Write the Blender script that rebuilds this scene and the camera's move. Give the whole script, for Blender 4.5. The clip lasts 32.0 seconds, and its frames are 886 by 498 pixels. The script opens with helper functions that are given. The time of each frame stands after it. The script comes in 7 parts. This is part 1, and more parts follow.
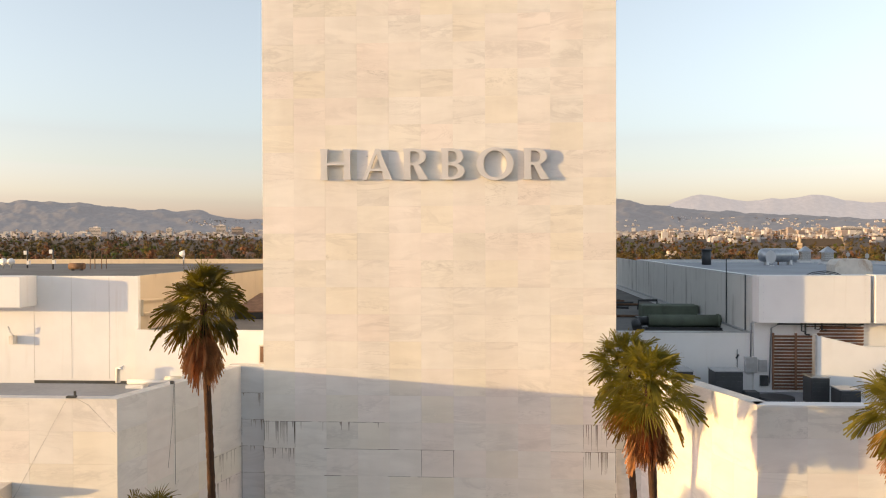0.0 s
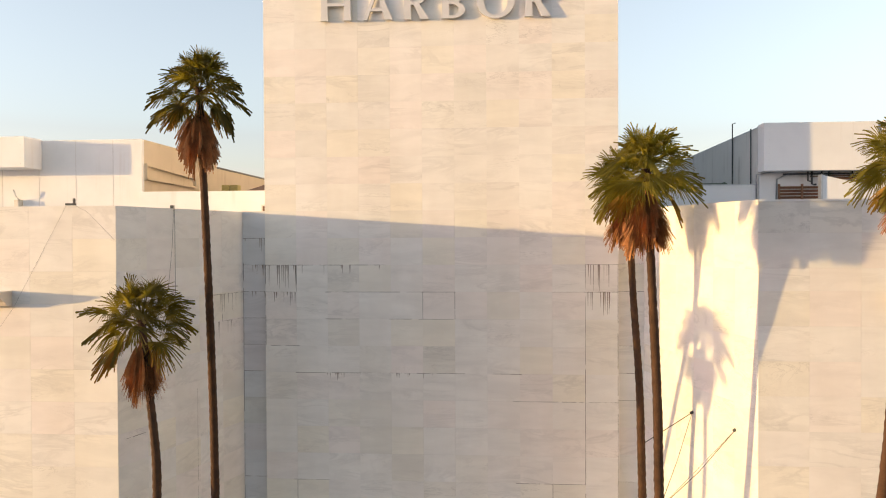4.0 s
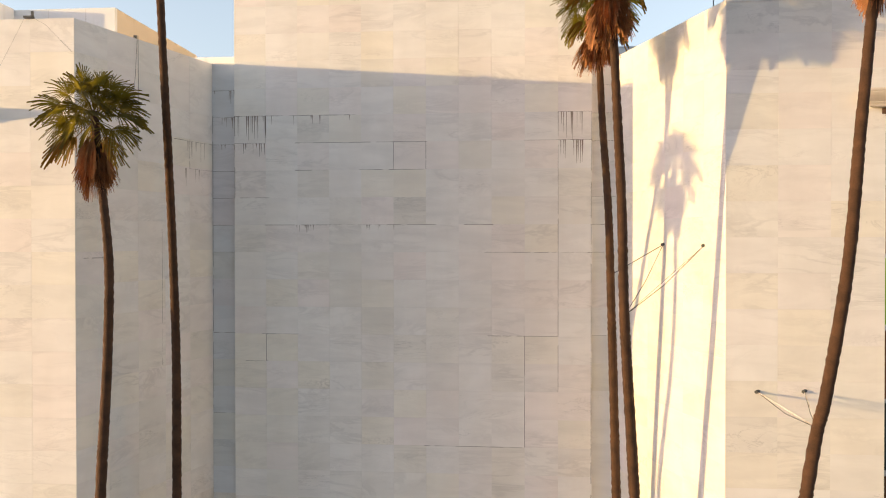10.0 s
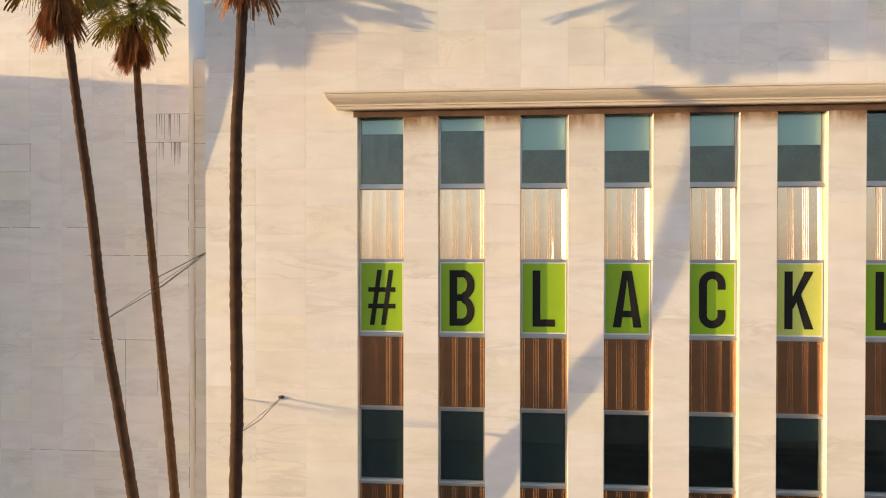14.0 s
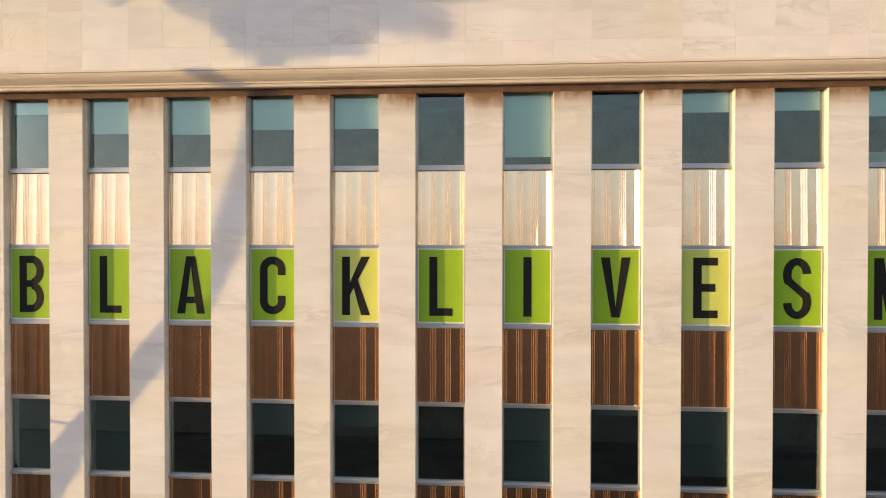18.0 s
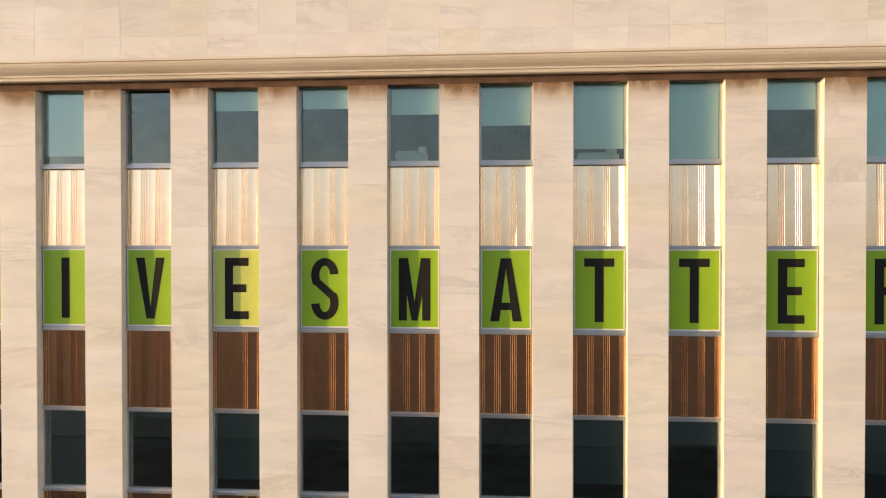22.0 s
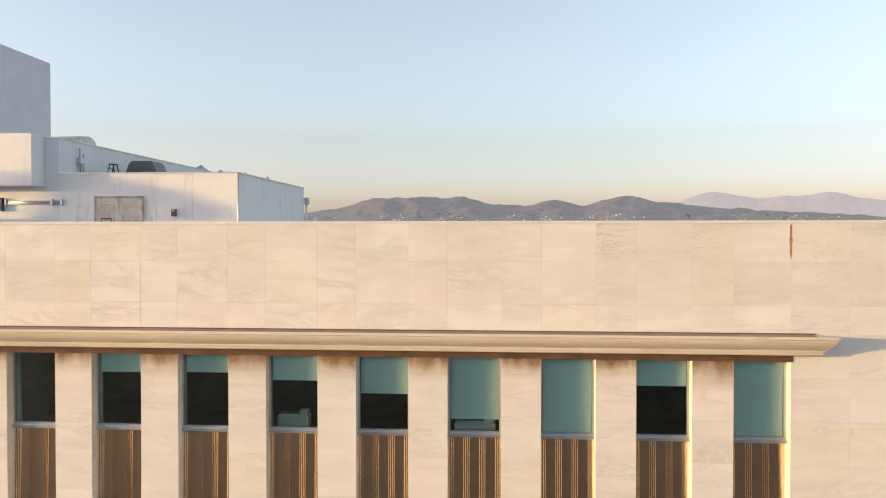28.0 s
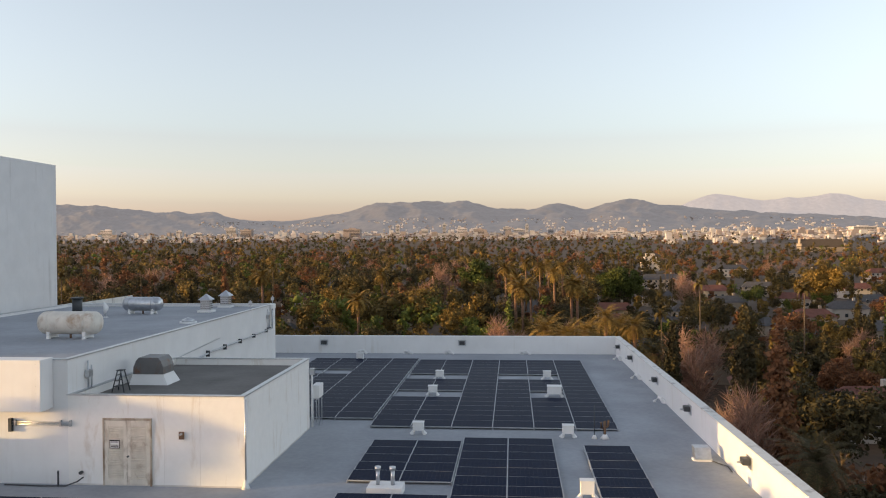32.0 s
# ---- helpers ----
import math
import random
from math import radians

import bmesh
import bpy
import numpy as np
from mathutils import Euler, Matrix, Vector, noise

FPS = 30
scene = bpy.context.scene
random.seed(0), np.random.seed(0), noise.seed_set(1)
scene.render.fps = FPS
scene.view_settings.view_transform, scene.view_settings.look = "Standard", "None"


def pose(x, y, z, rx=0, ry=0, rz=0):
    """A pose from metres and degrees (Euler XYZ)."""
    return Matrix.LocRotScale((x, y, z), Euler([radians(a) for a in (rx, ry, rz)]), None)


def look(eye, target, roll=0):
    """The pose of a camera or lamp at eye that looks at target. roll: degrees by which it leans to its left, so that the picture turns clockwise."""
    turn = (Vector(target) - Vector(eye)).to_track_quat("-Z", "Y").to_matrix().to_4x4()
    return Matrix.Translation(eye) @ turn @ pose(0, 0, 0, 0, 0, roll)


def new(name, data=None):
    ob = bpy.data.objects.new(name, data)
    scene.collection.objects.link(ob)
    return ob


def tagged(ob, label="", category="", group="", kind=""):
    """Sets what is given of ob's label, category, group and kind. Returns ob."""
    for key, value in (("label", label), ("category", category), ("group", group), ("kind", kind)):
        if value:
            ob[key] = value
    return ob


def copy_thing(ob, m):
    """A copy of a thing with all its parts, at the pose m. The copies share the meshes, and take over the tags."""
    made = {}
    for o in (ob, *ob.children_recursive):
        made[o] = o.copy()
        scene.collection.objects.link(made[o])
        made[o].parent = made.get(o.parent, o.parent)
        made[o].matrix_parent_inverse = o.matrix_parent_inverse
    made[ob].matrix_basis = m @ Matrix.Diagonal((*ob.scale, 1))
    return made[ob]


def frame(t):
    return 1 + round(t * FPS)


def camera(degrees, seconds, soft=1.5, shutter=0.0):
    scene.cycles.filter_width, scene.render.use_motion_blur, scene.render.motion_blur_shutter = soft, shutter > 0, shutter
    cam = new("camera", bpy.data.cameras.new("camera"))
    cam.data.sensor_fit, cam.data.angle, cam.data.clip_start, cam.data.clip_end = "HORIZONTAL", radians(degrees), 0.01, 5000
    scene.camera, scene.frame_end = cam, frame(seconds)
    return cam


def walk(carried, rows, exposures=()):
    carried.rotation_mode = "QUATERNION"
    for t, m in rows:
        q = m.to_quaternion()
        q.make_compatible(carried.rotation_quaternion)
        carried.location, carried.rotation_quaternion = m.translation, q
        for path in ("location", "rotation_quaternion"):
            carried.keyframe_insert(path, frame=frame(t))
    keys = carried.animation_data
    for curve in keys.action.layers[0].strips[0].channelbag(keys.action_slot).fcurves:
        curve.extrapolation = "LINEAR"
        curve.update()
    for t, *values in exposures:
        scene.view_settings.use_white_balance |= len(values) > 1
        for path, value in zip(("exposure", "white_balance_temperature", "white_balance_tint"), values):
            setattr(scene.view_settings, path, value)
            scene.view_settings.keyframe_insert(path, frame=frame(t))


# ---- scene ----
cam = camera(58.8, 32.0, 1.1)
EXPOSURES = [(0, 2.02, 6800, 13), (6, 2.08, 6650, 13), (10, 2.06, 6500, 12), (13, 1.98, 6450, 12), (17, 1.93, 6400, 13), (25, 1.88, 6400, 13), (28, 1.95, 6500, 13), (32, 1.98, 6800, 14)]
PATH = [
    (0, (-11.361, -22.064, 27.057), (-11.6121, -18.0722, 27.0095), -0.16),
    (0.5, (-11.180, -22.014, 26.533), (-11.4556, -18.0238, 26.4923), -0.17),
    (1, (-11.033, -21.957, 25.821), (-11.3272, -17.9684, 25.7887), -0.16),
    (1.5, (-11.011, -21.962, 25.165), (-11.3103, -17.9730, 25.1257), -0.18),
    (2, (-10.993, -21.973, 24.520), (-11.2962, -17.9851, 24.4724), -0.21),
    (2.5, (-10.988, -21.973, 23.837), (-11.2944, -17.9852, 23.7809), -0.22),
    (3, (-10.909, -21.989, 23.078), (-11.2269, -18.0024, 23.0184), -0.20),
    (3.5, (-10.905, -21.995, 22.296), (-11.2271, -18.0085, 22.2340), -0.25),
    (5.5, (-10.900, -21.835, 19.154), (-11.2313, -17.8491, 19.0950), -0.31),
    (6, (-10.886, -21.807, 18.343), (-11.2204, -17.8214, 18.2849), -0.30),
    (6.5, (-10.908, -21.790, 17.564), (-11.2431, -17.8041, 17.5039), -0.33),
    (7, (-10.979, -21.750, 16.827), (-11.3090, -17.7643, 16.7675), -0.31),
    (7.5, (-11.046, -21.747, 16.188), (-11.3759, -17.7609, 16.1305), -0.31),
    (8, (-11.003, -21.714, 15.848), (-11.3433, -17.7288, 15.8014), -0.22),
    (8.5, (-11.019, -21.678, 15.788), (-11.3591, -17.6929, 15.7497), -0.14),
    (9, (-10.943, -21.615, 15.856), (-11.2924, -17.6305, 15.8212), -0.11),
    (9.5, (-10.675, -21.571, 15.973), (-11.0222, -17.5864, 15.9362), -0.08),
    (10, (-9.778, -21.506, 16.094), (-10.1254, -17.5216, 16.0525), -0.05),
    (10.5, (-8.443, -21.403, 16.186), (-8.7889, -17.4187, 16.1409), -0.02),
    (11, (-6.798, -21.254, 16.257), (-7.1525, -17.2698, 16.2129), -0.02),
    (11.5, (-4.993, -21.085, 16.323), (-5.3492, -17.1011, 16.2784), -0.00),
    (12, (-3.066, -20.909, 16.367), (-3.4296, -16.9254, 16.3210), 0.02),
    (12.5, (-1.204, -20.731, 16.404), (-1.5702, -16.7485, 16.3585), 0.03),
    (13, (0.614, -20.504, 16.412), (0.2466, -16.5216, 16.3638), 0.02),
    (13.5, (2.412, -20.279, 16.328), (2.0386, -16.2971, 16.2787), 0.04),
    (14, (4.103, -20.076, 16.240), (3.7246, -16.0940, 16.1924), 0.01),
    (14.5, (5.667, -19.917, 16.161), (5.2903, -15.9347, 16.1113), -0.00),
    (16.5, (11.101, -19.324, 15.966), (10.7429, -15.3402, 15.9133), 0.01),
    (17, (12.321, -19.154, 15.944), (11.9727, -15.1695, 15.8910), 0.01),
    (17.5, (13.560, -19.031, 15.926), (13.2189, -15.0460, 15.8712), 0.02),
    (18, (14.866, -18.890, 15.906), (14.5226, -14.9048, 15.8511), 0.04),
    (18.5, (16.187, -18.772, 15.884), (15.8421, -14.7875, 15.8303), 0.03),
    (19, (17.501, -18.613, 15.876), (17.1574, -14.6277, 15.8237), 0.03),
    (19.5, (18.901, -18.465, 15.870), (18.5481, -14.4806, 15.8178), 0.01),
    (20, (20.291, -18.341, 15.870), (19.9389, -14.3569, 15.8174), 0.02),
    (20.5, (21.687, -18.185, 15.874), (21.3358, -14.2007, 15.8223), -0.01),
    (21, (23.080, -18.032, 15.871), (22.7334, -14.0471, 15.8203), -0.02),
    (21.5, (24.411, -17.897, 15.877), (24.0786, -13.9113, 15.8280), -0.03),
    (22, (25.822, -17.771, 15.881), (25.4911, -13.7852, 15.8321), -0.02),
    (22.5, (26.804, -17.680, 15.895), (26.4831, -13.6927, 15.8468), -0.00),
    (23, (27.179, -17.661, 15.896), (26.8552, -13.6746, 15.8479), -0.01),
    (23.5, (27.356, -17.666, 15.903), (27.0218, -13.6798, 15.8544), -0.06),
    (24, (27.788, -17.640, 15.906), (27.4436, -13.6548, 15.8570), -0.07),
    (24.5, (28.430, -17.578, 15.947), (28.0945, -13.5921, 15.8930), -0.08),
    (26.5, (28.540, -17.651, 19.115), (28.2139, -13.6647, 19.0506), -0.04),
    (27, (28.561, -17.729, 20.137), (28.2349, -13.7432, 20.0708), -0.09),
    (27.5, (28.617, -17.716, 21.127), (28.2874, -13.7299, 21.0638), -0.03),
    (28, (28.653, -17.683, 22.121), (28.3173, -13.6971, 22.0616), -0.01),
    (28.5, (28.620, -17.698, 23.116), (28.2845, -13.7126, 23.0570), -0.00),
    (29, (28.587, -17.726, 24.081), (28.2485, -13.7411, 24.0304), 0.01),
    (29.5, (28.521, -17.811, 25.042), (28.1858, -13.8254, 24.9983), 0.09),
    (30, (28.572, -17.777, 26.073), (28.2266, -13.7928, 26.0192), 0.05),
    (30.5, (28.587, -17.768, 27.062), (28.2382, -13.7834, 27.0094), -0.03),
    (31, (28.612, -17.731, 27.959), (28.2609, -13.7469, 27.9067), -0.24),
    (31.5, (28.649, -17.734, 28.889), (28.2956, -13.7504, 28.8382), -0.40),
    (32, (28.642, -17.793, 29.763), (28.2894, -13.8088, 29.7179), -0.41),
]
walk(cam, [(t, look(eye, target, roll)) for t, eye, target, roll in PATH], EXPOSURES)

# ---- light ----
random.seed(3)
SUN_DIR = Vector((3.22, 1.0, -0.215)).normalized()
sun = new("sun", bpy.data.lights.new("sun", "SUN"))
sun.data.energy, sun.data.angle, sun.data.color = 1.42, radians(0.53), (1.0, 0.665, 0.24)
sun.matrix_world = SUN_DIR.to_track_quat("-Z", "Y").to_matrix().to_4x4()
world = bpy.data.worlds.new("dusk_sky")
scene.world = world
world.use_nodes = True
wn = world.node_tree.nodes
sky = wn.new("ShaderNodeTexSky")
sky.sky_type, sky.sun_disc = "NISHITA", False
sky.sun_elevation, sky.sun_rotation = radians(4.0), math.atan2(-SUN_DIR.x, -SUN_DIR.y)
sky.air_density, sky.dust_density, sky.ozone_density = 1.0, 1.25, 2.4
hazy = wn.new("ShaderNodeHueSaturation")
hazy.inputs["Saturation"].default_value = 0.52
hazy.inputs["Hue"].default_value = 0.474
world.node_tree.links.new(sky.outputs[0], hazy.inputs["Color"])
warm = wn.new("ShaderNodeMix")
warm.data_type, warm.blend_type = "RGBA", "MULTIPLY"
warm.inputs[0].default_value = 1.0
warm.inputs[7].default_value = (1.03, 0.955, 0.985, 1)
world.node_tree.links.new(hazy.outputs[0], warm.inputs[6])
world.node_tree.links.new(warm.outputs[2], wn["Background"].inputs[0])
wn["Background"].inputs[1].default_value = 0.15


# ---- materials ----
def shader(name, rough=0.6, metal=0.0):
    m = bpy.data.materials.new(name)
    m.use_nodes = True
    nt = m.node_tree
    b = nt.nodes["Principled BSDF"]
    b.inputs["Roughness"].default_value, b.inputs["Metallic"].default_value = rough, metal
    return m, nt, b


def node(nt, kind, **values):
    n = nt.nodes.new(kind)
    for key, value in values.items():
        n.inputs[key].default_value = value
    return n


def coords(nt, scale=(1, 1, 1), rot=(0, 0, 0)):
    tc = nt.nodes.new("ShaderNodeNewGeometry")
    mp = nt.nodes.new("ShaderNodeMapping")
    mp.inputs["Scale"].default_value = scale
    mp.inputs["Rotation"].default_value = rot
    nt.links.new(tc.outputs["Position"], mp.inputs["Vector"])
    return mp.outputs[0]


def ramp(nt, fac, stops):
    r = nt.nodes.new("ShaderNodeValToRGB")
    while len(r.color_ramp.elements) < len(stops):
        r.color_ramp.elements.new(0.5)
    for e, (p, c) in zip(r.color_ramp.elements, stops):
        e.position, e.color = p, (*c, 1)
    nt.links.new(fac, r.inputs[0])
    return r.outputs[0]


def mix(nt, fac, a, b, blend="MIX"):
    m = nt.nodes.new("ShaderNodeMix")
    m.data_type, m.blend_type = "RGBA", blend
    for socket, v in ((m.inputs[0], fac), (m.inputs[6], a), (m.inputs[7], b)):
        if hasattr(v, "links") or isinstance(v, bpy.types.NodeSocket):
            nt.links.new(v, socket)
        elif isinstance(v, (int, float)):
            socket.default_value = v
        else:
            socket.default_value = (*v, 1)
    return m.outputs[2]


def noisy(nt, scale, detail=4, vec=None, distort=0.0, rough=0.55):
    n = node(nt, "ShaderNodeTexNoise", Scale=scale, Detail=detail, Distortion=distort, Roughness=rough)
    nt.links.new(vec if vec else coords(nt), n.inputs["Vector"])
    return n.outputs[0]


def bump(nt, b, height, strength=0.2, distance=0.01):
    n = node(nt, "ShaderNodeBump", Strength=strength, Distance=distance)
    nt.links.new(height, n.inputs["Height"])
    nt.links.new(n.outputs[0], b.inputs["Normal"])


def plain(name, colour, rough=0.6, metal=0.0, vary=0.25, scale=2.0, grain=0.0, rnd=0.0):
    """A surface of one colour with blotches at two scales, and grain as relief."""
    m, nt, b = shader(name, rough, metal)
    dark = tuple(c * (1 - vary) for c in colour)
    light = tuple(min(1, c * (1 + vary * 0.5)) for c in colour)
    col = ramp(nt, noisy(nt, scale, 6), [(0.3, dark), (0.7, light)])
    col = mix(nt, 0.25, col, ramp(nt, noisy(nt, scale * 14, 3), [(0.35, dark), (0.65, light)]))
    if rnd:
        info = nt.nodes.new("ShaderNodeObjectInfo")
        col = mix(nt, 1.0, col, ramp(nt, info.outputs["Random"], [(0, (1 - rnd,) * 3), (1, (1,) * 3)]), "MULTIPLY")
    nt.links.new(col, b.inputs["Base Color"])
    if grain:
        bump(nt, b, noisy(nt, scale * 30, 4), grain)
    return m


def frond(name, colour, glow):
    """A leaf that lets part of the light through."""
    m, nt, b = shader(name, 0.55)
    b.inputs["Specular IOR Level"].default_value = 0.22
    info = nt.nodes.new("ShaderNodeObjectInfo")
    lo, hi = (tuple(c * k for c in colour) for k in (0.5, 1.3))
    col = mix(nt, 0.5, ramp(nt, noisy(nt, 4, 5), [(0.3, lo), (0.7, hi)]), ramp(nt, info.outputs["Random"], [(0, lo), (1, hi)]))
    nt.links.new(col, b.inputs["Base Color"])
    thin = nt.nodes.new("ShaderNodeBsdfTranslucent")
    thin.inputs[0].default_value = (*glow, 1)
    both = nt.nodes.new("ShaderNodeMixShader")
    both.inputs[0].default_value = 0.28
    nt.links.new(b.outputs[0], both.inputs[1])
    nt.links.new(thin.outputs[0], both.inputs[2])
    nt.links.new(both.outputs[0], nt.nodes["Material Output"].inputs[0])
    return m


def marble(name, base, vein, rnd=0.1):
    m, nt, b = shader(name, 0.42)
    info = nt.nodes.new("ShaderNodeObjectInfo")
    shift = nt.nodes.new("ShaderNodeVectorMath")
    shift.operation = "MULTIPLY_ADD"
    nt.links.new(info.outputs["Random"], shift.inputs[0])
    shift.inputs[1].default_value = (37.0, 19.0, 53.0)
    vec = coords(nt, (0.32, 0.5, 1.25), (0, radians(20), 0))
    nt.links.new(vec, shift.inputs[2])
    v = shift.outputs[0]
    clouds = ramp(nt, noisy(nt, 1.6, 6, v, 0.6), [(0.3, tuple(c * 0.905 for c in base)), (0.62, base)])
    lines = ramp(nt, noisy(nt, 1.1, 8, v, 1.6, 0.62), [(0.41, (0, 0, 0)), (0.49, (0.6, 0.6, 0.6)), (0.56, (0, 0, 0))])
    where = ramp(nt, noisy(nt, 0.7, 2, v), [(0.45, (0, 0, 0)), (0.68, (0.55, 0.55, 0.55))])
    veins = mix(nt, 1.0, lines, where, "MULTIPLY")
    col = mix(nt, veins, clouds, vein)
    thin = ramp(nt, noisy(nt, 0.8, 9, v, 2.6, 0.7), [(0.485, (0, 0, 0)), (0.5, (0.4, 0.4, 0.4)), (0.515, (0, 0, 0))])
    patch = ramp(nt, noisy(nt, 0.55, 2, shift.outputs[0]), [(0.55, (0, 0, 0)), (0.7, (1, 1, 1))])
    col = mix(nt, mix(nt, 1.0, thin, patch, "MULTIPLY"), col, tuple(c * 0.62 for c in vein))
    tint = ramp(nt, info.outputs["Random"], [(0, (1 - rnd, 1 - rnd * 1.05, 1 - rnd * 1.2)), (0.2, (1, 1 - rnd * 0.3, 1 - rnd * 1.25)), (0.4, (1 - rnd * 0.4, 1 - rnd * 0.4, 1 - rnd * 0.45)), (0.6, (1, 1 - rnd * 0.55, 1 - rnd * 0.6)), (0.8, (1 - rnd * 0.2, 1 - rnd * 0.2, 1 - rnd * 0.2)), (1, (1, 1, 1))])
    col = mix(nt, 1.0, col, tint, "MULTIPLY")
    grime = ramp(nt, noisy(nt, 0.35, 5, coords(nt, (1.6, 1.6, 0.5))), [(0.35, (0.93, 0.92, 0.90)), (0.65, (1, 1, 1))])
    col = mix(nt, 1.0, col, grime, "MULTIPLY")
    nt.links.new(col, b.inputs["Base Color"])
    bump(nt, b, noisy(nt, 9, 4), 0.06, 0.004)
    return m


def streaked(name, colour, stain, rough=0.7, amount=0.5, cover=0.0):
    """Painted wall with rain streaks and rubbed patches."""
    m, nt, b = shader(name, rough)
    col = ramp(nt, noisy(nt, 0.8, 5), [(0.3, tuple(c * 0.92 for c in colour)), (0.7, colour)])
    streak = ramp(nt, noisy(nt, 1.0, 5, coords(nt, (2.6, 2.6, 0.16))), [(0.56 - cover, (0, 0, 0)), (0.74 - cover, (amount,) * 3)])
    patch = ramp(nt, noisy(nt, 0.55, 3), [(0.45 - cover, (0, 0, 0)), (0.62 - cover, (1, 1, 1))])
    col = mix(nt, mix(nt, 1.0, streak, patch, "MULTIPLY"), col, stain)
    nt.links.new(col, b.inputs["Base Color"])
    bump(nt, b, noisy(nt, 22, 3), 0.12, 0.006)
    return m


MARBLE = marble("marble", (0.86, 0.843, 0.81), (0.46, 0.45, 0.435), 0.075)
# Greyer marble for the recess; its corner shade is partly put into the colour.
SHADED_MARBLE = marble("shaded_marble", (0.70, 0.715, 0.73), (0.36, 0.37, 0.38), 0.10)
JOINT = plain("joint_mortar", (0.74, 0.70, 0.64), 0.9)
CORNICE = marble("cornice_stone", (0.80, 0.715, 0.61), (0.52, 0.46, 0.38), 0.05)
WHITE_PAINT = streaked("white_roof_paint", (0.80, 0.80, 0.80), (0.50, 0.44, 0.36), 0.7, 0.35)
TAN_PAINT = streaked("tan_render", (0.62, 0.53, 0.40), (0.36, 0.27, 0.17), 0.8, 0.8)
GREY_CONCRETE = streaked("grey_concrete", (0.70, 0.69, 0.66), (0.26, 0.24, 0.22), 0.85, 0.85, 0.05)
TOWER_PAINT = streaked("pale_tower_render", (0.78, 0.78, 0.79), (0.5, 0.49, 0.48), 0.85, 0.5)
ROOFING = plain("roof_membrane", (0.31, 0.33, 0.365), 0.75, 0, 0.24, 0.35, 0.1)
OLD_ROOFING = plain("dark_roof_membrane", (0.15, 0.143, 0.135), 0.85, 0, 0.35, 0.5, 0.1)
ALU = plain("aluminium", (0.50, 0.52, 0.55), 0.38, 0.85, 0.1)
# One bronze in two colours; the paler has the sky's reflection painted in.
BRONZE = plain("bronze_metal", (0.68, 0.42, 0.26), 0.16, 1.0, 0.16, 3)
SKY_TINT_BRONZE = plain("sky_tint_bronze", (0.90, 0.72, 0.53), 0.17, 1.0, 0.08, 3)
LETTER_GREY = plain("grey_letter_paint", (0.62, 0.62, 0.64), 0.5, 0.1, 0.06)
BLACK = plain("black_vinyl", (0.006, 0.006, 0.006), 0.9, 0, 0.2)
GREEN = plain("lime_vinyl", (0.30, 0.50, 0.015), 0.4, 0, 0.08, 1.5, 0, 0.06)
PALE_GREEN = plain("faded_lime_vinyl", (0.60, 0.66, 0.14), 0.4, 0, 0.1, 1.5)
SHADE = plain("roller_shade", (0.90, 0.92, 0.88), 0.8, 0, 0.06)
# Darker shade fabric: the dimness behind the lower glass is put into its colour.
DIM_SHADE = plain("dimmed_roller_shade", (0.045, 0.06, 0.07), 0.85, 0, 0.15)
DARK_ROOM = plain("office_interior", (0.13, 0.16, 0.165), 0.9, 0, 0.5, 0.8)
PALE_THING = plain("office_equipment", (0.6, 0.6, 0.58), 0.6)
BARK = plain("palm_bark", (0.072, 0.034, 0.016), 0.95, 0, 0.6, 3, 0.6)
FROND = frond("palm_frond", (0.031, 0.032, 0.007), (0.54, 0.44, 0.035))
# Lighter frond copy: three palms' sunlit look is put into the leaf colour.
LIGHT_FROND = frond("sunlit_look_frond", (0.125, 0.112, 0.016), (0.60, 0.48, 0.035))
YELLOW_FROND = frond("yellowing_frond", (0.24, 0.14, 0.02), (0.45, 0.26, 0.03))
DEAD_FROND = plain("dead_frond", (0.52, 0.22, 0.075), 0.85, 0, 0.5, 5, 0, 0.4)
GROUND = plain("ground_soil", (0.095, 0.058, 0.034), 0.95, 0, 0.5, 0.05)
ASPHALT = plain("asphalt", (0.036, 0.027, 0.022), 0.9, 0, 0.3, 0.4)


def glass(name, tint):
    m = bpy.data.materials.new(name)
    m.use_nodes = True
    nt = m.node_tree
    nt.nodes.remove(nt.nodes["Principled BSDF"])
    clear = nt.nodes.new("ShaderNodeBsdfTransparent")
    clear.inputs[0].default_value = (*tint, 1)
    gloss = node(nt, "ShaderNodeBsdfGlossy", Roughness=0.015)
    gloss.inputs[0].default_value = (0.9, 0.95, 0.95, 1)
    fres = node(nt, "ShaderNodeFresnel", IOR=1.7)
    m2 = nt.nodes.new("ShaderNodeMixShader")
    nt.links.new(fres.outputs[0], m2.inputs[0])
    nt.links.new(clear.outputs[0], m2.inputs[1])
    nt.links.new(gloss.outputs[0], m2.inputs[2])
    nt.links.new(m2.outputs[0], nt.nodes["Material Output"].inputs[0])
    return m


GLASS = glass("tinted_glass", (0.88, 0.99, 0.98))


# ---- building blocks ----
def thing(name, at=(0, 0, 0), label="", category="", group="", kind="", rz=0.0):
    ob = new(name)
    ob.matrix_world = pose(*at, 0, 0, rz)
    return tagged(ob, label, category, group, kind)


def link(name, me, material, parent=None, label="", at=(0, 0, 0)):
    ob = new(name, me)
    if material and not me.materials:
        me.materials.append(material)
    if parent:
        ob.parent = parent
    ob.location = at
    if label:
        ob["label"] = label
    return ob


def raw(name, verts, faces, smooth=False):
    me = bpy.data.meshes.new(name)
    me.from_pydata([tuple(v) for v in verts], [], faces)
    if smooth:
        me.polygons.foreach_set("use_smooth", [True] * len(me.polygons))
    me.update()
    return me


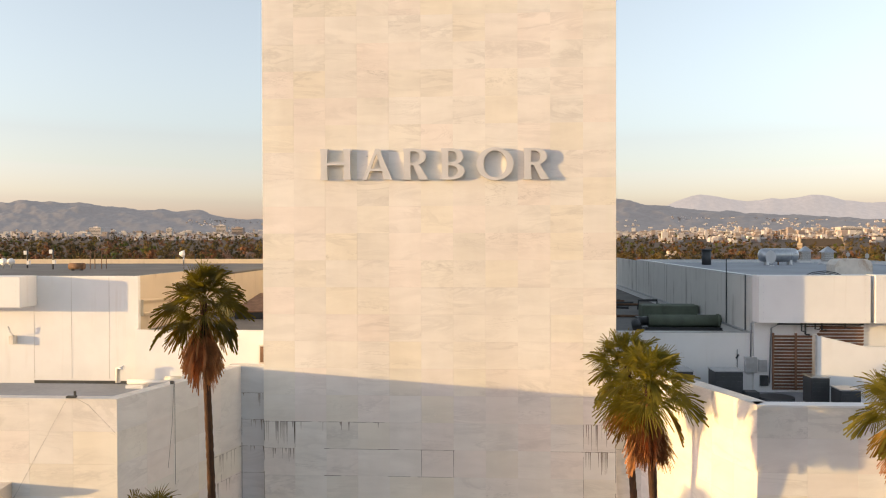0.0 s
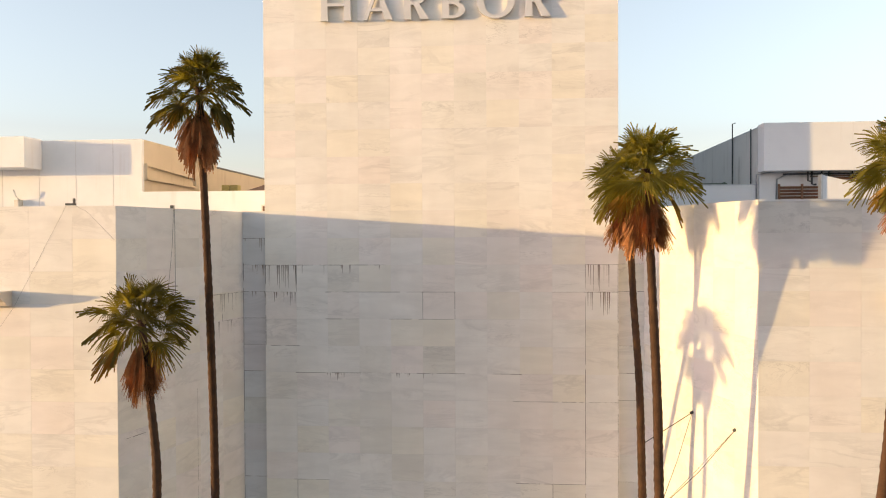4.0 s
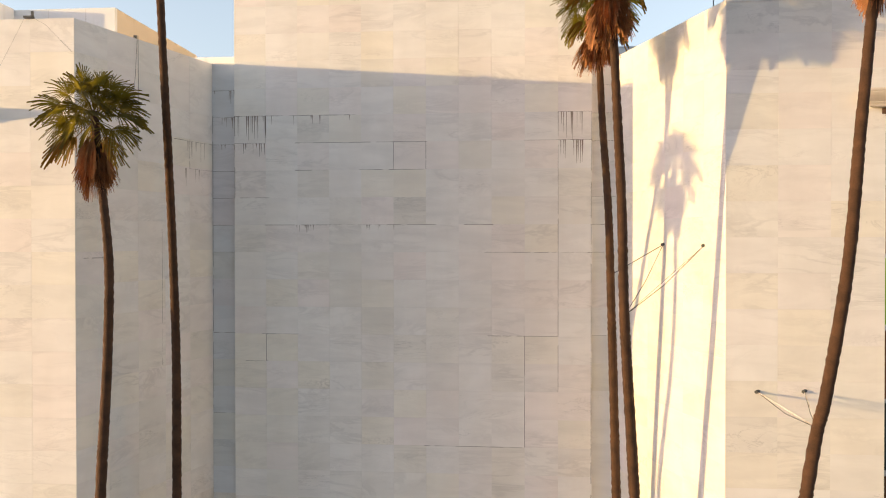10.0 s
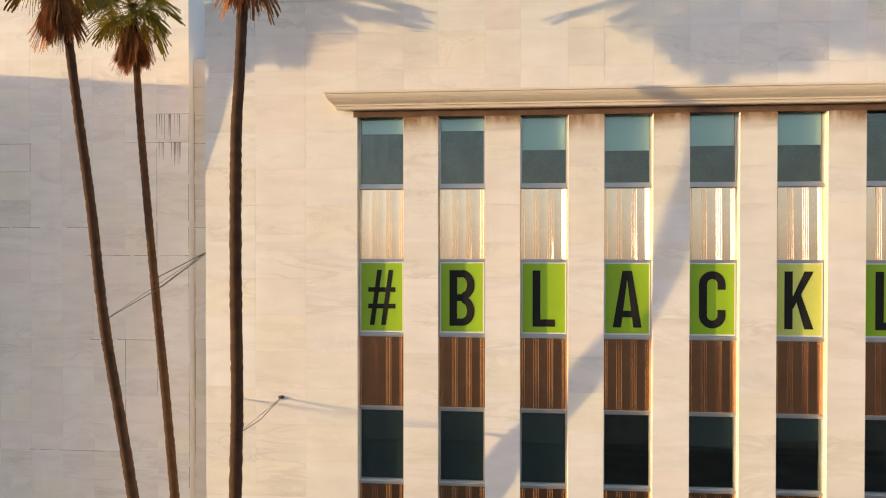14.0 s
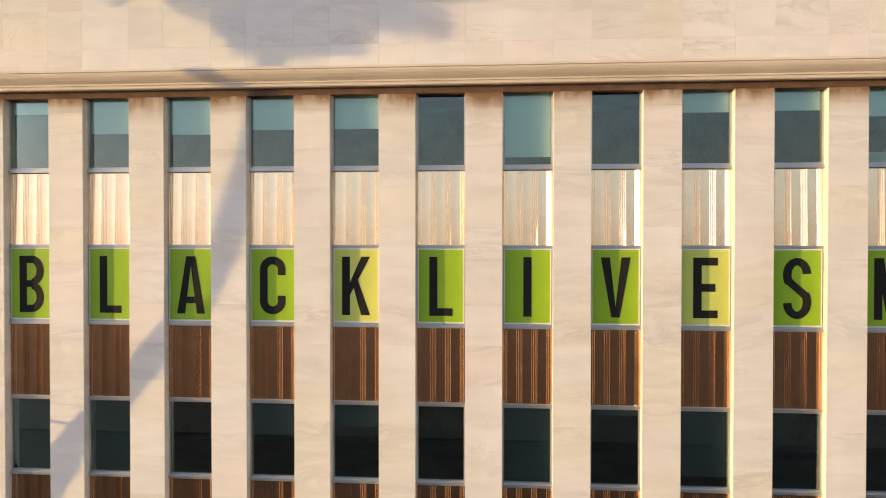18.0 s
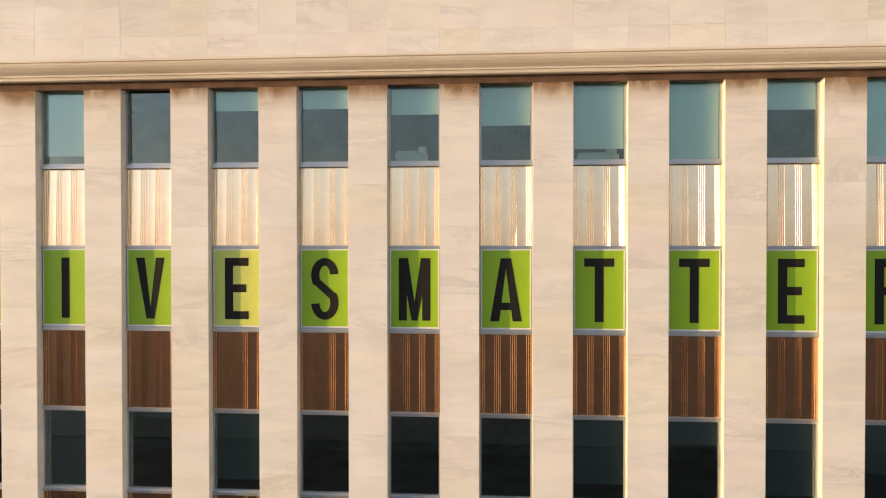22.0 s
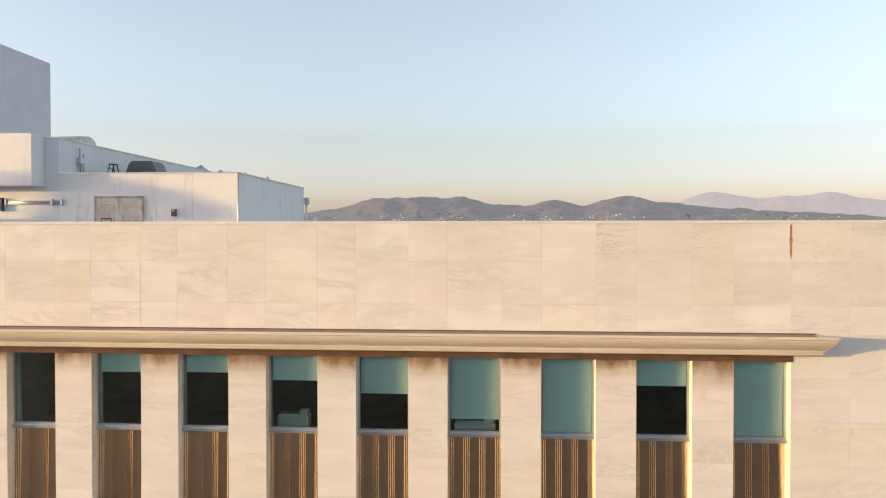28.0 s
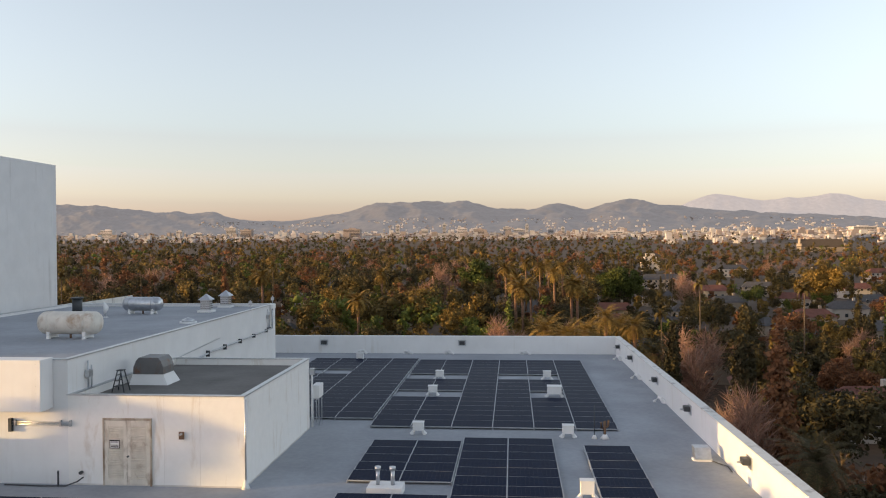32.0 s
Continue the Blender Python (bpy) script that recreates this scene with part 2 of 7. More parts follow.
def part(name, bm, material, parent=None, label="", at=(0, 0, 0), smooth=False):
    me = bpy.data.meshes.new(name)
    bmesh.ops.recalc_face_normals(bm, faces=bm.faces[:])
    bm.to_mesh(me)
    bm.free()
    if smooth:
        me.polygons.foreach_set("use_smooth", [True] * len(me.polygons))
    return link(name, me, material, parent, label, at)


CUBE_FACES = [(0, 2, 3, 1), (4, 5, 7, 6), (0, 1, 5, 4), (2, 6, 7, 3), (0, 4, 6, 2), (1, 3, 7, 5)]


def cuboid(a, b):
    return [(x, y, z) for x in (a[0], b[0]) for y in (a[1], b[1]) for z in (a[2], b[2])]


def boxes(name, pairs, material, parent=None, label="", at=(0, 0, 0), bevel=0.0):
    """One mesh of the boxes given by two corners each."""
    bm = bmesh.new()
    for a, b in pairs:
        vs = [bm.verts.new(v) for v in cuboid([min(p) for p in zip(a, b)], [max(p) for p in zip(a, b)])]
        for f in CUBE_FACES:
            bm.faces.new([vs[i] for i in f])
    if bevel:
        bmesh.ops.bevel(bm, geom=bm.edges[:], offset=bevel, segments=2, affect="EDGES", profile=0.6)
    return part(name, bm, material, parent, label, at)


def tube_into(bm, points, radii, seg=8, cap=True):
    rings = []
    for i, p in enumerate(points):
        p = Vector(p)
        d = (Vector(points[min(i + 1, len(points) - 1)]) - Vector(points[max(i - 1, 0)])).normalized()
        u = d.orthogonal().normalized() if abs(d.z) < 0.9 else Vector((1, 0, 0)) - d * d.x
        u.normalize()
        w = d.cross(u)
        r = radii[i] if isinstance(radii, (list, tuple)) else radii
        rings.append([bm.verts.new(p + (u * math.cos(2 * math.pi * k / seg) + w * math.sin(2 * math.pi * k / seg)) * r) for k in range(seg)])
    for a, b in zip(rings, rings[1:]):
        for k in range(seg):
            bm.faces.new((a[k], a[(k + 1) % seg], b[(k + 1) % seg], b[k]))
    if cap:
        bm.faces.new(rings[0][::-1])
        bm.faces.new(rings[-1])


def tube(name, points, radii, material, parent=None, seg=8, label="", at=(0, 0, 0), smooth=True):
    bm = bmesh.new()
    tube_into(bm, points, radii, seg)
    ob = part(name, bm, material, parent, label, at)
    if smooth:
        for p in ob.data.polygons:
            p.use_smooth = len(p.vertices) == 4
    return ob


def prism(name, outline, z0, z1, material, parent=None, label=""):
    """An upright block over an outline in plan."""
    bm = bmesh.new()
    lo = [bm.verts.new((x, y, z0)) for x, y in outline]
    hi = [bm.verts.new((x, y, z1)) for x, y in outline]
    n = len(outline)
    for i in range(n):
        bm.faces.new((lo[i], lo[(i + 1) % n], hi[(i + 1) % n], hi[i]))
    bm.faces.new(lo[::-1])
    bm.faces.new(hi)
    return part(name, bm, material, parent, label)


PANELS = {}


def panel_mesh(w, h, stone, d=0.03, g=0.0009):
    """A facing slab, its front at y = 0, with a narrow chamfer."""
    key = (round(w, 3), round(h, 3), stone.name)
    if key not in PANELS:
        c = 0.0016
        v = [(g, d, g), (w - g, d, g), (w - g, d, h - g), (g, d, h - g), (g, c, g), (w - g, c, g), (w - g, c, h - g), (g, c, h - g),
             (g + c, 0, g + c), (w - g - c, 0, g + c), (w - g - c, 0, h - g - c), (g + c, 0, h - g - c)]
        f = [(8, 9, 10, 11)]
        for i in range(4):
            j = (i + 1) % 4
            f += [(i, j, 4 + j, 4 + i), (4 + i, 4 + j, 8 + j, 8 + i)]
        PANELS[key] = raw("marble_panel", v, f)
        PANELS[key].materials.append(stone)
    return PANELS[key]


def panels(parent, origin, along, xs, zs, skip=None, stone=None):
    """Slabs between the given steps along a wall and up it; along: the wall's direction in plan."""
    turn = math.atan2(along[1], along[0])
    k = 0
    for x0, x1 in zip(xs, xs[1:]):
        for z0, z1 in zip(zs, zs[1:]):
            if skip and skip(x0, x1, z0, z1):
                continue
            ob = link("marble_panel", panel_mesh(x1 - x0, z1 - z0, stone or MARBLE), None, parent)
            ob.matrix_basis = pose(origin[0] + along[0] * x0, origin[1] + along[1] * x0, z0, 0, 0, math.degrees(turn)) @ pose(0, random.uniform(-0.003, 0.0), 0)
            k += 1
    return k


def steps(a, b, n):
    return [a + (b - a) * i / n for i in range(n + 1)]


# ---- plan ----
TOP = 22.49            # top of the wings' walls
ROOF = 21.17
TOWER_Y, TOWER_TOP = 5.78, 35.99
TW0, TW1 = -19.61, -7.04
COL, WIN, BAY0 = 2.1, 1.205, -0.033
WING0, WING1, BACK = -4.10, 37.34, 41.8
BLOCK1, BLOCK0 = -22.22, -58.0
NOOK_X, NOOK_Y = -20.52, 6.03     # where the end block meets the tower
SIDE_X, SIDE_Y = -6.10, 6.19      # where the splayed side meets the tower
FLOORS = [(17.64, 19.62), (13.79, 15.69), (9.93, 11.83), (6.07, 7.97)]

def east_x(y):
    """The inside of the roof's far parapet, skewed slightly to fit the camera's view."""
    return 36.98 - 0.0185 * y


# ground
def ground_rise(dist):
    """The plain climbs gently towards the hills."""
    return max(0.0, dist - 1000) * 0.024


bm = bmesh.new()
bmesh.ops.create_grid(bm, x_segments=8, y_segments=160, size=4950)
for v in bm.verts:
    v.co.z = ground_rise(v.co.y + 18)
tagged(part("ground", bm, GROUND), "dry suburban ground reaching the hills", "ground", kind="structure")

# ---- right wing ----
piers = [((WING0, 0.03, 0), (BAY0, 0.5, 20.02))] + [(((BAY0 + COL * i) + WIN, 0.03, 0), ((BAY0 + COL * (i + 1)), 0.5, 20.02)) for i in range(16)] + [(((BAY0 + COL * 16) + WIN, 0.03, 0), (WING1, 0.5, 20.02))]
wall = boxes("wall_wing_front", [((WING0, 0.03, 20.0), (WING1, 0.45, TOP - 0.06))], JOINT)
tagged(wall, "cream marble front of the long wing with slim piers between window bays", "wall", kind="structure")
for a, b in piers:
    boxes("pier", [(a, (b[0], b[1], 20.0))], JOINT, wall)
boxes("plinth", [((0, 0.06, 0), ((BAY0 + COL * 16) + WIN, 0.5, 6.0))], JOINT, wall)
boxes("coping", [((WING0 - 0.02, -0.02, TOP - 0.06), (WING1 + 0.02, 0.47, TOP))], WHITE_PAINT, wall)
side = thing("wall_wing_side", (0, 0, 0), "splayed marble side of the wing in low sun", "wall", kind="structure")
prism("wall_body", [(WING0 + 0.01, 0.05), (WING0 + 0.4, 0.5), (SIDE_X + 0.44, 6.5), (SIDE_X, SIDE_Y)], 0, TOP, JOINT, side)
prism("wall_wing_east", [(east_x(0.5), 0.5), (east_x(0.5) + 0.36, 0.5), (east_x(BACK) + 0.36, BACK), (east_x(BACK), BACK)], 0, TOP - 0.05, WHITE_PAINT)
prism("coping", [(east_x(0.5) - 0.02, 0.5), (east_x(0.5) + 0.39, 0.5), (east_x(BACK) + 0.39, BACK), (east_x(BACK) - 0.02, BACK)], TOP - 0.05, TOP, GREY_CONCRETE, bpy.data.objects["wall_wing_east"], "pale grey coping")
tagged(bpy.data.objects["wall_wing_east"], "white-painted parapet wall along the roof's far side", "wall", kind="structure")
boxes("wall_wing_north", [((-7.0, BACK - 0.35, 0), (east_x(BACK) - 0.004, BACK, TOP))], WHITE_PAINT)
tagged(bpy.data.objects["wall_wing_north"], "white-painted parapet wall at the roof's back", "wall", kind="structure")
tagged(boxes("roof_wing", [((-3.6, 0.45, ROOF - 0.3), (37.1, 6.5, ROOF)), ((-7.6, 6.5, ROOF - 0.3), (37.1, BACK - 0.35, ROOF))], ROOFING), "pale grey membrane roof with worn patches", "roof", kind="structure")

# ---- recess and tower ----
tower = prism("wall_tower", [(TW0, TOWER_Y + 0.03), (TW1, TOWER_Y + 0.03), (-7.85, 42.4), (TW0, 42.4)], 0, TOWER_TOP, TOWER_PAINT)
tagged(tower, "tall windowless tower faced with veined cream marble slabs", "tower", kind="structure")
strip = boxes("wall_recess", [((TW1, SIDE_Y + 0.03, 0), (SIDE_X + 0.4, 6.5, TOP)), ((NOOK_X - 0.5, NOOK_Y + 0.03, 0), (TW0, 6.5, TOP))], JOINT)
tagged(strip, "narrow marble strips where the wings meet the tower", "wall", kind="structure")

# ---- left block ----
block = thing("wall_block", (0, 0, 0), "marble end block of the other wing with stained slabs", "wall", kind="structure")
prism("wall_body", [(BLOCK0, 0.03), (BLOCK1 - 0.01, 0.04), (NOOK_X, NOOK_Y + 0.08), (NOOK_X - 0.28, 6.5), (BLOCK0, 6.5)], 0, ROOF, JOINT, block)
prism("parapet", [(BLOCK0, 0.03), (BLOCK1 - 0.01, 0.04), (BLOCK1 + 0.104, 0.40), (BLOCK0, 0.40)], ROOF, TOP - 0.02, JOINT, block)
prism("parapet", [(BLOCK1 + 0.10, 0.40), (NOOK_X - 0.01, NOOK_Y + 0.08), (NOOK_X - 0.38, NOOK_Y + 0.08), (BLOCK1 - 0.33, 0.40)], ROOF, TOP - 0.02, JOINT, block)

# facing slabs
ROW, TOWER_ROW = 0.955, 0.9663
wing_xs = [WING0] + [WING0 + 1.35, WING0 + 2.7] + [x for i in range(17) for x in ((BAY0 + COL * i), (BAY0 + COL * i) + WIN)] + [36.02, WING1]
panels(wall, (0, 0, 0), (1, 0), wing_xs, [20.0, 20.62, 21.58, TOP - 0.06])
low_zs = [20.0 - ROW * k for k in range(16, -1, -1)]


def over_window(x0, x1, z0, z1):
    return any(abs(x0 - (BAY0 + COL * i)) < 0.01 for i in range(17))


panels(wall, (0, 0, 0), (1, 0), wing_xs, low_zs, over_window)
d = Vector((SIDE_X - WING0, SIDE_Y - 0.02))
panels(side, (SIDE_X, SIDE_Y, 0), tuple(-d.normalized()), steps(0, d.length, 6), [TOP - ROW * k for k in range(16, -1, -1)])
panels(tower, (TW0, TOWER_Y, 0), (1, 0), steps(0, TW1 - TW0, 11), [TOWER_TOP - TOWER_ROW * k for k in range(36, -1, -1)])
panels(strip, (TW1, SIDE_Y, 0), (1, 0), [0, SIDE_X - TW1], [TOWER_TOP - TOWER_ROW * 14 - TOWER_ROW * k for k in range(16, -1, -1)])
panels(strip, (NOOK_X, NOOK_Y, 0), (1, 0), [0, TW0 - NOOK_X], [TOWER_TOP - TOWER_ROW * 14 - TOWER_ROW * k for k in range(16, -1, -1)], None, SHADED_MARBLE)
panels(block, (0, 0, 0), (1, 0), [BLOCK1 - 1.32 * k for k in range(8, -1, -1)], [TOP - 0.02 - ROW * k for k in range(16, -1, -1)])
e = Vector((NOOK_X - BLOCK1, NOOK_Y - 0.02))
panels(block, (BLOCK1, 0.02, 0), tuple(e.normalized()), steps(0, e.length, 5), [TOP - 0.02 - ROW * k for k in range(16, -1, -1)])

# a rust run below the coping
bm = bmesh.new()
for k, (w0, z0, w1, z1) in enumerate(((0.02, 22.40, 0.035, 22.1), (0.035, 22.1, 0.028, 21.85), (0.028, 21.85, 0.006, 21.6))):
    bm.faces.new([bm.verts.new(p) for p in ((34.77 - w1, -0.003, z1), (34.76 + w1 * 0.7, -0.003, z1), (34.77 + w0 * 0.8, -0.003, z0), (34.76 - w0, -0.003, z0))])
RUST_RUN = plain("rust_run", (0.48, 0.26, 0.13), 0.9, 0, 0.5, 5)
part("rust_run", bm, RUST_RUN, wall, "brown rust run below the coping")["kind"] = "stuff"

# weathered joints and drip marks on the tower's lower slabs
STAIN = plain("joint_stain", (0.19, 0.165, 0.145), 0.95, 0, 0.4, 4)
DRIP = plain("drip_stain", (0.33, 0.29, 0.25), 0.95, 0, 0.35, 6)
srng = random.Random(8)


def weathering(parent, origin, along, lines, drips, cracks, label):
    """Open joints (u0, u1, z), drips (u0, u1, z, count, shortest, longest) and upright cracks (u, z0, z1) on a wall's face."""
    ax, ay = Vector(along).normalized()
    v, f, v2, f2 = [], [], [], []

    def quad(vs, fs, pts, lift):
        b = len(vs)
        vs += [(origin[0] + ax * u + ay * lift, origin[1] + ay * u - ax * lift, z) for u, z in pts]
        fs.append((b, b + 1, b + 2, b + 3))
    for u0, u1, z in lines:
        u = u0
        while u < u1:
            q = min(u1, u + srng.uniform(0.15, 0.6))
            w = srng.uniform(0.003, 0.012)
            quad(v, f, [(u, z - w), (q, z - w * srng.uniform(0.4, 1)), (q, z + w * 0.5), (u, z + w * 0.5)], 0.004)
            u = q + (srng.uniform(0, 0.25) if srng.random() < 0.4 else 0)
    for u, z0, z1 in cracks:
        z = z1
        while z > z0:
            q = max(z0, z - srng.uniform(0.3, 0.95))
            w = srng.uniform(0.003, 0.009)
            quad(v, f, [(u - w, q), (u + w, q), (u + w, z), (u - w, z)], 0.004)
            z = q - (srng.uniform(0, 0.4) if srng.random() < 0.3 else 0)
    for u0, u1, z, n, short, long in drips:
        for k in range(n):
            u, w, h = srng.uniform(u0, u1), srng.uniform(0.008, 0.026), srng.uniform(short, long)
            quad(v2, f2, [(u - w * 0.2, z - h), (u + w * 0.2, z - h), (u + w, z), (u - w, z)], 0.0035)
    for name, vs, fs, m in (("open_joint", v, f, STAIN), ("drip_stain", v2, f2, DRIP)):
        if fs:
            link(name, raw(name, vs, fs), m, parent, label)["kind"] = "stuff"


tz = [TOWER_TOP - TOWER_ROW * k for k in range(31)]
tw = TW1 - TW0
cell = tw / 11
weathering(tower, (TW0, TOWER_Y), (1, 0),
           [(0, 1.2, tz[16]), (0, 1.2, tz[16]), (1.2, 4.4, tz[16]), (tw - cell, tw, tz[16]), (tw - 2.3, tw, tz[17]), (tw - 1.2, tw, tz[17]), (0, 1.1, tz[17]), (2.2, 6.9, tz[17]), (4.5, 6.8, tz[18]), (2.2, 3.4, tz[18]), (1.1, 7.2, tz[20]), (8.2, 9.2, tz[20]), (8.9, tw, tz[21]), (1.0, 2.3, tz[24]), (9.0, 11.4, tz[24]), (0.4, 1.2, tz[25]), (6.8, 10.2, tz[28]), (0.2, 1.3, tz[19])],
           [(0.05, 1.15, tz[16], 15, 0.15, 0.85), (1.3, 4.2, tz[16], 6, 0.1, 0.35), (0.05, 1.1, tz[17], 8, 0.1, 0.5), (tw - cell, tw - 0.3, tz[16], 8, 0.4, 0.95), (tw - cell, tw - 0.2, tz[17], 9, 0.35, 0.9), (2.0, 3.0, tz[20], 7, 0.08, 0.3), (4.6, 6.8, tz[20], 6, 0.05, 0.2)],
           [(cell * 9, tz[28], tz[24]), (cell * 10, tz[26], tz[16]), (cell * 10, tz[22], tz[18]), (cell * 5, tz[18], tz[17]), (cell * 6, tz[18], tz[17]), (cell * 1, tz[25], tz[24]), (tw - 0.02, tz[30], tz[16]), (cell * 1, tz[17], tz[16]), (0.015, tz[19], tz[16])], "dark drip marks and open joints")
ed = e.length
weathering(block, (BLOCK1, 0.02), tuple(e), [(4.2, ed, 19.55), (5.0, ed, 18.6), (0.3, 1.2, 15.6)], [(4.6, ed, 19.55, 7, 0.2, 0.7), (4.7, 5.6, 18.6, 5, 0.2, 0.6)], [(5.0, 18.6, 19.55), (5.6, 18.9, 19.55), (3.6, 12.0, 16.5)], "dark drip marks")
weathering(strip, (NOOK_X, NOOK_Y), (1, 0), [(0.02, TW0 - NOOK_X, tz[k]) for k in (15, 16, 17, 18, 19, 20, 21, 24, 27)], [(0.05, 0.85, tz[16], 6, 0.1, 0.4), (0.05, 0.85, tz[17], 5, 0.1, 0.3), (0.05, 0.85, tz[15], 4, 0.1, 0.5)], [(0.02, 10, 20.6)], "dark open joints")
weathering(strip, (TW1, SIDE_Y), (1, 0), [(0.0, SIDE_X - TW1, tz[k]) for k in (15, 16, 17, 19, 20, 21, 24)], [], [(0.03, 8, 20.6)], "dark open joints")

# ---- left wing roof ----
tagged(boxes("roof_block", [((BLOCK0, 6.5, ROOF - 0.3), (TW0, BACK, ROOF))], ROOFING), "flat roof behind the end block", "roof", kind="structure")


# ---- window bays ----
BROWN_STONE = plain("weathered_stone", (0.36, 0.25, 0.18), 0.85, 0, 0.35, 1.5)
STAIN_SHADE_STONE = plain("stain_shade_stone", (0.15, 0.085, 0.055), 0.9, 0, 0.5, 2)
DARK_JOINT = plain("open_joint", (0.12, 0.085, 0.065), 0.95, 0, 0.4, 2)

def cornice_profile(x0, x1, name, label, reach=1.0, cut=0.9):
    prof = [(0.0, 20.0), (-0.50, 20.0), (-0.50, 19.945), (-0.47, 19.93), (-0.462, 19.89), (-0.43, 19.83), (-0.37, 19.765), (-0.31, 19.72), (-0.27, 19.69), (-0.27, 19.655), (-0.23, 19.65), (-0.22, 19.585), (-0.19, 19.565), (0.0, 19.565)]
    bm = bmesh.new()
    ends = []
    for x, s in ((x0, 1), (x1, -1)):
        ends.append([bm.verts.new((x + s * (0.50 + y) * cut, y * reach, z)) for y, z in prof])
    n = len(prof)
    for i in range(n):
        bm.faces.new((ends[0][i], ends[0][(i + 1) % n], ends[1][(i + 1) % n], ends[1][i]))
    bm.faces.new(ends[0])
    bm.faces.new(ends[1][::-1])
    return tagged(part(name, bm, CORNICE), label, "cornice", kind="structure")


wing_cornice = cornice_profile(-0.80, 35.62, "cornice_wing", "projecting moulded stone cornice above the window bays")
boxes("weathered_top", [((-0.36, -0.455, 19.998), (35.2, -0.03, 20.006))], BROWN_STONE, wing_cornice, "brown weathered top of the cornice")
# Staining and the shade under the cornice share this one dark colour.
boxes("drip_strip", [((BAY0 - 0.1, -0.012, 19.40), (34.82, 0.24, 19.56))], STAIN_SHADE_STONE, wing_cornice, "dark band beneath the cornice, staining and painted shade in one")
boxes("joint", [((-0.4, -0.03, 20.0), (35.3, 0.0, 20.028))], DARK_JOINT, wing_cornice, "dark open joint above the cornice")
cornice_profile(-58, -25.3, "cornice_block", "projecting moulded stone cornice on the other wing", 1.6, 0.2)


def stain_shade_material():
    """Brown run-off with the cornice's soft shade painted in; it thins out downwards, more in some places than in
    others.
    """
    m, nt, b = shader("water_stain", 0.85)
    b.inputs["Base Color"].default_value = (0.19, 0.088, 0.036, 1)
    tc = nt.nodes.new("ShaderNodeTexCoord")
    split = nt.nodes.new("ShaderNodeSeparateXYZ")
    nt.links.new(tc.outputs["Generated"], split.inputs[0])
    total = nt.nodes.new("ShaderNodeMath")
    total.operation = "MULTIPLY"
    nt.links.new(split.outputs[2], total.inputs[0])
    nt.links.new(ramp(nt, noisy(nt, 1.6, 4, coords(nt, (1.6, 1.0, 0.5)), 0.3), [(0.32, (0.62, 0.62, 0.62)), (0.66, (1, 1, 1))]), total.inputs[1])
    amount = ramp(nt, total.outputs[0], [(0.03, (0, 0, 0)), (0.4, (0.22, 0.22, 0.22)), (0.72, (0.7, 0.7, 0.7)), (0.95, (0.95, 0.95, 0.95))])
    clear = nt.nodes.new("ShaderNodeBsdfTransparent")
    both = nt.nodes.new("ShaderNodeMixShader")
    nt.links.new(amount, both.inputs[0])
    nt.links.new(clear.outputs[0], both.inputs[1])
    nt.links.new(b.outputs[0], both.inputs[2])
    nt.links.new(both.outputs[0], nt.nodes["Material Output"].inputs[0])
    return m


STAIN_AND_SHADE = stain_shade_material()
# Sheets on the pier tops: run-off plus painted shade below the cornice.
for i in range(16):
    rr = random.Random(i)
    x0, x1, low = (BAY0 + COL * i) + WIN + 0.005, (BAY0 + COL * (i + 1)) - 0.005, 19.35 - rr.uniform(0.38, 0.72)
    ob = link("water_stain", raw("water_stain", [(x0, -0.004, low), (x1, -0.004, low), (x1, -0.004, 19.40), (x0, -0.004, 19.40)], [(0, 1, 2, 3)]), STAIN_AND_SHADE, wall, "brown run-off stain and painted cornice shade on a pier")
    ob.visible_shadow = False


def spandrel_mesh(h):
    """Fluted metal sheet: groups of slim ribs between broad, faintly dished pans."""
    prof = [(0.0, 0.02)]
    x, pitch = 0.015, 0.042
    for g in range(4):
        for k in range(3 if g in (0, 3) else 4):
            for a in range(5):
                t = math.pi * a / 4
                prof.append((x + 0.010 - 0.0065 * math.cos(t), 0.019 - 0.013 * math.sin(t)))
            x += pitch
        if g < 3:
            w = (WIN - 0.03 - 14 * pitch) / 3
            for a in range(1, 8):
                u = a / 8
                prof.append((x + w * u, 0.019 + 0.0035 * math.sin(math.pi * u)))
            x += w
    prof.append((WIN, 0.02))
    v, f = [], []
    for px, py in prof:
        v += [(px, py, 0.05), (px, py, h - 0.07)]
    for i in range(len(prof) - 1):
        f.append((2 * i, 2 * i + 2, 2 * i + 3, 2 * i + 1))
    return raw("sheet", v, f)


SHEETS = {}


def spandrel(x, z0, z1, lean=0.0):
    t = thing("spandrel_panel", (x, 0.24, z0), "fluted %s metal panel between window and window" % ("sky-tinted bronze" if lean else "brown bronze"), "spandrel panel", "metal spandrels")
    h = round(z1 - z0, 2)
    key = (h, lean > 0)
    if key not in SHEETS:
        SHEETS[key] = spandrel_mesh(h)
        SHEETS[key].materials.append(SKY_TINT_BRONZE if lean else BRONZE)
    link("sheet", SHEETS[key], None, t).matrix_basis = pose(0, 0.0, 0, -lean, 0, 0)
    boxes("sill", [((0, -0.05, h - 0.08), (WIN, 0.06, h))], ALU, t, "dull aluminium sill", bevel=0.008)
    boxes("head_bar", [((0, -0.03, 0), (WIN, 0.05, 0.05))], ALU, t, "dull aluminium bar")


SHADES = [0.30, 0.27, 0.53, 0.55, 0.5, 0.5, 0.0, 0.87, 0.0, 0.35, 0.34, 0.42, 0.56, 0.84, 1.0, 0.42, 1.0]
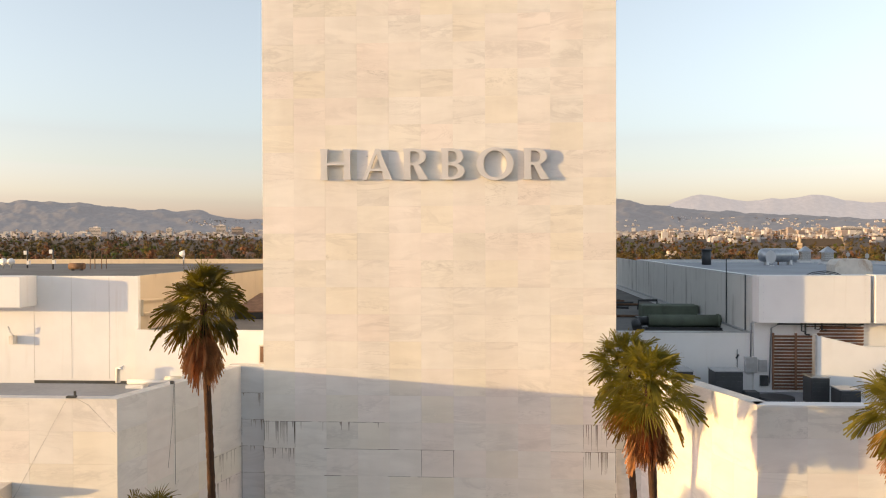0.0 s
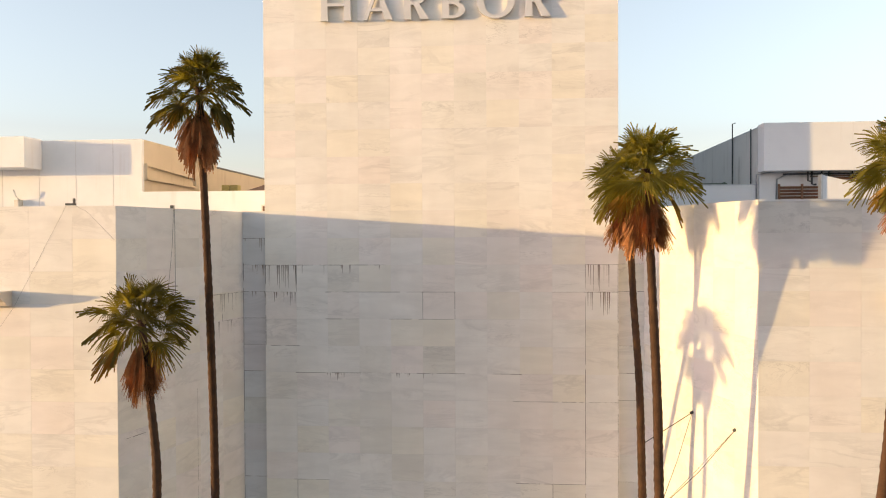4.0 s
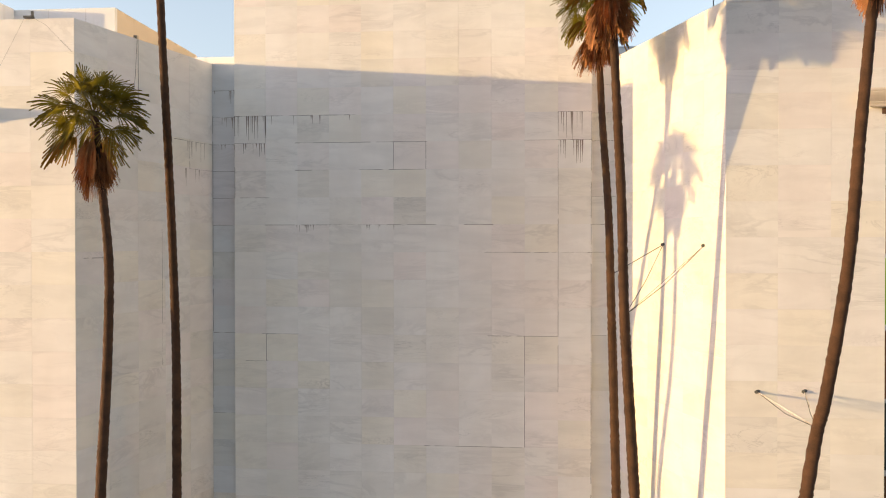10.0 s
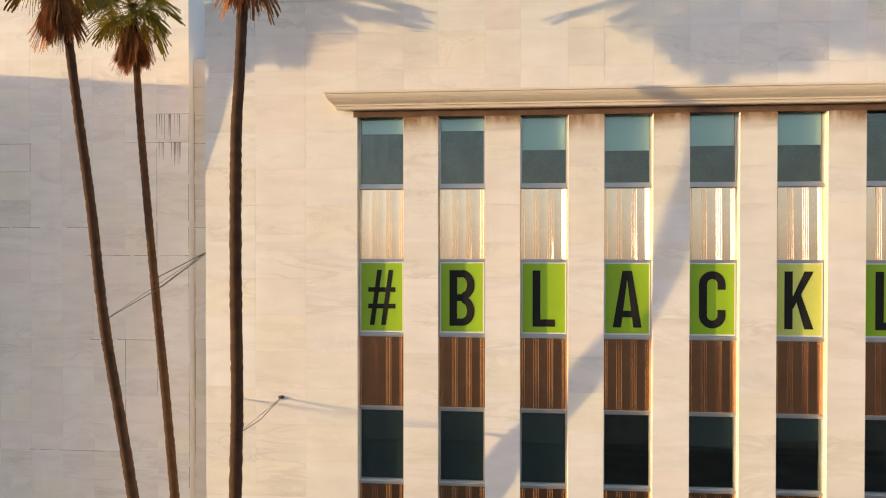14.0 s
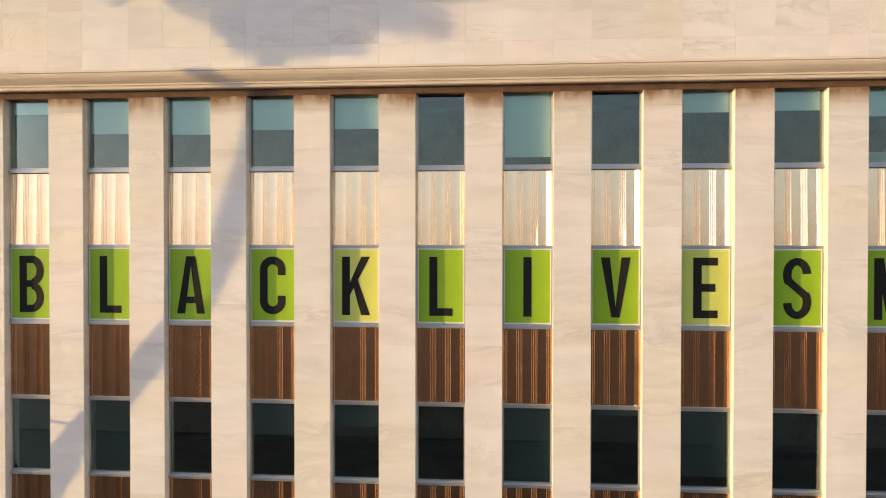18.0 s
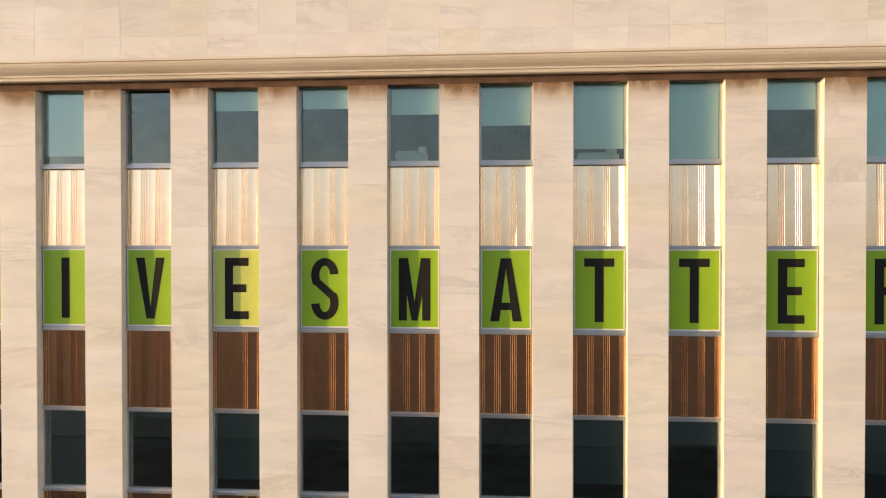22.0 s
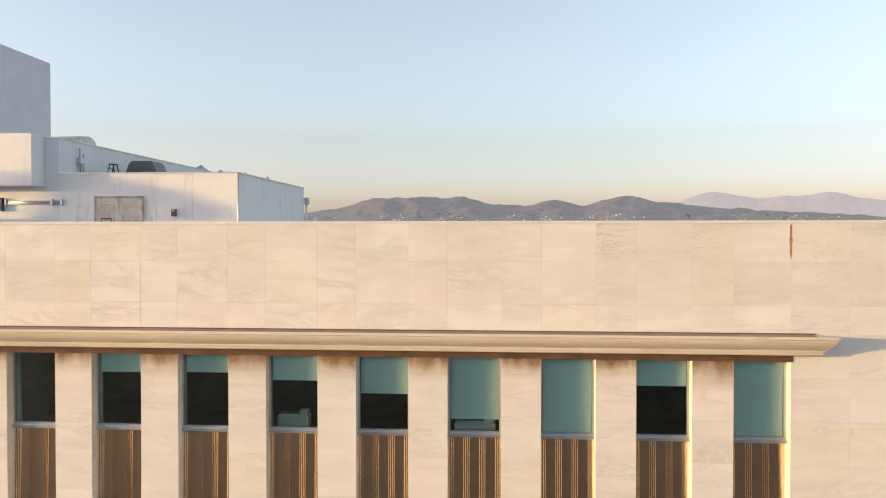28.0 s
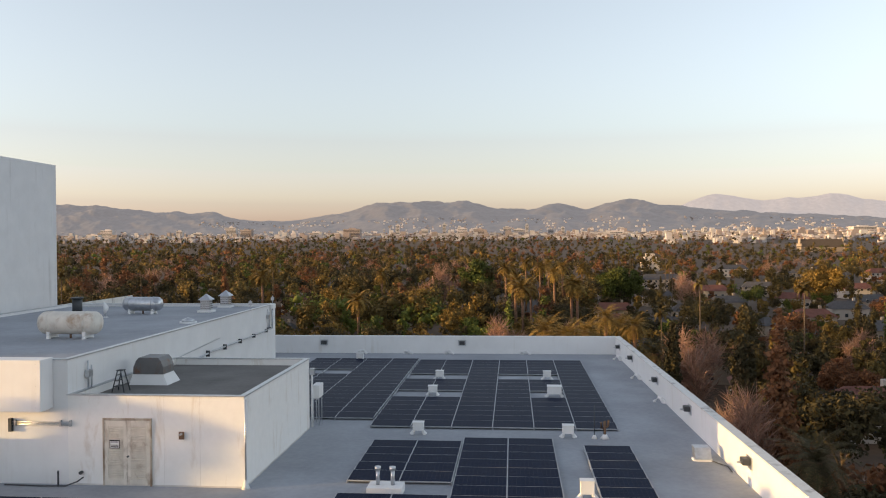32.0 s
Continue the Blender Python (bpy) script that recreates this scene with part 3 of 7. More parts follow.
DIM_SHADES = [1.0, 1.0, 0.96, 0.0, 0.45, 0.32, 0.0, 1.0, 0.1, 0.85, 0.0, 0.0, 0.0, 0.8, 0.3, 0.88, 0.6]
WORD = "#BLACKLIVESMATTER"


def window(i, z0, z1, shade, fabric):
    x = (BAY0 + COL * i)
    h = z1 - z0
    t = thing("window_%d" % (FLOORS.index((z0, z1)) * 17 + i + 1), (x, 0.25, z0), "tall tinted office window in an aluminium frame", "window", "office windows", "structure")
    boxes("window_frame", [((0, 0, 0), (0.045, 0.07, h)), ((WIN - 0.045, 0, 0), (WIN, 0.07, h)), ((0.045, 0, 0), (WIN - 0.045, 0.07, 0.05)), ((0.045, 0, h - 0.05), (WIN - 0.045, 0.07, h))], ALU, t)
    p = boxes("pane", [((0.045, 0.03, 0.05), (WIN - 0.045, 0.036, h - 0.05))], GLASS, t, "dark teal glass pane")
    p.visible_shadow = False
    if shade > 0.02:
        b = thing("roller_shade", (x, 0.36, z1), "%s roller shade drawn %s down" % ("pale" if fabric is SHADE else "darkened", "part way" if shade < 0.95 else "fully"), "roller shade", "roller shades")
        boxes("fabric", [((0.05, 0, -h * shade), (WIN - 0.05, 0.006, -0.06))], fabric, b)
        boxes("bottom_bar", [((0.05, -0.008, -h * shade - 0.02), (WIN - 0.05, 0.012, -h * shade))], fabric, b)
        tube("roller", [(0.05, 0.03, -0.04), (WIN - 0.05, 0.03, -0.04)], 0.03, ALU, b)


def poster(i, z0, z1, ch):
    x, h = (BAY0 + COL * i), z1 - z0
    t = thing("window_poster", (x, 0.215, z0), "lime green vinyl sheet with a bold black character on a window", "poster", "window letters")
    boxes("sheet", [((0.06, 0, 0.07), (WIN - 0.06, 0.012, h - 0.06))], PALE_GREEN if i in (5, 9) else GREEN, t)
    e0, e1 = 0.035, 0.062
    boxes("border", [((e0, 0.002, e0), (e1, 0.014, h - e0)), ((WIN - e1, 0.002, e0), (WIN - e0, 0.014, h - e0)), ((e1, 0.002, e0), (WIN - e1, 0.014, e1 + 0.01)), ((e1, 0.002, h - e1), (WIN - e1, 0.014, h - e0))], WHITE_PAINT, t)
    poster_letter(t, ch, WIN / 2, 0.22)


def outline_into(bm, pts, y, d):
    """A flat plate with that outline (x, z), its face at y, d deep."""
    fr = [bm.verts.new((x, y, z)) for x, z in pts]
    bk = [bm.verts.new((x, y + d, z)) for x, z in pts]
    n = len(pts)
    bm.faces.new(fr)
    bm.faces.new(bk[::-1])
    for i in range(n):
        bm.faces.new((fr[i], fr[(i + 1) % n], bk[(i + 1) % n], bk[i]))


def plates(bm, shapes, y, step, d):
    """Strokes, each a hair in front of the last; the pieces of one arc stay in one plane and are joined."""
    k, last = 0, None
    for pts in shapes:
        if last and len(pts) == 4 and math.dist(pts[0], last[3]) + math.dist(pts[1], last[2]) < 1e-6:
            k -= 1
        outline_into(bm, pts, y - step * k, d)
        k, last = k + 1, pts if len(pts) == 4 else None
    bmesh.ops.remove_doubles(bm, verts=bm.verts[:], dist=step * 0.1)


def ring(cx, cz, ro, ri, a0, a1, n=14):
    """Quads of a ring's arc, its outer and inner radii given in x and z."""
    out = []
    for k in range(n):
        t0, t1 = (radians(a0 + (a1 - a0) * (k + e) / n) for e in (0, 1))
        out.append([(cx + ri[0] * math.cos(t0), cz + ri[1] * math.sin(t0)), (cx + ro[0] * math.cos(t0), cz + ro[1] * math.sin(t0)), (cx + ro[0] * math.cos(t1), cz + ro[1] * math.sin(t1)), (cx + ri[0] * math.cos(t1), cz + ri[1] * math.sin(t1))])
    return out


def rect(x0, x1, z0, z1):
    return [(x0, z0), (x1, z0), (x1, z1), (x0, z1)]


def narrow_letter(ch, h=1.44, s=0.198):
    """The strokes of a tall narrow bold capital: its width and its outlines."""
    w = {"I": s, "M": 0.73, "#": 0.68, "A": 0.72, "V": 0.70, "L": 0.57, "E": 0.57, "T": 0.67, "K": 0.70}.get(ch, 0.65)
    r = w / 2
    if ch == "L":
        o = [rect(0, s, 0, h), rect(s, w, 0, s * 0.95)]
    elif ch == "I":
        o = [rect(0, s, 0, h)]
    elif ch == "T":
        o = [rect(0, w, h - s * 0.95, h), rect(w / 2 - s / 2, w / 2 + s / 2, 0, h - s * 0.95)]
    elif ch == "E":
        o = [rect(0, s, 0, h), rect(s, w, 0, s * 0.95), rect(s, w, h - s * 0.95, h), rect(s, w * 0.9, h / 2 - s * 0.45, h / 2 + s * 0.5)]
    elif ch == "V":
        o = [[(0, h), (s * 1.08, h), (w / 2 + s * 0.02, h * 0.16), (w / 2 + s * 0.3, 0), (w / 2 - s * 0.5, 0)], [(w, h), (w - s * 1.08, h), (w / 2, h * 0.16), (w / 2 - s * 0.3, 0), (w / 2 + s * 0.5, 0)]]
    elif ch == "A":
        o = [[(0, 0), (s * 1.05, 0), (w / 2 + s * 0.05, h * 0.9), (w / 2 + s * 0.2, h), (w / 2 - s * 0.6, h)], [(w, 0), (w - s * 1.05, 0), (w / 2 - s * 0.05, h * 0.9), (w / 2 - s * 0.2, h), (w / 2 + s * 0.6, h)], rect(w * 0.24, w * 0.76, h * 0.18, h * 0.18 + s * 0.85)]
    elif ch == "K":
        o = [rect(0, s, 0, h), [(s, h * 0.34), (s, h * 0.56), (w - s * 1.1, h), (w, h)], [(s + 0.07, h * 0.52), (s + 0.19, h * 0.62), (w, 0), (w - s * 1.12, 0)]]
    elif ch == "M":
        o = [rect(0, s * 0.95, 0, h), rect(w - s * 0.95, w, 0, h), [(s * 0.2, h), (s * 1.1, h), (w / 2 + s * 0.3, 0), (w / 2 - s * 0.35, 0)], [(w - s * 0.2, h), (w - s * 1.1, h), (w / 2 - s * 0.3, 0), (w / 2 + s * 0.35, 0)]]
    elif ch == "#":
        q = s * 0.62
        o = [[(x, 0), (x + q, 0), (x + q + 0.2, h), (x + 0.2, h)] for x in (0.02, 0.32)] + [rect(-0.02, w + 0.02, z, z + q) for z in (h * 0.30, h * 0.60)]
    elif ch == "C":
        o = [rect(0, s, r, h - r), rect(w - s, w, h - r - 0.14, h - r), rect(w - s, w, r, r + 0.14)] + ring(r, h - r, (r, r), (r - s, r - s), 0, 180) + ring(r, r, (r, r), (r - s, r - s), 180, 360)
    elif ch == "S":
        q = (h + s * 0.9) / 4
        ro, ri = (r, q), (r - s, q - s * 0.9)
        o = ring(r, h - q, ro, ri, 5, 215) + ring(r, q, ro, ri, 185, 395)
        o += [[(0.03, h * 0.60), (0.2, h * 0.66), (w - 0.03, h * 0.40), (w - 0.2, h * 0.34)]]
    else:
        q = h * 0.27
        o = [rect(0, s, 0, h), rect(s, r, h - s * 0.95, h), rect(s, r, h / 2 - s * 0.4, h / 2 + s * 0.5)] + ring(r, h - q + 0.01, (r, q), (r - s, q - s * 0.95), -90, 90)
        if ch == "B":
            o += [rect(s, r, 0, s * 0.95)] + ring(r, q, (r, q), (r - s, q - s * 0.95), -90, 90)
        else:
            o += [[(r - s * 0.4, h / 2), (r + s * 0.7, h / 2), (w, 0), (w - s * 1.08, 0)]]
    return w, o


def poster_letter(parent, ch, cx, z):
    w, o = narrow_letter(ch)
    bm = bmesh.new()
    plates(bm, [[(cx - w / 2 + x, z + q) for x, q in pts] for pts in o], -0.005, 0.0002, 0.004)
    part("letter", bm, BLACK, parent, "bold black vinyl letter")


def roman_letter(ch, w, h):
    """Flared capitals with thick stems and thin cross strokes."""
    t, n = 0.235, 0.10

    def stem(x0, x1):
        f = 0.025
        return [(x0 - f, 0), (x1 + f, 0), (x1, h * 0.16), (x1, h * 0.84), (x1 + f, h), (x0 - f, h), (x0, h * 0.84), (x0, h * 0.16)]
    if ch == "H":
        return [stem(0, t), stem(w - t, w), rect(t, w - t, h * 0.47, h * 0.47 + n)]
    if ch == "A":
        return [[(0, 0), (n * 1.3, 0), (w * 0.5, h * 0.97), (w * 0.42, h)], [(w - t * 1.15, 0), (w, 0), (w * 0.55, h), (w * 0.40, h)], rect(w * 0.2, w * 0.72, h * 0.28, h * 0.28 + n * 0.9)]
    if ch == "O":
        return ring(w / 2, h / 2, (w / 2, h / 2 + 0.03), (w / 2 - t * 1.05, h / 2 - n + 0.02), 0, 360, 40)
    q = h * 0.27
    cx = w * 0.42
    out = [stem(0, t), rect(t, cx, h - n, h), rect(t, cx, h / 2 - n * 0.5, h / 2 + n * 0.5)] + ring(cx, h - q, (w * 0.52, q), (w * 0.52 - t * 0.95, q - n), -90, 90)
    if ch == "B":
        return out + [rect(t, cx, 0, n)] + ring(cx, q, (w - cx, q), (w - cx - t, q - n), -90, 90)
    return out + [[(w * 0.36, h * 0.5), (w * 0.62, h * 0.5), (w * 1.04, 0), (w * 1.04 - t * 1.3, 0)]]


for i in range(17):
    for k, (z0, z1) in enumerate(FLOORS):
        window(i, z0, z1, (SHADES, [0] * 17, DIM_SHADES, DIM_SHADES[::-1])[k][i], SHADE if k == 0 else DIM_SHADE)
    # The upper row is tilted back so that it mirrors more sky.
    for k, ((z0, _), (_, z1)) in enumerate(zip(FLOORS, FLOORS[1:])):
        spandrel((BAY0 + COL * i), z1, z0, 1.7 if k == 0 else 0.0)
    poster(i, *FLOORS[1], WORD[i])
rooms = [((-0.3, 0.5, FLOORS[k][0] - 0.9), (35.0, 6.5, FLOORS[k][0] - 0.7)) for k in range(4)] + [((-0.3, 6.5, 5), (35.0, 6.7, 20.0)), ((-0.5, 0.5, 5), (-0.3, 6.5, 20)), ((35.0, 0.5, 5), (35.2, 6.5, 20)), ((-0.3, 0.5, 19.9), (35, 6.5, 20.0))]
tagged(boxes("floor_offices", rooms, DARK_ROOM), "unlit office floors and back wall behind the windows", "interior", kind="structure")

# ---- tower letters ----
SIGN = [("H", -17.45, 1.06), ("A", -15.93, 1.04), ("R", -14.48, 0.84), ("B", -13.14, 0.81), ("O", -11.92, 1.31), ("R", -10.24, 0.84)]
for i, (ch, x, w) in enumerate(SIGN):
    t = thing("sign_letter", (x, TOWER_Y - 0.19, 29.19 - 0.006 * i), "grey raised capital letter standing off the marble tower", "sign letter", "tower sign")
    bm = bmesh.new()
    plates(bm, roman_letter(ch, w, 1.10), 0.0, 0.0004, 0.13)
    part("face", bm, LETTER_GREY, t)
    for z in (0.25, 0.85):
        tube("stud", [(0.12, 0.1, z), (0.12, 0.2, z)], 0.02, ALU, t)


# ---- palms ----
def fan_mesh(name, el, seed, n=28, petiole=0.68, blade=0.64, spread=112, sag=1.0, gather=0.95, slim=1.0, bend=1.0):
    """A fan leaf that leaves the trunk at el degrees: a bending stalk and a folded, pleated blade that splits into pointed tips."""
    rng = random.Random(seed)
    v, f = [], []
    p, e = Vector((0, 0.1, 0)), radians(el)
    stalk = [p.copy()]
    for k in range(4):
        p = p + Vector((0, math.cos(e), math.sin(e))) * petiole / 4
        e -= 0.10 * sag * max(0.15, math.cos(e))
        stalk.append(p.copy())
    for q in stalk:
        v += [tuple(q + Vector((-0.02, 0, 0))), tuple(q + Vector((0.02, 0, 0))), tuple(q + Vector((0, 0, -0.018)))]
    for k in range(4):
        a = 3 * k
        f += [(a, a + 1, a + 4, a + 3), (a + 1, a + 2, a + 5, a + 4), (a + 2, a, a + 3, a + 5)]
    e -= rng.uniform(-0.15, 0.45) * bend
    fwd = Vector((0, math.cos(e), math.sin(e)))
    side = Vector((1, 0, 0))
    up = side.cross(fwd)
    roll = rng.uniform(-1.0, 1.0)
    side = (side * math.cos(roll) + up * math.sin(roll)).normalized()
    up = side.cross(fwd)
    da = 2 * radians(spread) / n
    fold = rng.uniform(0.2, 0.55)
    for i in range(n):
        a = -radians(spread) + da * (i + 0.5) + rng.uniform(-0.03, 0.03)
        ln = blade * (0.62 + 0.38 * math.cos(a * 0.85)) * rng.uniform(0.78, 1.12)
        base = len(v)
        g = sag * rng.uniform(0.6, 1.4)
        for s, ww in ((0.03, 1.1), (0.28, 1.06), (0.46, 0.85), (0.72, 0.36), (1.14, 0.02)):
            free = max(0.0, s - 0.5)
            for sg in (-1, 0, 1):
                aa = a * gather + sg * da * 0.5 * ww * slim
                q = p + (fwd * math.cos(aa) + side * math.sin(aa)) * ln * s
                q += up * (0.30 * da * ln * s * (1 if sg == 0 else -0.4) + fold * ln * abs(math.sin(a)) * s * 0.6)
                q.z -= g * ln * (0.10 * s * s + 0.75 * free ** 1.35)
                v.append(tuple(q))
        for s in range(4):
            for k in range(2):
                q = base + s * 3 + k
                f.append((q, q + 1, q + 4, q + 3))
    return raw(name, v, f)


TILTS = (76, 60, 44, 28, 12, -4, -22)
LEAVES = {}
for green in (FROND, LIGHT_FROND):
    LEAVES[green.name] = [[fan_mesh("leaf", el, 7 * k + j, sag=0.42 + 0.05 * k) for j in range(5)] for k, el in enumerate(TILTS)]
    for me in (m for row in LEAVES[green.name] for m in row):
        me.materials.append(green)
DEADS = [fan_mesh("dead_leaf", -64 - 5 * j, 90 + j, 44, 0.35, 1.15, 80, 0.5, 0.34, 0.6, 0.3) for j in range(4)]
YELLOWS = [fan_mesh("leaf", -30 - 7 * j, 60 + j, 24, 0.6, 0.66, 90, 0.8, 0.66) for j in range(3)]
for me in YELLOWS:
    me.materials.append(YELLOW_FROND)
for me in DEADS:
    me.materials.append(DEAD_FROND)


def palm(path, r0, r1, crown, leaves, skirt, seed, label, hang=1.0, green=None):
    """path: the trunk's line in the world, from the ground up to the crown."""
    rng = random.Random(seed)
    base = Vector(path[0])
    t = thing("palm_tree", base, label, "palm tree", "street palms")
    pts, rad = [], []
    n = len(path) - 1
    for i in range(n):
        a, b = Vector(path[i]), Vector(path[i + 1])
        m = max(2, int((b - a).length / 0.12))
        for k in range(m):
            u = (i + k / m) / n
            p0, p3 = Vector(path[max(i - 1, 0)]), Vector(path[min(i + 2, n)])
            s = k / m
            p = 0.5 * ((2 * a) + (b - p0) * s + (2 * p0 - 5 * a + 4 * b - p3) * s * s + (3 * a - p0 - 3 * b + p3) * s ** 3)
            pts.append(p - base)
            rad.append((r0 + (r1 - r0) * u) * (1.0 + (0.045 if k % 2 else -0.035) + rng.uniform(-0.05, 0.05)))
    pts.append(Vector(path[-1]) - base)
    rad.append(r1 * 1.5)
    tube("trunk", pts, rad, BARK, t, 10)
    top = pts[-1]
    green = green or FROND
    for k in range(leaves + 14):
        u = (k + 0.5) / leaves if k < leaves else rng.random() * 0.6
        row = max(0, min(6, int(u * 7 + rng.gauss(0, 0.4))))
        ob = link("leaf", LEAVES[green.name][row][k % 5], None, t)
        small = crown * (0.76 + 0.06 * min(row, 4)) * (rng.uniform(0.8, 1.16) if k < leaves else rng.uniform(0.5, 0.7))
        ob.matrix_basis = pose(*(top + Vector((0, 0, 0.22 - 0.5 * u))), 0, 0, k * 137.5 + rng.uniform(-22, 22)) @ pose(0, 0, 0, rng.uniform(-12, 12), rng.uniform(-12, 12)) @ Matrix.Scale(small, 4)
    for k in range(max(3, leaves // 9)):
        ob = link("leaf", YELLOWS[k % 3], None, t, "yellowing leaf")
        ob.matrix_basis = pose(*(top + Vector((0, 0, -0.3))), 0, 0, k * 137.5 + 90 + rng.uniform(-30, 30)) @ Matrix.Scale(crown * rng.uniform(0.8, 1.05), 4)
    for k in range(skirt):
        u = (k + 0.5) / skirt
        ob = link("dead_leaf", DEADS[k % 4], None, t)
        ob.matrix_basis = pose(*(top + Vector((0, 0, -0.40 - 0.6 * u))), 0, 0, k * 137.5 + rng.uniform(-20, 20)) @ Matrix.Scale(rng.uniform(0.62, 0.95) * hang, 4)
    return t


palm([(-20.65, 3.2, 0), (-20.08, 1.91, 9), (-19.86, 1.4, 12.5), (-19.48, 0.36, 15.5), (-19.15, -0.67, 18.5), (-18.93, -1.45, 21), (-18.93, -1.9, 25.48)], 0.15, 0.095, 0.84, 52, 36, 1, "tall thin fan palm with dark green crown before the marble block", 0.76)
palm([(-21.6, -0.6, 0), (-20.78, -1.35, 9), (-20.49, -1.66, 11.2), (-20.2, -2.0, 13.2), (-20.05, -2.2, 15.5), (-20.2, -2.25, 17.5), (-20.42, -2.2, 19.40)], 0.15, 0.095, 1.0, 36, 40, 2, "shorter fan palm with a brown skirt of dead leaves", 0.70)
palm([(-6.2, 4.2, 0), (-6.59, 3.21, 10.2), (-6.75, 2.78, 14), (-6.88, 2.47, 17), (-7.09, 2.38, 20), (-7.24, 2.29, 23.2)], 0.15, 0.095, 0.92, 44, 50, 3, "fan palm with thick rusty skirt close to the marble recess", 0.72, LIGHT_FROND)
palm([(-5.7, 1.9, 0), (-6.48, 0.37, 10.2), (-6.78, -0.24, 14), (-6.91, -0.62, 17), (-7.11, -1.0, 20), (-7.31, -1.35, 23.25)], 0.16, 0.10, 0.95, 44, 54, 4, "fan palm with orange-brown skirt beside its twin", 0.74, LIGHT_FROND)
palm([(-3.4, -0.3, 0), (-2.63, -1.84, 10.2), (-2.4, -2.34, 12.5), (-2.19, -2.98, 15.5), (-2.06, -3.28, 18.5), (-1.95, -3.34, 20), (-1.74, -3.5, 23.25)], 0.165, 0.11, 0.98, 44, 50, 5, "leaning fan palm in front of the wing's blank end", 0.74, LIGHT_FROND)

# office machines seen at the foot of two windows
for i, w, h in ((11, 0.75, 0.24), (13, 0.95, 0.16)):
    z = FLOORS[0][0]
    t = thing("filing_cabinet", ((BAY0 + COL * i) + 0.08, 0.42, z - 0.95), "low dark filing cabinet behind the window", "cabinet", "office cabinets")
    boxes("body", [((0, 0, 0), (0.98, 0.45, 0.97))], DARK_ROOM, t)
    t = thing("office_printer", ((BAY0 + COL * i) + 0.12, 0.45, z + 0.02), "pale office machine on a low cabinet", "printer", "office machines")
    boxes("body", [((0, 0, 0), (w, 0.36, h))], PALE_THING, t, bevel=0.02)
    boxes("lid", [((0.04, 0.03, h), (w * 0.7, 0.32, h + 0.05))], PALE_THING, t, bevel=0.01)
    boxes("tray", [((w * 0.72, 0.05, h), (w * 0.95, 0.3, h + 0.14))], PALE_THING, t)

# ---- roof houses ----
PALE_SEAM = plain("grey_seam", (0.62, 0.60, 0.57), 0.9, 0, 0.3, 2)

def pv_material():
    m, nt, b = shader("solar_cells", 0.3)
    b.inputs["Specular IOR Level"].default_value = 0.012
    tc = nt.nodes.new("ShaderNodeTexCoord")
    br = node(nt, "ShaderNodeTexBrick", Scale=1.0)
    br.offset, br.squash = 0.0, 1.0
    br.inputs["Color1"].default_value = (0.005, 0.010, 0.030, 1)
    br.inputs["Color2"].default_value = (0.006, 0.013, 0.038, 1)
    br.inputs["Mortar"].default_value = (0.035, 0.042, 0.06, 1)
    br.inputs["Mortar Size"].default_value = 0.004
    br.inputs["Brick Width"].default_value = 0.155
    br.inputs["Row Height"].default_value = 0.155
    nt.links.new(tc.outputs["Object"], br.inputs["Vector"])
    dust = ramp(nt, noisy(nt, 0.7, 5), [(0.35, (0, 0, 0)), (0.75, (0.03, 0.03, 0.03))])
    nt.links.new(mix(nt, dust, br.outputs[0], (0.16, 0.13, 0.12)), b.inputs["Base Color"])
    return m


SOLAR = pv_material()
def rusty(name, colour, rust, rough, lo, hi, metal=0.0, stretch=(1.0, 1.0, 0.55), soft=0.8):
    """Paint or zinc eaten by blotches and runs of rust."""
    m, nt, b = shader(name, rough, metal)
    base = ramp(nt, noisy(nt, 3.0, 5), [(0.3, tuple(c * soft for c in colour)), (0.7, colour)])
    spots = ramp(nt, noisy(nt, 1.7, 7, coords(nt, stretch), 0.5, 0.68), [(lo, (0, 0, 0)), (hi, (0.9, 0.9, 0.9))])
    nt.links.new(mix(nt, spots, base, rust), b.inputs["Base Color"])
    bump(nt, b, noisy(nt, 25, 3), 0.15, 0.004)
    return m


PV_FRAME = plain("panel_frame_metal", (0.40, 0.42, 0.45), 0.5, 0.2, 0.15)
STAINED_WHITE = rusty("stained_white_paint", (0.84, 0.83, 0.81), (0.50, 0.41, 0.31), 0.75, 0.56, 0.80, 0.0, (0.8, 0.8, 0.16), 0.95)
HOOD = rusty("weathered_hood", (0.17, 0.17, 0.175), (0.19, 0.085, 0.04), 0.45, 0.55, 0.66, 0.3)
RUST = plain("rusted_metal", (0.22, 0.13, 0.08), 0.8, 0.3, 0.5, 3)
CREAM_METAL = rusty("cream_tank_paint", (0.74, 0.70, 0.63), (0.36, 0.22, 0.12), 0.5, 0.53, 0.70)
GALV = plain("galvanised_steel", (0.55, 0.57, 0.60), 0.35, 0.9, 0.2, 5)
DARK_METAL = plain("dark_metal", (0.06, 0.065, 0.07), 0.5, 0.3, 0.3)
FRAME_PAINT = rusty("worn_frame_paint", (0.58, 0.50, 0.41), (0.24, 0.15, 0.09), 0.7, 0.42, 0.62)
DOOR_PAINT = rusty("worn_door_paint", (0.74, 0.69, 0.61), (0.27, 0.18, 0.11), 0.7, 0.50, 0.70)
LOUVRE = plain("louvre_metal", (0.30, 0.16, 0.10), 0.7, 0.2, 0.45)
DUCT_GREEN = plain("mossy_duct", (0.13, 0.16, 0.12), 0.8, 0, 0.3)


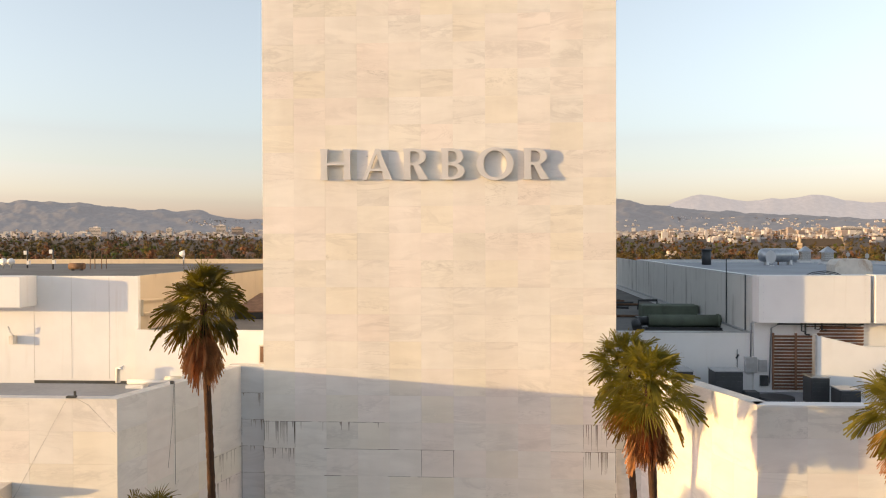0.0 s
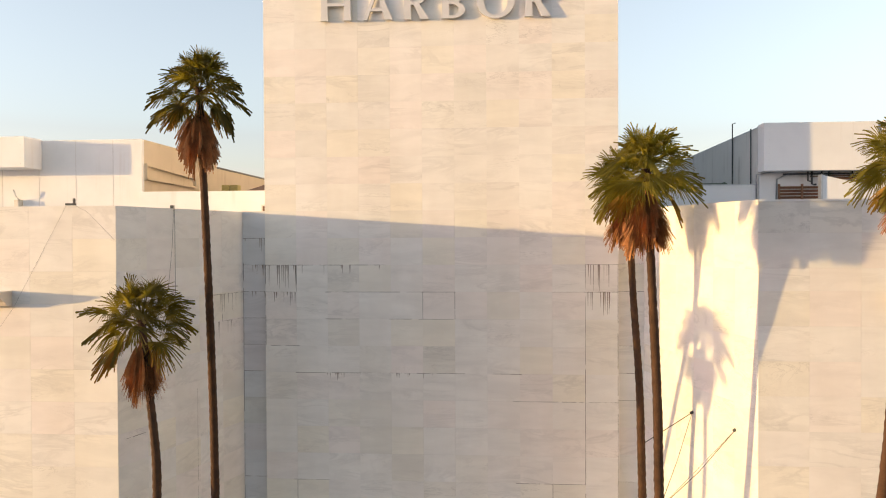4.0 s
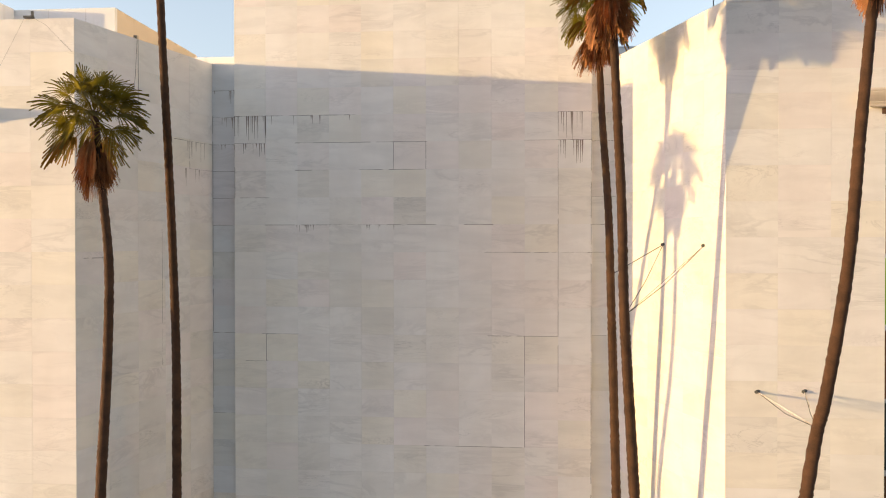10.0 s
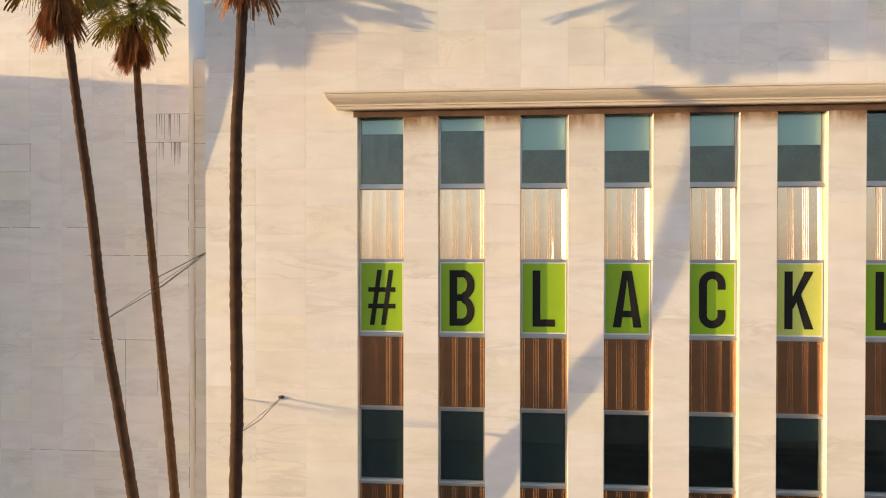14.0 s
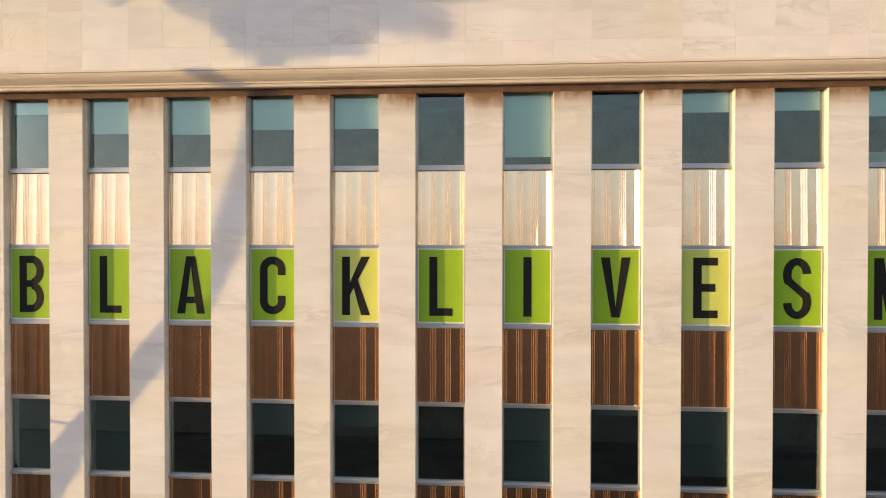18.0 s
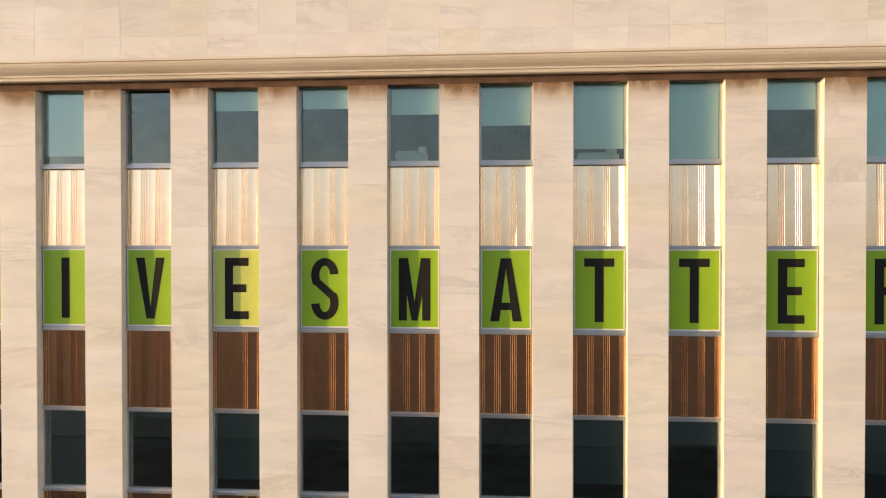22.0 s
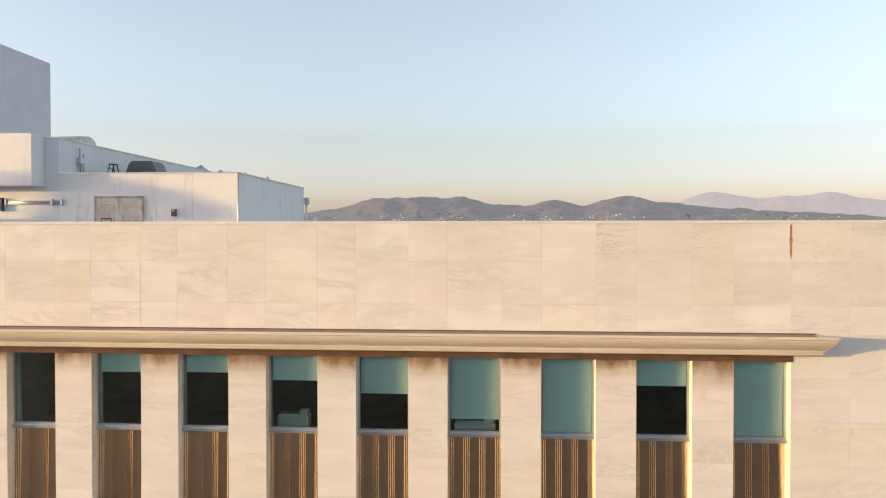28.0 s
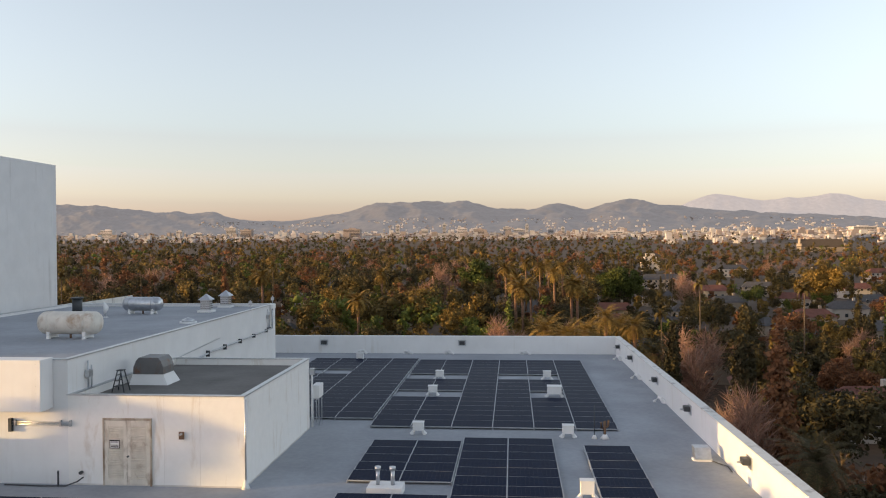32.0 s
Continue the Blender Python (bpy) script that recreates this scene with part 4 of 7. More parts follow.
def room_block(name, a, b, label, wall_mat=WHITE_PAINT, roof_mat=ROOFING, lip=0.28, edge=0.16):
    """A plant room: walls that rise past a sunk roof, with a thin metal coping."""
    t = thing(name, (a[0], a[1], a[2]), label, "plant room", kind="structure")
    w, d, h = b[0] - a[0], b[1] - a[1], b[2] - a[2]
    for nm, p, q in (("wall_south", (0, 0, 0), (w, edge, h)), ("wall_north", (0, d - edge, 0), (w, d, h)), ("wall_west", (0, edge, 0), (edge, d - edge, h)), ("wall_east", (w - edge, edge, 0), (w, d - edge, h))):
        boxes(nm, [(p, q)], wall_mat, t)
    boxes("roof_deck", [((edge, edge, h - lip - 0.1), (w - edge, d - edge, h - lip))], roof_mat, t)
    boxes("coping", [((-0.03, -0.03, h), (w + 0.03, edge + 0.02, h + 0.04)), ((-0.03, d - edge - 0.02, h), (w + 0.03, d + 0.03, h + 0.04)), ((-0.03, edge + 0.02, h), (edge + 0.02, d - edge - 0.02, h + 0.04)), ((w - edge - 0.02, edge + 0.02, h), (w + 0.03, d - edge - 0.02, h + 0.04))], GALV, t)
    return t


room_block("penthouse_low", (12.871, 8.79, ROOF), (19.3, 17.58, 24.35), "low white plant room with rust-stained walls on the roof", STAINED_WHITE, OLD_ROOFING)
room_block("penthouse_high", (-1.34, 8.80, ROOF), (12.87, 33.3, 25.60), "large white plant house with a grey flat roof", lip=0.16, edge=0.2)
tagged(boxes("wall_penthouse_side", [((-1.39, 8.9, ROOF), (-1.343, 42.0, 25.58))], GREY_CONCRETE), "weathered grey concrete side of the plant house", "wall", kind="structure")
room_block("penthouse_link", (-7.0, 8.9, ROOF), (-1.39, 41.4, 23.43), "lower white plant room beside the tower", roof_mat=OLD_ROOFING)


def overhang(a, b, label):
    t = thing("overhang_box", a, label, "roof box", "roof boxes")
    w, d, h = (b[k] - a[k] for k in range(3))
    boxes("shell", [((0, 0, 0), (w, d, h))], WHITE_PAINT, t, bevel=0.015)
    bm = bmesh.new()
    n = int(h / 0.25)
    for i in range(n):
        for x in (w - 0.18, 0.18):
            bmesh.ops.create_icosphere(bm, subdivisions=1, radius=0.011, matrix=Matrix.Translation((x, -0.002, 0.15 + i * 0.25)))
    part("rivets", bm, GALV, t)
    boxes("seam", [((w * k / 4 - 0.005, -0.002, 0.0), (w * k / 4 + 0.005, 0.0, h)) for k in (1, 2, 3)], WHITE_PAINT, t)
    return t


overhang((-1.41, 8.05, 23.9), (2.66, 8.79, 25.68), "white boxed-out duct on the plant house front")
overhang((2.82, 8.03, 23.9), (12.33, 8.79, 25.70), "long white riveted duct box on the plant house front")
overhang((-37.1, 8.1, 24.39), (-30.15, 9.28, 25.63), "white boxed-out duct on the other wing's plant house")

# sheet seams and a tarred foot along the low plant room
seams = boxes("wall_seams", [((12.95 + k, 8.787, ROOF), (12.956 + k, 8.79, 24.33)) for k in (3.45, 4.75)] + [((12.9, 8.77, ROOF), (19.3, 8.79, ROOF + 0.05)), ((19.3, 8.8, ROOF), (19.32, 17.5, ROOF + 0.05))], PALE_SEAM)
tagged(seams, "thin sheet seams and tarred foot of the plant room wall", "trim", kind="structure")

# double door
door = thing("door_1", (14.17, 8.79, ROOF), "weathered louvred double door with peeling paint", "door", kind="structure")
boxes("door_frame", [((0, -0.05, 0), (0.06, 0, 2.39)), ((1.73, -0.05, 0), (1.79, 0, 2.39)), ((0.06, -0.05, 2.32), (1.73, 0, 2.39))], FRAME_PAINT, door, "rust-edged steel frame")
for k in (0, 1):
    leaf = boxes("door_leaf", [((0, 0, 0), (0.82, 0.02, 2.28))], DOOR_PAINT, door, at=(0.065 + 0.835 * k, -0.025, 0.03))
    boxes("stile", [((0, -0.015, 0), (0.13, 0, 2.28)), ((0.69, -0.015, 0), (0.82, 0, 2.28)), ((0.13, -0.015, 0), (0.69, 0, 0.2)), ((0.13, -0.015, 2.12), (0.69, 0, 2.28))], DOOR_PAINT, leaf)
    for i in range(24):
        ob = link("slat", bpy.data.meshes.get("door_slat") or raw("door_slat", cuboid((0, -0.004, -0.035), (0.56, 0.004, 0.035)), CUBE_FACES), DOOR_PAINT, leaf)
        ob.matrix_basis = pose(0.13, -0.006, 0.25 + i * 0.078, 28, 0, 0)
boxes("sign_plate", [((0.25, -0.046, 1.31), (0.63, -0.041, 1.62))], BLACK, door)
boxes("door_sign", [((0.28, -0.048, 1.35), (0.60, -0.042, 1.58))], WHITE_PAINT, door, "small warning plate with dark bars")
boxes("sign_bars", [((0.30, -0.052, 1.37), (0.58, -0.047, 1.40)), ((0.30, -0.052, 1.43), (0.58, -0.047, 1.45)), ((0.30, -0.052, 1.54), (0.58, -0.047, 1.56))], BLACK, door)
tube("knob", [(0.93, -0.11, 1.05), (0.93, -0.03, 1.05)], 0.035, DARK_METAL, door)

# wall fittings of the plant house
t = thing("conduit_run", (10.7, 8.72, 23.3), "three painted conduits on wall clips", "conduit")
for k in range(3):
    tube("conduit", [(0, 0, 0.05 * k), (2.3, 0, 0.05 * k)], 0.016, GALV, t, 6)
for x in (0.2, 1.9, 2.26):
    boxes("clip", [((x, -0.03, -0.05), (x + 0.06, 0.07, 0.17))], GALV, t)
boxes("hanger", [((0.0, -0.06, -0.25), (0.12, 0.07, 0.22))], DARK_METAL, t)
t = thing("wall_lamp", (17.05, 8.72, 22.85), "rusty bulkhead lamp base on the plant room wall", "wall lamp")
boxes("base", [((-0.09, 0, 0), (0.09, 0.07, 0.26))], RUST, t, bevel=0.01)
tube("stub", [(0.02, -0.12, 0.2), (0.02, 0.0, 0.2)], 0.04, GALV, t)
t = thing("standpipe", (12.62, 8.55, ROOF), "dark standpipe with a loose hose", "pipe")
tube("pipe", [(0, 0, 0), (0, 0, 0.55)], 0.035, DARK_METAL, t)
tube("hose", [(-2.0, 0, 0.03), (-0.6, -0.1, 0.04), (0.3, -0.05, 0.04), (0.7, 0.0, 0.18), (0.85, 0.15, 0.3)], 0.025, DARK_METAL, t, 6)
tube("tap", [(0.75, 0.1, 0.45), (0.75, 0.24, 0.45)], 0.06, DARK_METAL, t, 6)
t = thing("downpipe", (19.42, 17.3, ROOF), "white downpipe at the plant room corner", "pipe")
tube("pipe", [(0, 0.3, 0.05), (0, 0.3, 2.6)], 0.05, WHITE_PAINT, t)
boxes("hopper", [((-0.08, 0.2, 2.45), (0.12, 0.42, 2.75))], GALV, t, bevel=0.01)
t = thing("corner_downpipe", (19.36, 8.72, ROOF), "thin pipe down the plant room corner into a white foot", "pipe")
tube("pipe", [(0, 0, 0.2), (0, 0, 3.1)], 0.03, GALV, t, 6)
tube("foot", [(0, 0, 0), (0, 0, 0.12), (0, 0, 0.3)], [0.16, 0.1, 0.05], WHITE_PAINT, t)
t = thing("ac_unit", (19.34, 17.85, ROOF + 1.25), "small white split air-conditioning unit", "air conditioner")
boxes("casing", [((0, 0, 0.06), (0.34, 0.85, 0.66))], WHITE_PAINT, t, bevel=0.02)
bm = bmesh.new()
bmesh.ops.create_circle(bm, cap_ends=True, radius=0.24, segments=20, matrix=pose(-0.004, 0.36, 0.36, 0, 90, 0))
part("grille", bm, DARK_METAL, t)
boxes("rail", [((0.02, 0.1, 0), (0.32, 0.16, 0.06)), ((0.02, 0.66, 0), (0.32, 0.72, 0.06))], GALV, t)
for lx in (0.02, 0.28):
    for ly in (0.11, 0.67):
        boxes("leg", [((lx, ly, -1.25), (lx + 0.04, ly + 0.04, 0.0))], GALV, t)
t = thing("pipe_run", (12.95, 9, 22.6), "long grey conduit on brackets along the plant house wall", "pipe")
tube("pipe", [(0.06, 9.5, 1.3), (0.06, 13.0, 1.45), (0.06, 22.4, 1.5), (0.06, 23.2, 1.5), (0.06, 23.2, 2.7)], 0.045, GALV, t, 6)
tube("thin_pipe", [(0.05, 1.0, 1.7), (0.05, 9.0, 1.75), (0.05, 14.0, 2.0)], 0.02, GALV, t, 6)
for k in range(6):
    boxes("bracket", [((-0.07, 10 + k * 2.4, 1.22 + 0.03 * k), (0.12, 10.06 + k * 2.4, 1.56))], DARK_METAL, t)
for y in (8.8 + 1.2, 31.5):
    t = thing("wall_meter", (12.88, y, 23.9), "grey meter pipes on the white wall", "meter")
    tube("pipe", [(0.07, 0, 0.3), (0.07, 0, 1.5)], 0.03, GALV, t, 6)
    tube("pipe", [(0.07, 0.25, 0.3), (0.07, 0.25, 1.3)], 0.03, GALV, t, 6)
    boxes("box", [((0, -0.1, 0.9), (0.16, 0.2, 1.15))], GALV, t, bevel=0.01)
    boxes("bracket", [((0, -0.05, 0.25), (0.1, 0.5, 0.32))], DARK_METAL, t)


def tank(at, length, r, mat, rz, label):
    t = thing("tank", at, label, "tank", "roof tanks", rz=rz)
    prof = [(0.0, 0.02), (0.03, r * 0.45), (0.10, r * 0.78), (0.22, r * 0.96), (0.34, r), (length - 0.34, r), (length - 0.22, r * 0.96), (length - 0.10, r * 0.78), (length - 0.03, r * 0.45), (length, 0.02)]
    bm = bmesh.new()
    tube_into(bm, [(x, 0, r + 0.24) for x, _ in prof], [q for _, q in prof], 24)
    part("shell", bm, mat, t, smooth=True)
    for x in (length * 0.2, length * 0.78):
        tube("band", [(x - 0.04, 0, r + 0.24), (x + 0.04, 0, r + 0.24)], r + 0.012, mat, t, 24)
        boxes("saddle", [((x - 0.07, -r * 0.7, 0.1), (x + 0.07, r * 0.7, 0.44))], WHITE_PAINT, t)
        for y in (-r * 0.6, r * 0.6):
            tube("foot", [(x, y, 0), (x, y, 0.08), (x, y, 0.2)], [0.14, 0.1, 0.06], WHITE_PAINT, t)
    tube("stub", [(length * 0.5, 0, 0.0), (length * 0.5, 0, 0.3)], 0.05, RUST, t)
    tube("flange", [(length - 0.3, -r * 0.55, r * 1.1 + 0.32), (length - 0.26, -r * 0.75, r * 1.2 + 0.37)], 0.16, mat, t, 14)
    return t


tank((7.2, 16.2, 25.38), 2.9, 0.52, CREAM_METAL, 0, "rust-streaked cream steel tank on saddle feet")
tank((5.12, 27.95, 25.38), 2.45, 0.42, GALV, 0, "shiny galvanised steel tank on saddle feet")


def turret(at, s, label):
    t = thing("roof_vent", at, label, "roof vent", "roof vents")
    boxes("curb", [((-0.5 * s, -0.5 * s, 0), (0.5 * s, 0.5 * s, 0.22 * s))], WHITE_PAINT, t, bevel=0.03)
    boxes("body", [((-0.32 * s, -0.32 * s, 0.22 * s), (0.32 * s, 0.32 * s, 0.95 * s))], GALV, t, bevel=0.01)
    for k in range(4):
        boxes("louvre", [((-0.34 * s, -0.34 * s, (0.35 + k * 0.15) * s), (0.34 * s, 0.34 * s, (0.38 + k * 0.15) * s))], DARK_METAL, t)
    bm = bmesh.new()
    bmesh.ops.create_cone(bm, cap_ends=True, segments=4, radius1=0.66 * s, radius2=0.03, depth=0.42 * s, matrix=pose(0, 0, 1.16 * s, 0, 0, 45))
    part("cap", bm, GALV, t)


turret((9.82, 29.16, 25.38), 0.86, "louvred steel roof vent with a pyramid cap")
turret((9.77, 32.6, 25.38), 0.86, "louvred steel roof vent with a pyramid cap")
t = thing("roof_stack", (2.04, 28.2, 25.38), "short dark vent stack with a cap", "vent stack")
tube("pipe", [(0, 0, 0), (0, 0, 0.95)], 0.29, DARK_METAL, t, 14)
tube("cap", [(0, 0, 0.95), (0, 0, 1.05)], 0.36, DARK_METAL, t, 14)
for x, y, h in ((12.45, 29.6, 0.75), (12.78, 33.05, 0.55)):
    t = thing("roof_pole", (x, y, 25.6 if x > 12.7 else 25.38), "thin steel pole with a small grey box on the plant house", "pole", "roof poles")
    tube("pole", [(0, 0, 0), (0, 0, h)], 0.03, GALV, t, 6)
    boxes("box", [((-0.1, -0.06, h - 0.3), (0.1, 0.06, h - 0.08))], GALV, t, bevel=0.01)
t = thing("flood_light", (12.9, 32.4, 25.2), "white flood light on a bracket at the plant house corner", "flood light")
boxes("head", [((0.0, -0.25, 0.18), (0.22, 0.25, 0.46))], WHITE_PAINT, t, bevel=0.02)
tube("bracket", [(-0.04, 0, -0.9), (0.07, 0, -0.9), (0.07, 0, 0.2)], 0.03, DARK_METAL, t, 6)
t = thing("roof_dish", (5.2, 25.7, 25.38), "small pale dish on a post beside the steel tank", "antenna")
tube("post", [(0, 0, 0), (0, 0, 0.55)], 0.04, GALV, t, 8)
tube("foot", [(0, 0, 0), (0, 0, 0.1)], [0.22, 0.1], WHITE_PAINT, t, 10)
tube("dish", [(0.14, 0.08, 0.60), (0.02, 0.01, 0.60), (-0.10, -0.05, 0.60)], [0.06, 0.28, 0.40], WHITE_PAINT, t, 16)
t = thing("cream_cowl", (3.3, 12.6, 25.38), "rounded cream metal cowl beside the roof tank", "vent")
bm = bmesh.new()
arc = [(0.0, 0.15), (0.0, 0.55), (0.10, 0.72), (0.28, 0.80), (1.25, 0.80), (1.45, 0.72), (1.55, 0.55), (1.55, 0.15)]
ends = [[bm.verts.new((x, y, z)) for x, z in arc] for y in (0.0, 0.9)]
for i in range(len(arc) - 1):
    bm.faces.new((ends[0][i], ends[0][i + 1], ends[1][i + 1], ends[1][i]))
bm.faces.new(ends[0])
bm.faces.new(ends[1][::-1])
part("hood", bm, CREAM_METAL, t, "cream rounded hood")
boxes("curb", [((-0.05, -0.05, 0), (1.6, 0.95, 0.15))], WHITE_PAINT, t)
t = thing("pipe_bundle", (1.55, 10.6, 25.38), "coil of dark hoses on the roof edge", "pipe")
for k in range(4):
    tube("hose", [(-0.2 - 0.1 * k, 0.1 * k, 0.03), (0.1, 0.08 * k, 0.12 + 0.06 * k), (0.6, 0.08 * k, 0.18 + 0.06 * k), (1.05, 0.08 * k, 0.10 + 0.06 * k), (1.35 + 0.1 * k, 0.1 * k, 0.03)], 0.018, DARK_METAL, t, 7)
t = thing("roof_dome", (11.4, 22.7, 25.38), "small white domed roof vent", "roof vent")
tube("base", [(0, 0, 0), (0, 0, 0.15)], 0.45, WHITE_PAINT, t, 16)
tube("cap", [(0, 0, 0.15), (0, 0, 0.26), (0, 0, 0.36)], [0.36, 0.3, 0.05], GALV, t, 16)
t = thing("bent_pipe", (7.3, 11.5, 25.38), "dark bent vent pipe on a white foot", "pipe")
tube("pipe", [(0, 0, 0.1), (0, 0, 1.1), (0.1, 0, 1.3), (0.35, 0, 1.25)], 0.07, DARK_METAL, t)
tube("foot", [(0, 0, 0), (0, 0, 0.2)], [0.2, 0.1], WHITE_PAINT, t)
t = thing("flood_light", (9.4, 8.6, 25.70), "small black flood light on the duct box edge", "flood light")
boxes("head", [((-0.25, -0.1, 0.04), (0.25, 0.12, 0.2))], DARK_METAL, t, bevel=0.02)
boxes("foot", [((-0.3, 0.0, 0), (-0.22, 0.06, 0.08)), ((0.2, 0.0, 0), (0.28, 0.06, 0.08))], RUST, t)

# fan hood and ladder on the low roof
t = thing("exhaust_fan", (14.1, 12.9, 24.07), "rust-stained hooded exhaust fan on a white curb", "exhaust fan")
bm = bmesh.new()
lo = [bm.verts.new(p) for p in ((-0.75, -0.6, 0), (0.85, -0.6, 0), (0.85, 0.6, 0), (-0.75, 0.6, 0))]
hi = [bm.verts.new(p) for p in ((-0.62, -0.48, 0.42), (0.62, -0.48, 0.42), (0.62, 0.48, 0.42), (-0.62, 0.48, 0.42))]
for i in range(4):
    bm.faces.new((lo[i], lo[(i + 1) % 4], hi[(i + 1) % 4], hi[i]))
bm.faces.new(hi)
part("curb", bm, WHITE_PAINT, t)
bm = bmesh.new()
arc = [(-0.62, 0.42), (-0.60, 0.7), (-0.5, 0.95), (-0.38, 1.08), (0.42, 1.08), (0.53, 0.95), (0.62, 0.7), (0.64, 0.42)]
ends = [[bm.verts.new((x, y, z)) for x, z in arc] for y in (-0.5, 0.5)]
for i in range(len(arc) - 1):
    bm.faces.new((ends[0][i], ends[0][i + 1], ends[1][i + 1], ends[1][i]))
bm.faces.new(ends[0])
bm.faces.new(ends[1][::-1])
part("hood", bm, HOOD, t, "grey and rust-brown metal hood")
t = thing("step_ladder", (13.7, 11.0, 24.07), "small black step ladder against the wall", "ladder")
for y in (-0.25, 0.25):
    tube("rail", [(-0.3, y * 1.2, 0), (-0.08, y * 0.7, 1.0)], 0.03, DARK_METAL, t, 6)
    tube("rail", [(0.3, y * 1.2, 0), (0.08, y * 0.7, 1.0)], 0.03, DARK_METAL, t, 6)
for k in range(3):
    boxes("tread", [((-0.26 + 0.06 * k, -0.26 + 0.03 * k, 0.25 + 0.27 * k), (-0.06, 0.26 - 0.03 * k, 0.28 + 0.27 * k))], DARK_METAL, t)
boxes("top_cap", [((-0.14, -0.2, 1.0), (0.14, 0.2, 1.04))], DARK_METAL, t)
t.scale = (0.8, 0.8, 0.8)

# ---- solar arrays ----
PW, PD = 1.866, 1.09
PV = raw("panel", cuboid((0.01, 0.01, 0), (PW - 0.03, PD - 0.02, 0.035)), CUBE_FACES)
PV.materials.append(SOLAR)
PVE = raw("panel_edge", cuboid((0.0, 0.0, -0.012), (PW - 0.02, 0.012, 0.038)) + cuboid((0.0, 0.0, -0.012), (0.012, PD - 0.012, 0.04)) + cuboid((0.0, PD - 0.022, -0.012), (PW - 0.02, PD - 0.012, 0.038)) + cuboid((PW - 0.032, 0.0, -0.012), (PW - 0.02, PD - 0.012, 0.04)), [tuple(i + 8 * k for i in f) for k in range(4) for f in CUBE_FACES])
PVE.materials.append(PV_FRAME)


def solar_array(x, y, cols, rows, label, gaps=()):
    t = thing("solar_array", (x, y, ROOF), label, "solar panels", "roof solar arrays")
    for c in range(cols):
        for r in range(rows):
            if (c, r) in gaps:
                continue
            ob = link("panel", PV, None, t)
            ob.matrix_basis = pose(c * PW, r * PD, 0.075, 3.0, 0, 0)
            ed = link("panel_frame", PVE, None, ob)
    for c in range(cols + 1):
        boxes("rail", [((c * PW - 0.022, 0, 0.05), (c * PW + 0.002, rows * PD, 0.14))], PV_FRAME, t)
    boxes("foot", [((c * PW - 0.04, r * PD * 2, 0), (c * PW + 0.03, r * PD * 2 + 0.08, 0.05)) for c in range(cols + 1) for r in range(rows // 2 + 1) if r * 2 <= rows], GALV, t)["kind"] = "stuff"


g = [(c, r) for c in (0, 1) for r in (6, 7, 11, 12)] + [(3, 11), (3, 12), (4, 11), (4, 12), (4, 6), (4, 7)]
solar_array(22.1, 17.75, 6, 18, "large field of dark blue solar panels with service gaps", g)
solar_array(14.5, 19.3, 4, 17, "strip of dark blue solar panels beside the plant room", [(0, 11), (1, 11), (0, 12), (1, 12)])
solar_array(26.55, 4.75, 2, 10, "two columns of dark blue solar panels")
solar_array(22.75, 9.6, 2, 5, "low block of dark blue solar panels")
solar_array(22.75, 4.75, 2, 3, "short block of dark blue solar panels behind the parapet")
solar_array(31.5, 4.85, 1, 9, "single column of dark blue solar panels")
solar_array(11.2, 4.75, 6, 2, "row of dark blue solar panels along the parapet")


def roof_box(x, y, s=0.8, h=0.34, label="white sheet-metal junction box on splayed feet"):
    t = thing("junction_box", (x, y, ROOF), label, "junction box", "roof junction boxes")
    boxes("case", [((-0.3 * s, -0.22 * s, 0.2), (0.3 * s, 0.22 * s, 0.2 + h))], WHITE_PAINT, t, bevel=0.012)
    boxes("lid", [((-0.32 * s, -0.24 * s, 0.2 + h), (0.32 * s, 0.24 * s, 0.23 + h))], WHITE_PAINT, t)
    for sx in (-1, 1):
        bm = bmesh.new()
        tube_into(bm, [(sx * 0.36 * s, 0, 0), (sx * 0.24 * s, 0, 0.2)], [0.12, 0.05], 6)
        part("foot", bm, WHITE_PAINT, t)


for x, y in ((24.44, 16.7), (30.99, 16.5), (24.2, 25.4), (24.12, 30.4), (30.69, 30.5), (17.73, 37.6)):
    roof_box(x, y)
roof_box(30.86, 25.3, 1.25, 0.4, "wide white sheet-metal box with two stub pipes in a panel gap")
roof_box(31.05, 8.4, 0.75, 0.42, "cream junction box on the roof beside the panels")
t = thing("vent_pipes", (24.3, 8.55, ROOF), "two capped steel vent pipes on a white curb", "vent pipe")
boxes("curb", [((-0.6, -0.4, 0), (0.6, 0.4, 0.3))], WHITE_PAINT, t, bevel=0.02)
for x in (-0.27, 0.24):
    tube("pipe", [(x, 0, 0.3), (x, 0, 0.8)], 0.07, GALV, t)
    tube("cap", [(x, 0, 0.8), (x, 0, 0.92)], 0.11, GALV, t)
t = thing("antenna_pole", (32.1, 16.4, ROOF), "thin bare antenna pole on a white foot", "pole")
tube("pole", [(0, 0, 0), (0, 0, 1.45)], 0.02, DARK_METAL, t, 6)
tube("foot", [(0, 0, 0), (0, 0, 0.15)], [0.13, 0.05], WHITE_PAINT, t)
t = thing("rusty_vent", (32.55, 16.45, ROOF), "rusty branching vent pipe on a white foot", "vent pipe")
tube("pipe", [(0, 0, 0), (0, 0, 0.75)], 0.06, RUST, t)
tube("branch", [(-0.16, 0, 0.7), (-0.14, 0, 0.45), (0, 0, 0.38)], 0.05, RUST, t)
tube("branch", [(0.16, 0, 0.8), (0.14, 0, 0.55), (0, 0, 0.45)], 0.05, RUST, t)
tube("foot", [(0, 0, 0), (0, 0, 0.18)], [0.2, 0.08], WHITE_PAINT, t)
